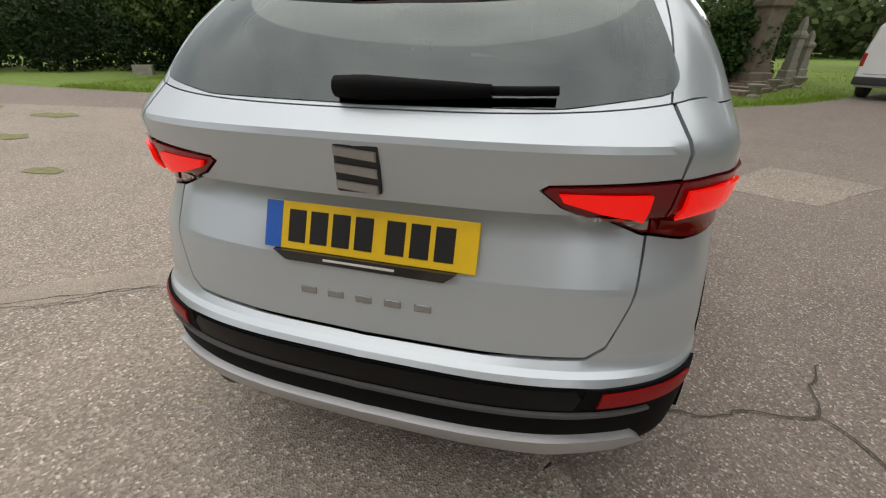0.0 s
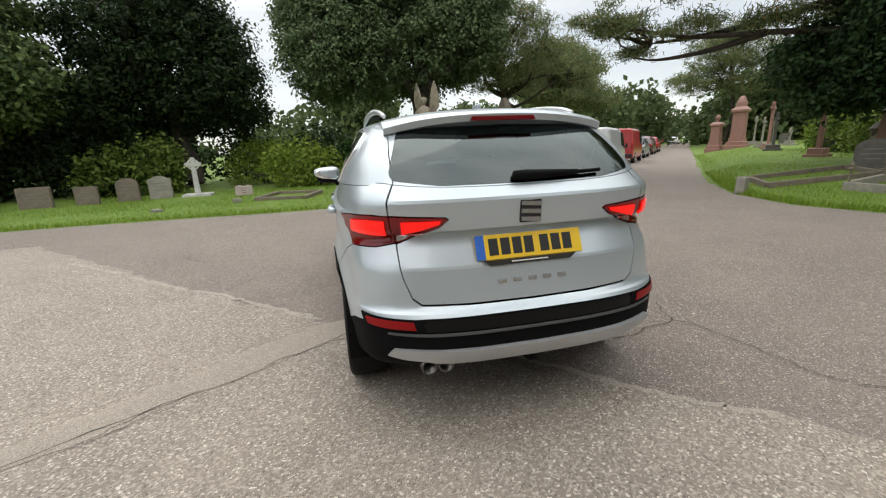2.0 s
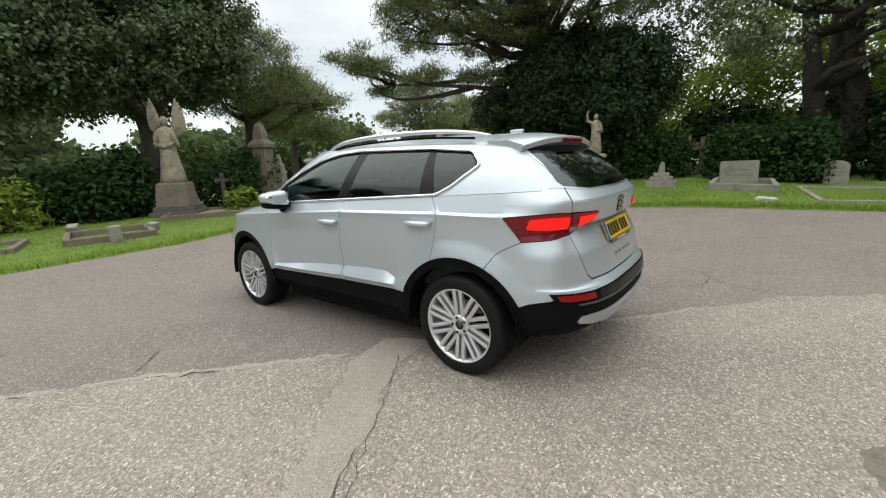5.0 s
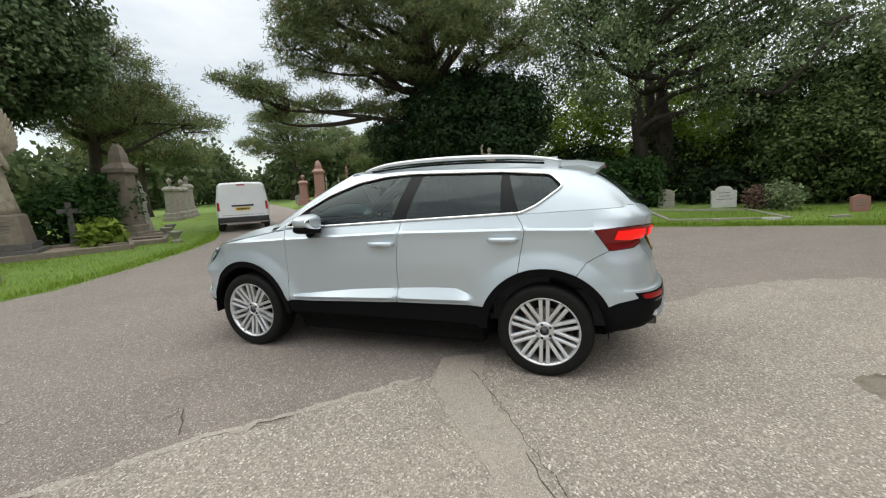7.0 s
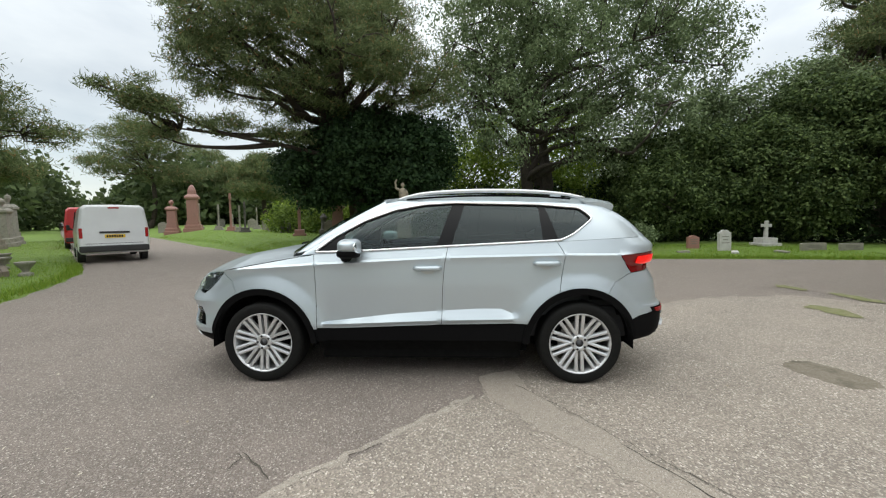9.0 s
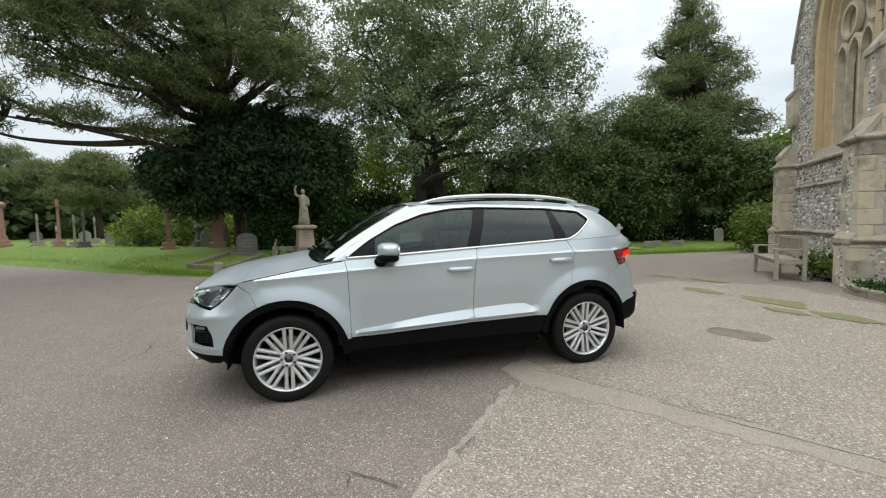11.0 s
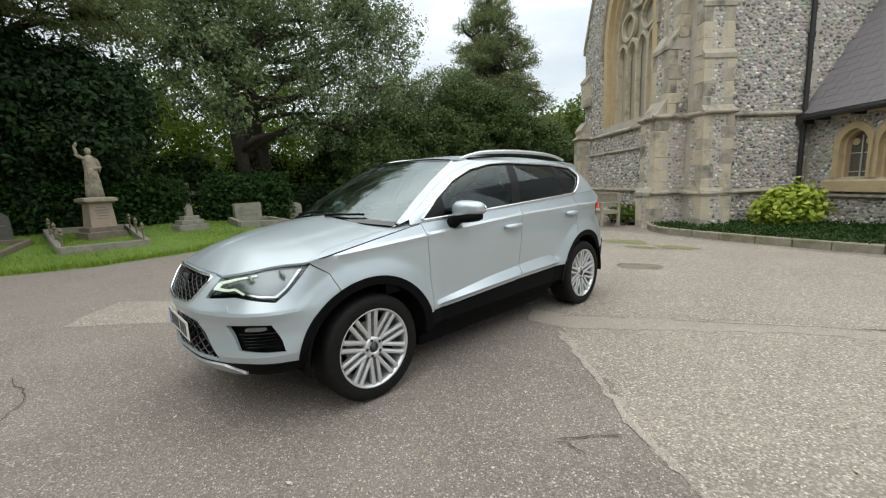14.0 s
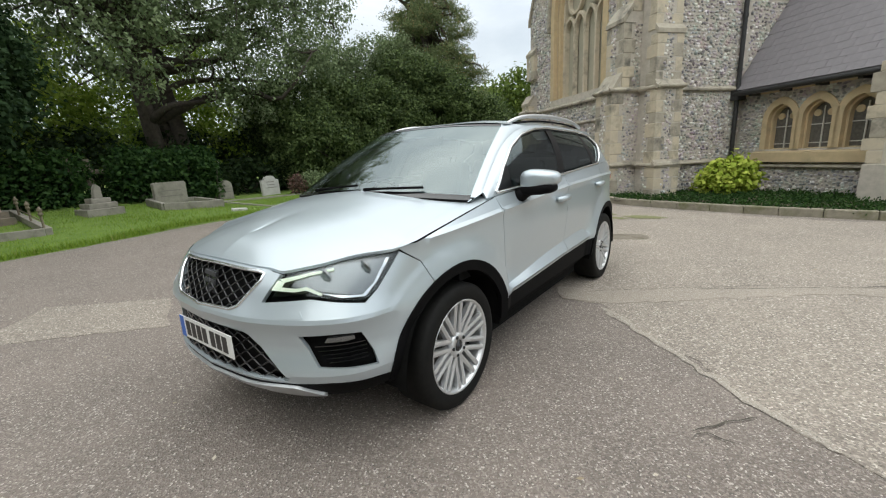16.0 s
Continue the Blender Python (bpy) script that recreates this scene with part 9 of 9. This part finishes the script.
# ---- wheels ----
def wheel(m, sign):
    """Nineteen-inch wheel: outer face towards +x of its own frame."""
    wh = thing("wheel", m, "multi-spoke alloy wheel with black tyre")
    wh.parent = car
    turn = pose(0, 0, 0, 0, 90, 0)
    b = bmesh.new()
    lathe_ring(b, [(0.246, -0.105), (0.262, -0.112), (0.30, -0.116), (0.325, -0.108), (0.337, -0.09), (0.339, -0.05), (0.339, 0.05), (0.337, 0.09), (0.325, 0.108), (0.30, 0.116), (0.262, 0.112), (0.246, 0.105)], 64, turn)
    part("tyre", b, M_RUBBER, wh, smooth=True)
    b = bmesh.new()
    lathe_ring(b, [(0.247, 0.106), (0.252, 0.110), (0.249, 0.112), (0.240, 0.104), (0.232, 0.085), (0.225, -0.10), (0.247, -0.106)], 56, turn)
    part("rim", b, M_ALU, wh, smooth=True)
    b = bmesh.new()
    lathe(b, [(0.07, 0.0), (0.07, 0.082), (0.062, 0.09), (0.034, 0.092), (0.032, 0.086), (0.0, 0.086)], 30, turn)
    part("hub", b, M_ALU, wh, smooth=True)
    b = bmesh.new()
    lathe(b, [(0.031, 0.086), (0.030, 0.092), (0.0, 0.093)], 20, turn)
    part("centre_cap", b, M_BADGE, wh, smooth=True)
    for i in range(5):
        b = bmesh.new()
        a = 2 * math.pi * (i + 0.5) / 5
        lathe(b, [(0.010, 0.085), (0.010, 0.096), (0.004, 0.099)], 8, pose(0, 0.052 * math.cos(a), 0.052 * math.sin(a)) @ turn)
        part("wheel_bolt", b, M_GLOSSBLACK, wh)
    b0 = bmesh.new()
    # one slim spoke that leans off the radius
    secs = [(0.055, 0.083, 0.0115), (0.11, 0.086, 0.0125), (0.17, 0.094, 0.0125), (0.236, 0.102, 0.0140)]
    ring = []
    for r, d, w in secs:
        k = (r - 0.055) / 0.18
        ring.append([b0.verts.new((d - 0.03 * (1 - 0.3 * k), -w * 1.1, r)), b0.verts.new((d, -w, r)), b0.verts.new((d + 0.004, 0, r)), b0.verts.new((d, w, r)), b0.verts.new((d - 0.03 * (1 - 0.3 * k), w * 1.1, r))])
    for p, q in zip(ring, ring[1:]):
        for j in range(5):
            b0.faces.new((p[j], p[(j + 1) % 5], q[(j + 1) % 5], q[j]))
    b0.faces.new(ring[0][::-1]), b0.faces.new(ring[-1])
    bmesh.ops.recalc_face_normals(b0, faces=b0.faces)
    me = bpy.data.meshes.new("spoke")
    b0.to_mesh(me)
    b0.free()
    me.materials.append(M_ALU)
    for i in range(10):
        for side in (-1, 1):
            o = new("spoke", me)
            o.parent = wh
            o.matrix_local = Matrix.Rotation(2 * math.pi * i / 10, 4, "X") @ Matrix.Translation((0, side * 0.0215, 0)) @ Matrix.Rotation(radians(side * -0.8), 4, "X")
    b = bmesh.new()
    lathe(b, [(0.16, -0.02), (0.16, 0.02), (0.07, 0.03)], 40, turn)
    part("brake_disc", b, mat("brake_disc_steel", (0.30, 0.29, 0.28), (0.24, 0.22, 0.2), 30, 0.45, 0.9), wh, smooth=False)
    b = bmesh.new()
    box(b, -0.03, 0.055, 0.09, 0.17, -0.08, 0.08, 0.015)
    part("brake_caliper", b, M_SHELL, wh)
    return wh


def lathe_ring(bmx, prof, n, m):
    """A closed turned ring."""
    rings = [[bmx.verts.new((r * math.cos(2 * math.pi * i / n), r * math.sin(2 * math.pi * i / n), z)) for i in range(n)] for r, z in prof]
    k = len(rings)
    for j in range(k):
        a, c = rings[j], rings[(j + 1) % k]
        for i in range(n):
            bmx.faces.new((a[i], a[(i + 1) % n], c[(i + 1) % n], c[i]))
    bmesh.ops.transform(bmx, matrix=m, verts=bmx.verts)
    bmesh.ops.recalc_face_normals(bmx, faces=bmx.faces)


for wy in (-1.319, 1.319):
    wheel(pose(-0.765, wy, 0.339, 0, 0, 180), -1)
    wheel(pose(0.765, wy, 0.339, 20, 0, 0), 1)

# ---- cabin ----
b = bmesh.new()
box(b, -0.70, 0.70, -1.85, 0.95, 0.34, 0.62, 0.05)
part("cabin_floor", b, M_CABIN, car)
b = bmesh.new()
prism(b, [(0.55, 0.62), (1.12, 0.62), (1.12, 1.06), (0.85, 1.09), (0.62, 1.03), (0.55, 0.9)], -0.74, 0.74, pose(0, 0, 0, 0, 0, 90) @ Matrix.Diagonal((1, -1, 1, 1)))
bmesh.ops.recalc_face_normals(b, faces=b.faces)
part("dashboard", b, M_CABIN, car)
for sign in (-1, 1):
    b = bmesh.new()
    q = [(y, z) for y, z in ((0.85, 0.55), (-1.35, 0.55), (-1.35, 1.12), (-0.24, 1.09), (0.85, 1.04))]
    prism(b, q, 0.70, 0.76, Matrix(((0, sign, 0, 0), (1, 0, 0, 0), (0, 0, 1, 0), (0, 0, 0, 1))))
    bmesh.ops.recalc_face_normals(b, faces=b.faces)
    part("door_card", b, M_CABIN, car)
b = bmesh.new()
box(b, -0.68, 0.68, -1.9, -1.1, 0.6, 1.10, 0.05)
part("parcel_shelf", b, M_CABIN, car)


def seat(x, y, wide, heads):
    st_ = thing("seat", None, "dark cloth seat with headrest")
    st_.parent = car
    b = bmesh.new()
    box(b, x - wide, x + wide, y - 0.25, y + 0.27, 0.55, 0.74, 0.05)
    part("seat_cushion", b, M_SEAT, st_)
    b = bmesh.new()
    box(b, x - wide, x + wide, -0.07, 0.07, 0.0, 0.62, 0.05, pose(0, y - 0.24, 0.66, 16, 0, 0))
    part("backrest", b, M_SEAT, st_)
    for hx in heads:
        b = bmesh.new()
        box(b, hx - 0.13, hx + 0.13, -0.05, 0.05, 0.67, 0.84, 0.04, pose(0, y - 0.25, 0.66, 14, 0, 0))
        part("headrest", b, M_SEAT, st_)


seat(-0.38, 0.05, 0.25, [-0.38])
seat(0.38, 0.05, 0.25, [0.38])
seat(0.0, -0.88, 0.62, [-0.40, 0.0, 0.40])
sw = thing("steering_wheel", pose(0.38, 0.46, 0.98, 68, 0, 0), "black leather steering wheel")
sw.parent = car
b = bmesh.new()
lathe_ring(b, [(0.18 + 0.014 * math.cos(a), 0.014 * math.sin(a)) for a in np.linspace(0, 2 * math.pi, 8, endpoint=False)], 36, Matrix())
part("rim", b, M_CABIN, sw, smooth=True)
b = bmesh.new()
box(b, -0.17, 0.17, -0.03, 0.03, -0.03, 0.0, 0.01)
part("spoke", b, M_CABIN, sw)
b = bmesh.new()
box(b, -0.12, 0.12, 0.36, 0.40, 1.40, 1.47, 0.012)
part("inner_mirror", b, M_CABIN, car)
# ---- parked vehicles along the drive ----
def loft_body(sections, n=28):
    """Sections of (y, half width, bottom, top, shoulder, roundness), joined into a shell."""
    bmx = bmesh.new()
    rings = []
    for y, w, z0, z1, belt, top_w in sections:
        pts = [(-w * 0.93, z0), (-w, z0 + 0.12), (-w, belt), (-top_w, z1 - 0.10), (-top_w + 0.10, z1), (0, z1 + 0.02), (top_w - 0.10, z1), (top_w, z1 - 0.10), (w, belt), (w, z0 + 0.12), (w * 0.93, z0)]
        rings.append([bmx.verts.new((x, y, z)) for x, z in pts])
    k = len(rings[0])
    for a, b_ in zip(rings, rings[1:]):
        for i in range(k):
            bmx.faces.new((a[i], a[(i + 1) % k], b_[(i + 1) % k], b_[i]))
    bmx.faces.new(rings[0]), bmx.faces.new(rings[-1][::-1])
    bmesh.ops.recalc_face_normals(bmx, faces=bmx.faces)
    bmesh.ops.bevel(bmx, geom=[e for e in bmx.edges if len(e.link_faces) == 2 and e.calc_face_angle(0) > 0.3], offset=0.035, segments=3, affect="EDGES", profile=0.6)
    return bmx


M_VANWHITE = mat("white_van_paint", (0.74, 0.75, 0.76), (0.70, 0.71, 0.72), 3, 0.3, coat=0.6)
M_RED = mat("red_van_paint", (0.50, 0.025, 0.03), (0.46, 0.02, 0.025), 3, 0.3, coat=0.6)
M_GREYCAR = mat("grey_car_paint", (0.36, 0.37, 0.39), (0.33, 0.34, 0.36), 3, 0.32, 0.5, coat=0.6)
M_MAROON = mat("maroon_car_paint", (0.13, 0.012, 0.022), (0.11, 0.01, 0.02), 3, 0.3, coat=0.6)
M_VGLASS = mat("vehicle_glass", (0.02, 0.023, 0.025), rough=0.05, spec=0.8)
M_TYRE = mat("van_tyre", (0.02, 0.02, 0.02), (0.03, 0.03, 0.03), 30, 0.8)
M_VBLACK = mat("van_black_plastic", (0.02, 0.02, 0.021), (0.03, 0.03, 0.03), 60, 0.6)
M_LAMPRED = mat("van_lamp_red", (0.35, 0.01, 0.012), rough=0.12, coat=0.7)
M_PLATE_Y = mat("van_yellow_plate", (0.75, 0.50, 0.03), rough=0.4)


def vehicle(m, paint, label, category, L, W, H, van=True):
    ob = thing("van" if van else "parked_car", m, label, category, "vehicles parked along the drive")
    h, w = L / 2, W / 2
    if van:
        secs = [(-h, w * 0.93, 0.42, H * 0.97, 1.0, w * 0.82), (-h + 0.10, w * 0.99, 0.30, H, 1.05, w * 0.88), (-0.2, w, 0.26, H, 1.05, w * 0.88), (h * 0.38, w, 0.26, H * 0.99, 1.05, w * 0.86), (h * 0.62, w, 0.26, H * 0.80, 1.0, w * 0.76), (h * 0.72, w, 0.26, 1.12, 0.95, w * 0.80), (h * 0.93, w * 0.95, 0.28, 0.98, 0.8, w * 0.8), (h, w * 0.82, 0.34, 0.84, 0.7, w * 0.7)]
    else:
        secs = [(-h, w * 0.85, 0.40, 0.95, 0.8, w * 0.72), (-h + 0.12, w * 0.96, 0.28, 1.05, 0.85, w * 0.8), (-h * 0.72, w, 0.24, H * 0.92, 0.92, w * 0.68), (-h * 0.35, w, 0.22, H, 0.92, w * 0.70), (h * 0.12, w, 0.22, H * 0.985, 0.92, w * 0.70), (h * 0.45, w, 0.22, 1.02, 0.9, w * 0.74), (h * 0.9, w * 0.94, 0.26, 0.84, 0.72, w * 0.74), (h, w * 0.8, 0.34, 0.7, 0.6, w * 0.66)]
    part("body", loft_body(secs), paint, ob, smooth=False)
    top = H if van else H * 0.92
    # rear: bumper, lamps, plate, door split, glass
    b = bmesh.new()
    box(b, -w * 0.96, w * 0.96, -h - 0.05, -h + 0.18, 0.36, 0.56, 0.04)
    part("bumper", b, M_VBLACK, ob)
    for s in (-1, 1):
        b = bmesh.new()
        if van:
            box(b, s * w * 0.90 - 0.045, s * w * 0.90 + 0.045, -h - 0.012, -h + 0.10, 0.80, 1.12, 0.02)
        else:
            box(b, s * w * 0.70 - 0.10, s * w * 0.70 + 0.10, -h - 0.012, -h + 0.12, 0.74, 0.92, 0.02)
        part("tail_lamp", b, M_LAMPRED, ob)
        b = bmesh.new()
        tube(b, [(s * w, h * 0.42, 1.02), (s * (w + 0.10), h * 0.42, 1.06)], 0.03, 8)
        box(b, s * (w + 0.13) - 0.05, s * (w + 0.13) + 0.05, h * 0.40 - 0.05, h * 0.40 + 0.05, 1.0, 1.2, 0.03)
        part("wing_mirror", b, M_VBLACK if van else paint, ob)
    plate = thing("number_plate", None, "yellow number plate")
    plate.parent = ob
    b = bmesh.new()
    z = 0.80 if van else 0.66
    box(b, -0.26, 0.26, -h - 0.016, -h - 0.004, z, z + 0.11, 0.003)
    part("plate", b, M_PLATE_Y, plate)
    for i in range(7):
        b = bmesh.new()
        x = -0.215 + i * 0.062
        box(b, x, x + 0.045, -h - 0.019, -h - 0.014, z + 0.02, z + 0.09)
        part("character_bar", b, M_INK, plate)
    if van:
        for z0 in (1.22, 0.62):
            b = bmesh.new()
            box(b, -w * 0.80, w * 0.80, -h - 0.004, -h + 0.01, z0, z0 + 0.012)
            part("door_crease", b, M_VBLACK if z0 < 1 else paint, ob)
        b = bmesh.new()
        box(b, -0.38, 0.38, -h - 0.03, -h + 0.01, 0.95, 1.01, 0.012)
        part("plate_light_bar", b, M_VBLACK, ob)
        b = bmesh.new()
        box(b, -0.14, 0.14, -h - 0.01, -h + 0.05, H * 0.94, H * 0.965, 0.006)
        part("high_brake_light", b, M_LAMPRED, ob)
        b = bmesh.new()
        prism(b, [(h * 0.40, H * 0.93), (h * 0.615, H * 0.78), (h * 0.70, 1.16), (h * 0.68, 1.14), (h * 0.58, H * 0.78)], -w * 0.74, w * 0.74, Matrix(((0, 1, 0, 0), (1, 0, 0, 0), (0, 0, 1, 0), (0, 0, 0, 1))))
        bmesh.ops.recalc_face_normals(b, faces=b.faces)
        part("windscreen", b, M_VGLASS, ob)
    else:
        b = bmesh.new()
        prism(b, [(-h * 0.985, 1.0), (-h * 0.94, 1.06), (-h * 0.75, top - 0.06), (-h * 0.80, top - 0.10)], -w * 0.66, w * 0.66, Matrix(((0, 1, 0, 0), (1, 0, 0, 0), (0, 0, 1, 0), (0, 0, 0, 1))))
        bmesh.ops.recalc_face_normals(b, faces=b.faces)
        bmesh.ops.transform(b, matrix=Matrix.Translation((0, -0.02, 0.01)), verts=b.verts)
        part("rear_screen", b, M_VGLASS, ob)
    for s in (-1, 1):
        b = bmesh.new()
        y0, y1 = (h * 0.22, h * 0.58) if van else (-h * 0.62, h * 0.34)
        xb, xt = w * 1.0, (w * 0.9 if van else w * 0.74)
        zb, zt = 1.08 if van else 0.96, H - 0.18 if van else H - 0.14
        v = [b.verts.new((s * (xb + 0.004), y0, zb)), b.verts.new((s * (xb + 0.004), y1, zb)), b.verts.new((s * (xt + 0.03), y1 - 0.25, zt)), b.verts.new((s * (xt + 0.03), y0 + (0 if van else 0.2), zt))]
        b.faces.new(v)
        ex = bmesh.ops.extrude_face_region(b, geom=list(b.faces))["geom"]
        for g in ex:
            if isinstance(g, bmesh.types.BMVert):
                g.co.x -= s * 0.03
        bmesh.ops.recalc_face_normals(b, faces=b.faces)
        part("side_window", b, M_VGLASS, ob)
        for y in (-h * 0.60, h * 0.62):
            b = bmesh.new()
            lathe(b, [(0.20, -0.1), (0.30, -0.1), (0.315, -0.07), (0.315, 0.07), (0.30, 0.1), (0.20, 0.1)], 28, pose(s * (w - 0.10), y, 0.315, 0, 90, 0))
            wl_ = part("wheel", b, M_TYRE, ob)
            b = bmesh.new()
            lathe(b, [(0.19, 0.0), (0.19, 0.012), (0.06, 0.03), (0.0, 0.03)], 20, pose(s * (w - 0.005), y, 0.315, 0, 90 * s, 0))
            part("rim", b, M_ALU2, wl_)
    return ob


M_ALU2 = mat("steel_wheel", (0.45, 0.46, 0.47), (0.38, 0.38, 0.39), 20, 0.4, 0.7)
HEAD = -44.0
hx, hy = math.sin(radians(44)), math.cos(radians(44))
vehicle(pose(8.42 + 2.25 * hx, 10.72 + 2.25 * hy, 0.0, 0, 0, HEAD), M_VANWHITE, "white panel van with a plain tailgate parked on the drive", "van", 4.5, 1.84, 1.84)
vehicle(pose(14.4 + 2.4 * hx, 17.1 + 2.4 * hy, 0.0, 0, 0, HEAD - 1), M_RED, "bright red delivery van parked on the drive", "van", 4.9, 1.9, 1.95)
vehicle(pose(19.2 + 2.2 * hx, 22.0 + 2.2 * hy, 0.0, 0, 0, HEAD - 1), M_GREYCAR, "grey hatchback parked on the drive", "car", 4.2, 1.78, 1.5, False)
vehicle(pose(24.0 + 2.2 * hx, 26.9 + 2.2 * hy, 0.0, 0, 0, HEAD - 1), M_MAROON, "dark red car parked on the drive", "car", 4.2, 1.78, 1.55, False)
vehicle(pose(28.6 + 2.2 * hx, 31.6 + 2.2 * hy, 0.0, 0, 0, HEAD - 1), M_RED, "small red car parked on the drive", "car", 4.0, 1.74, 1.5, False)
vehicle(pose(62 + 2.2 * hx, 65 + 2.2 * hy, 0.0, 0, 0, HEAD - 1), M_VANWHITE, "distant white car standing on the drive", "car", 4.2, 1.78, 1.5, False)
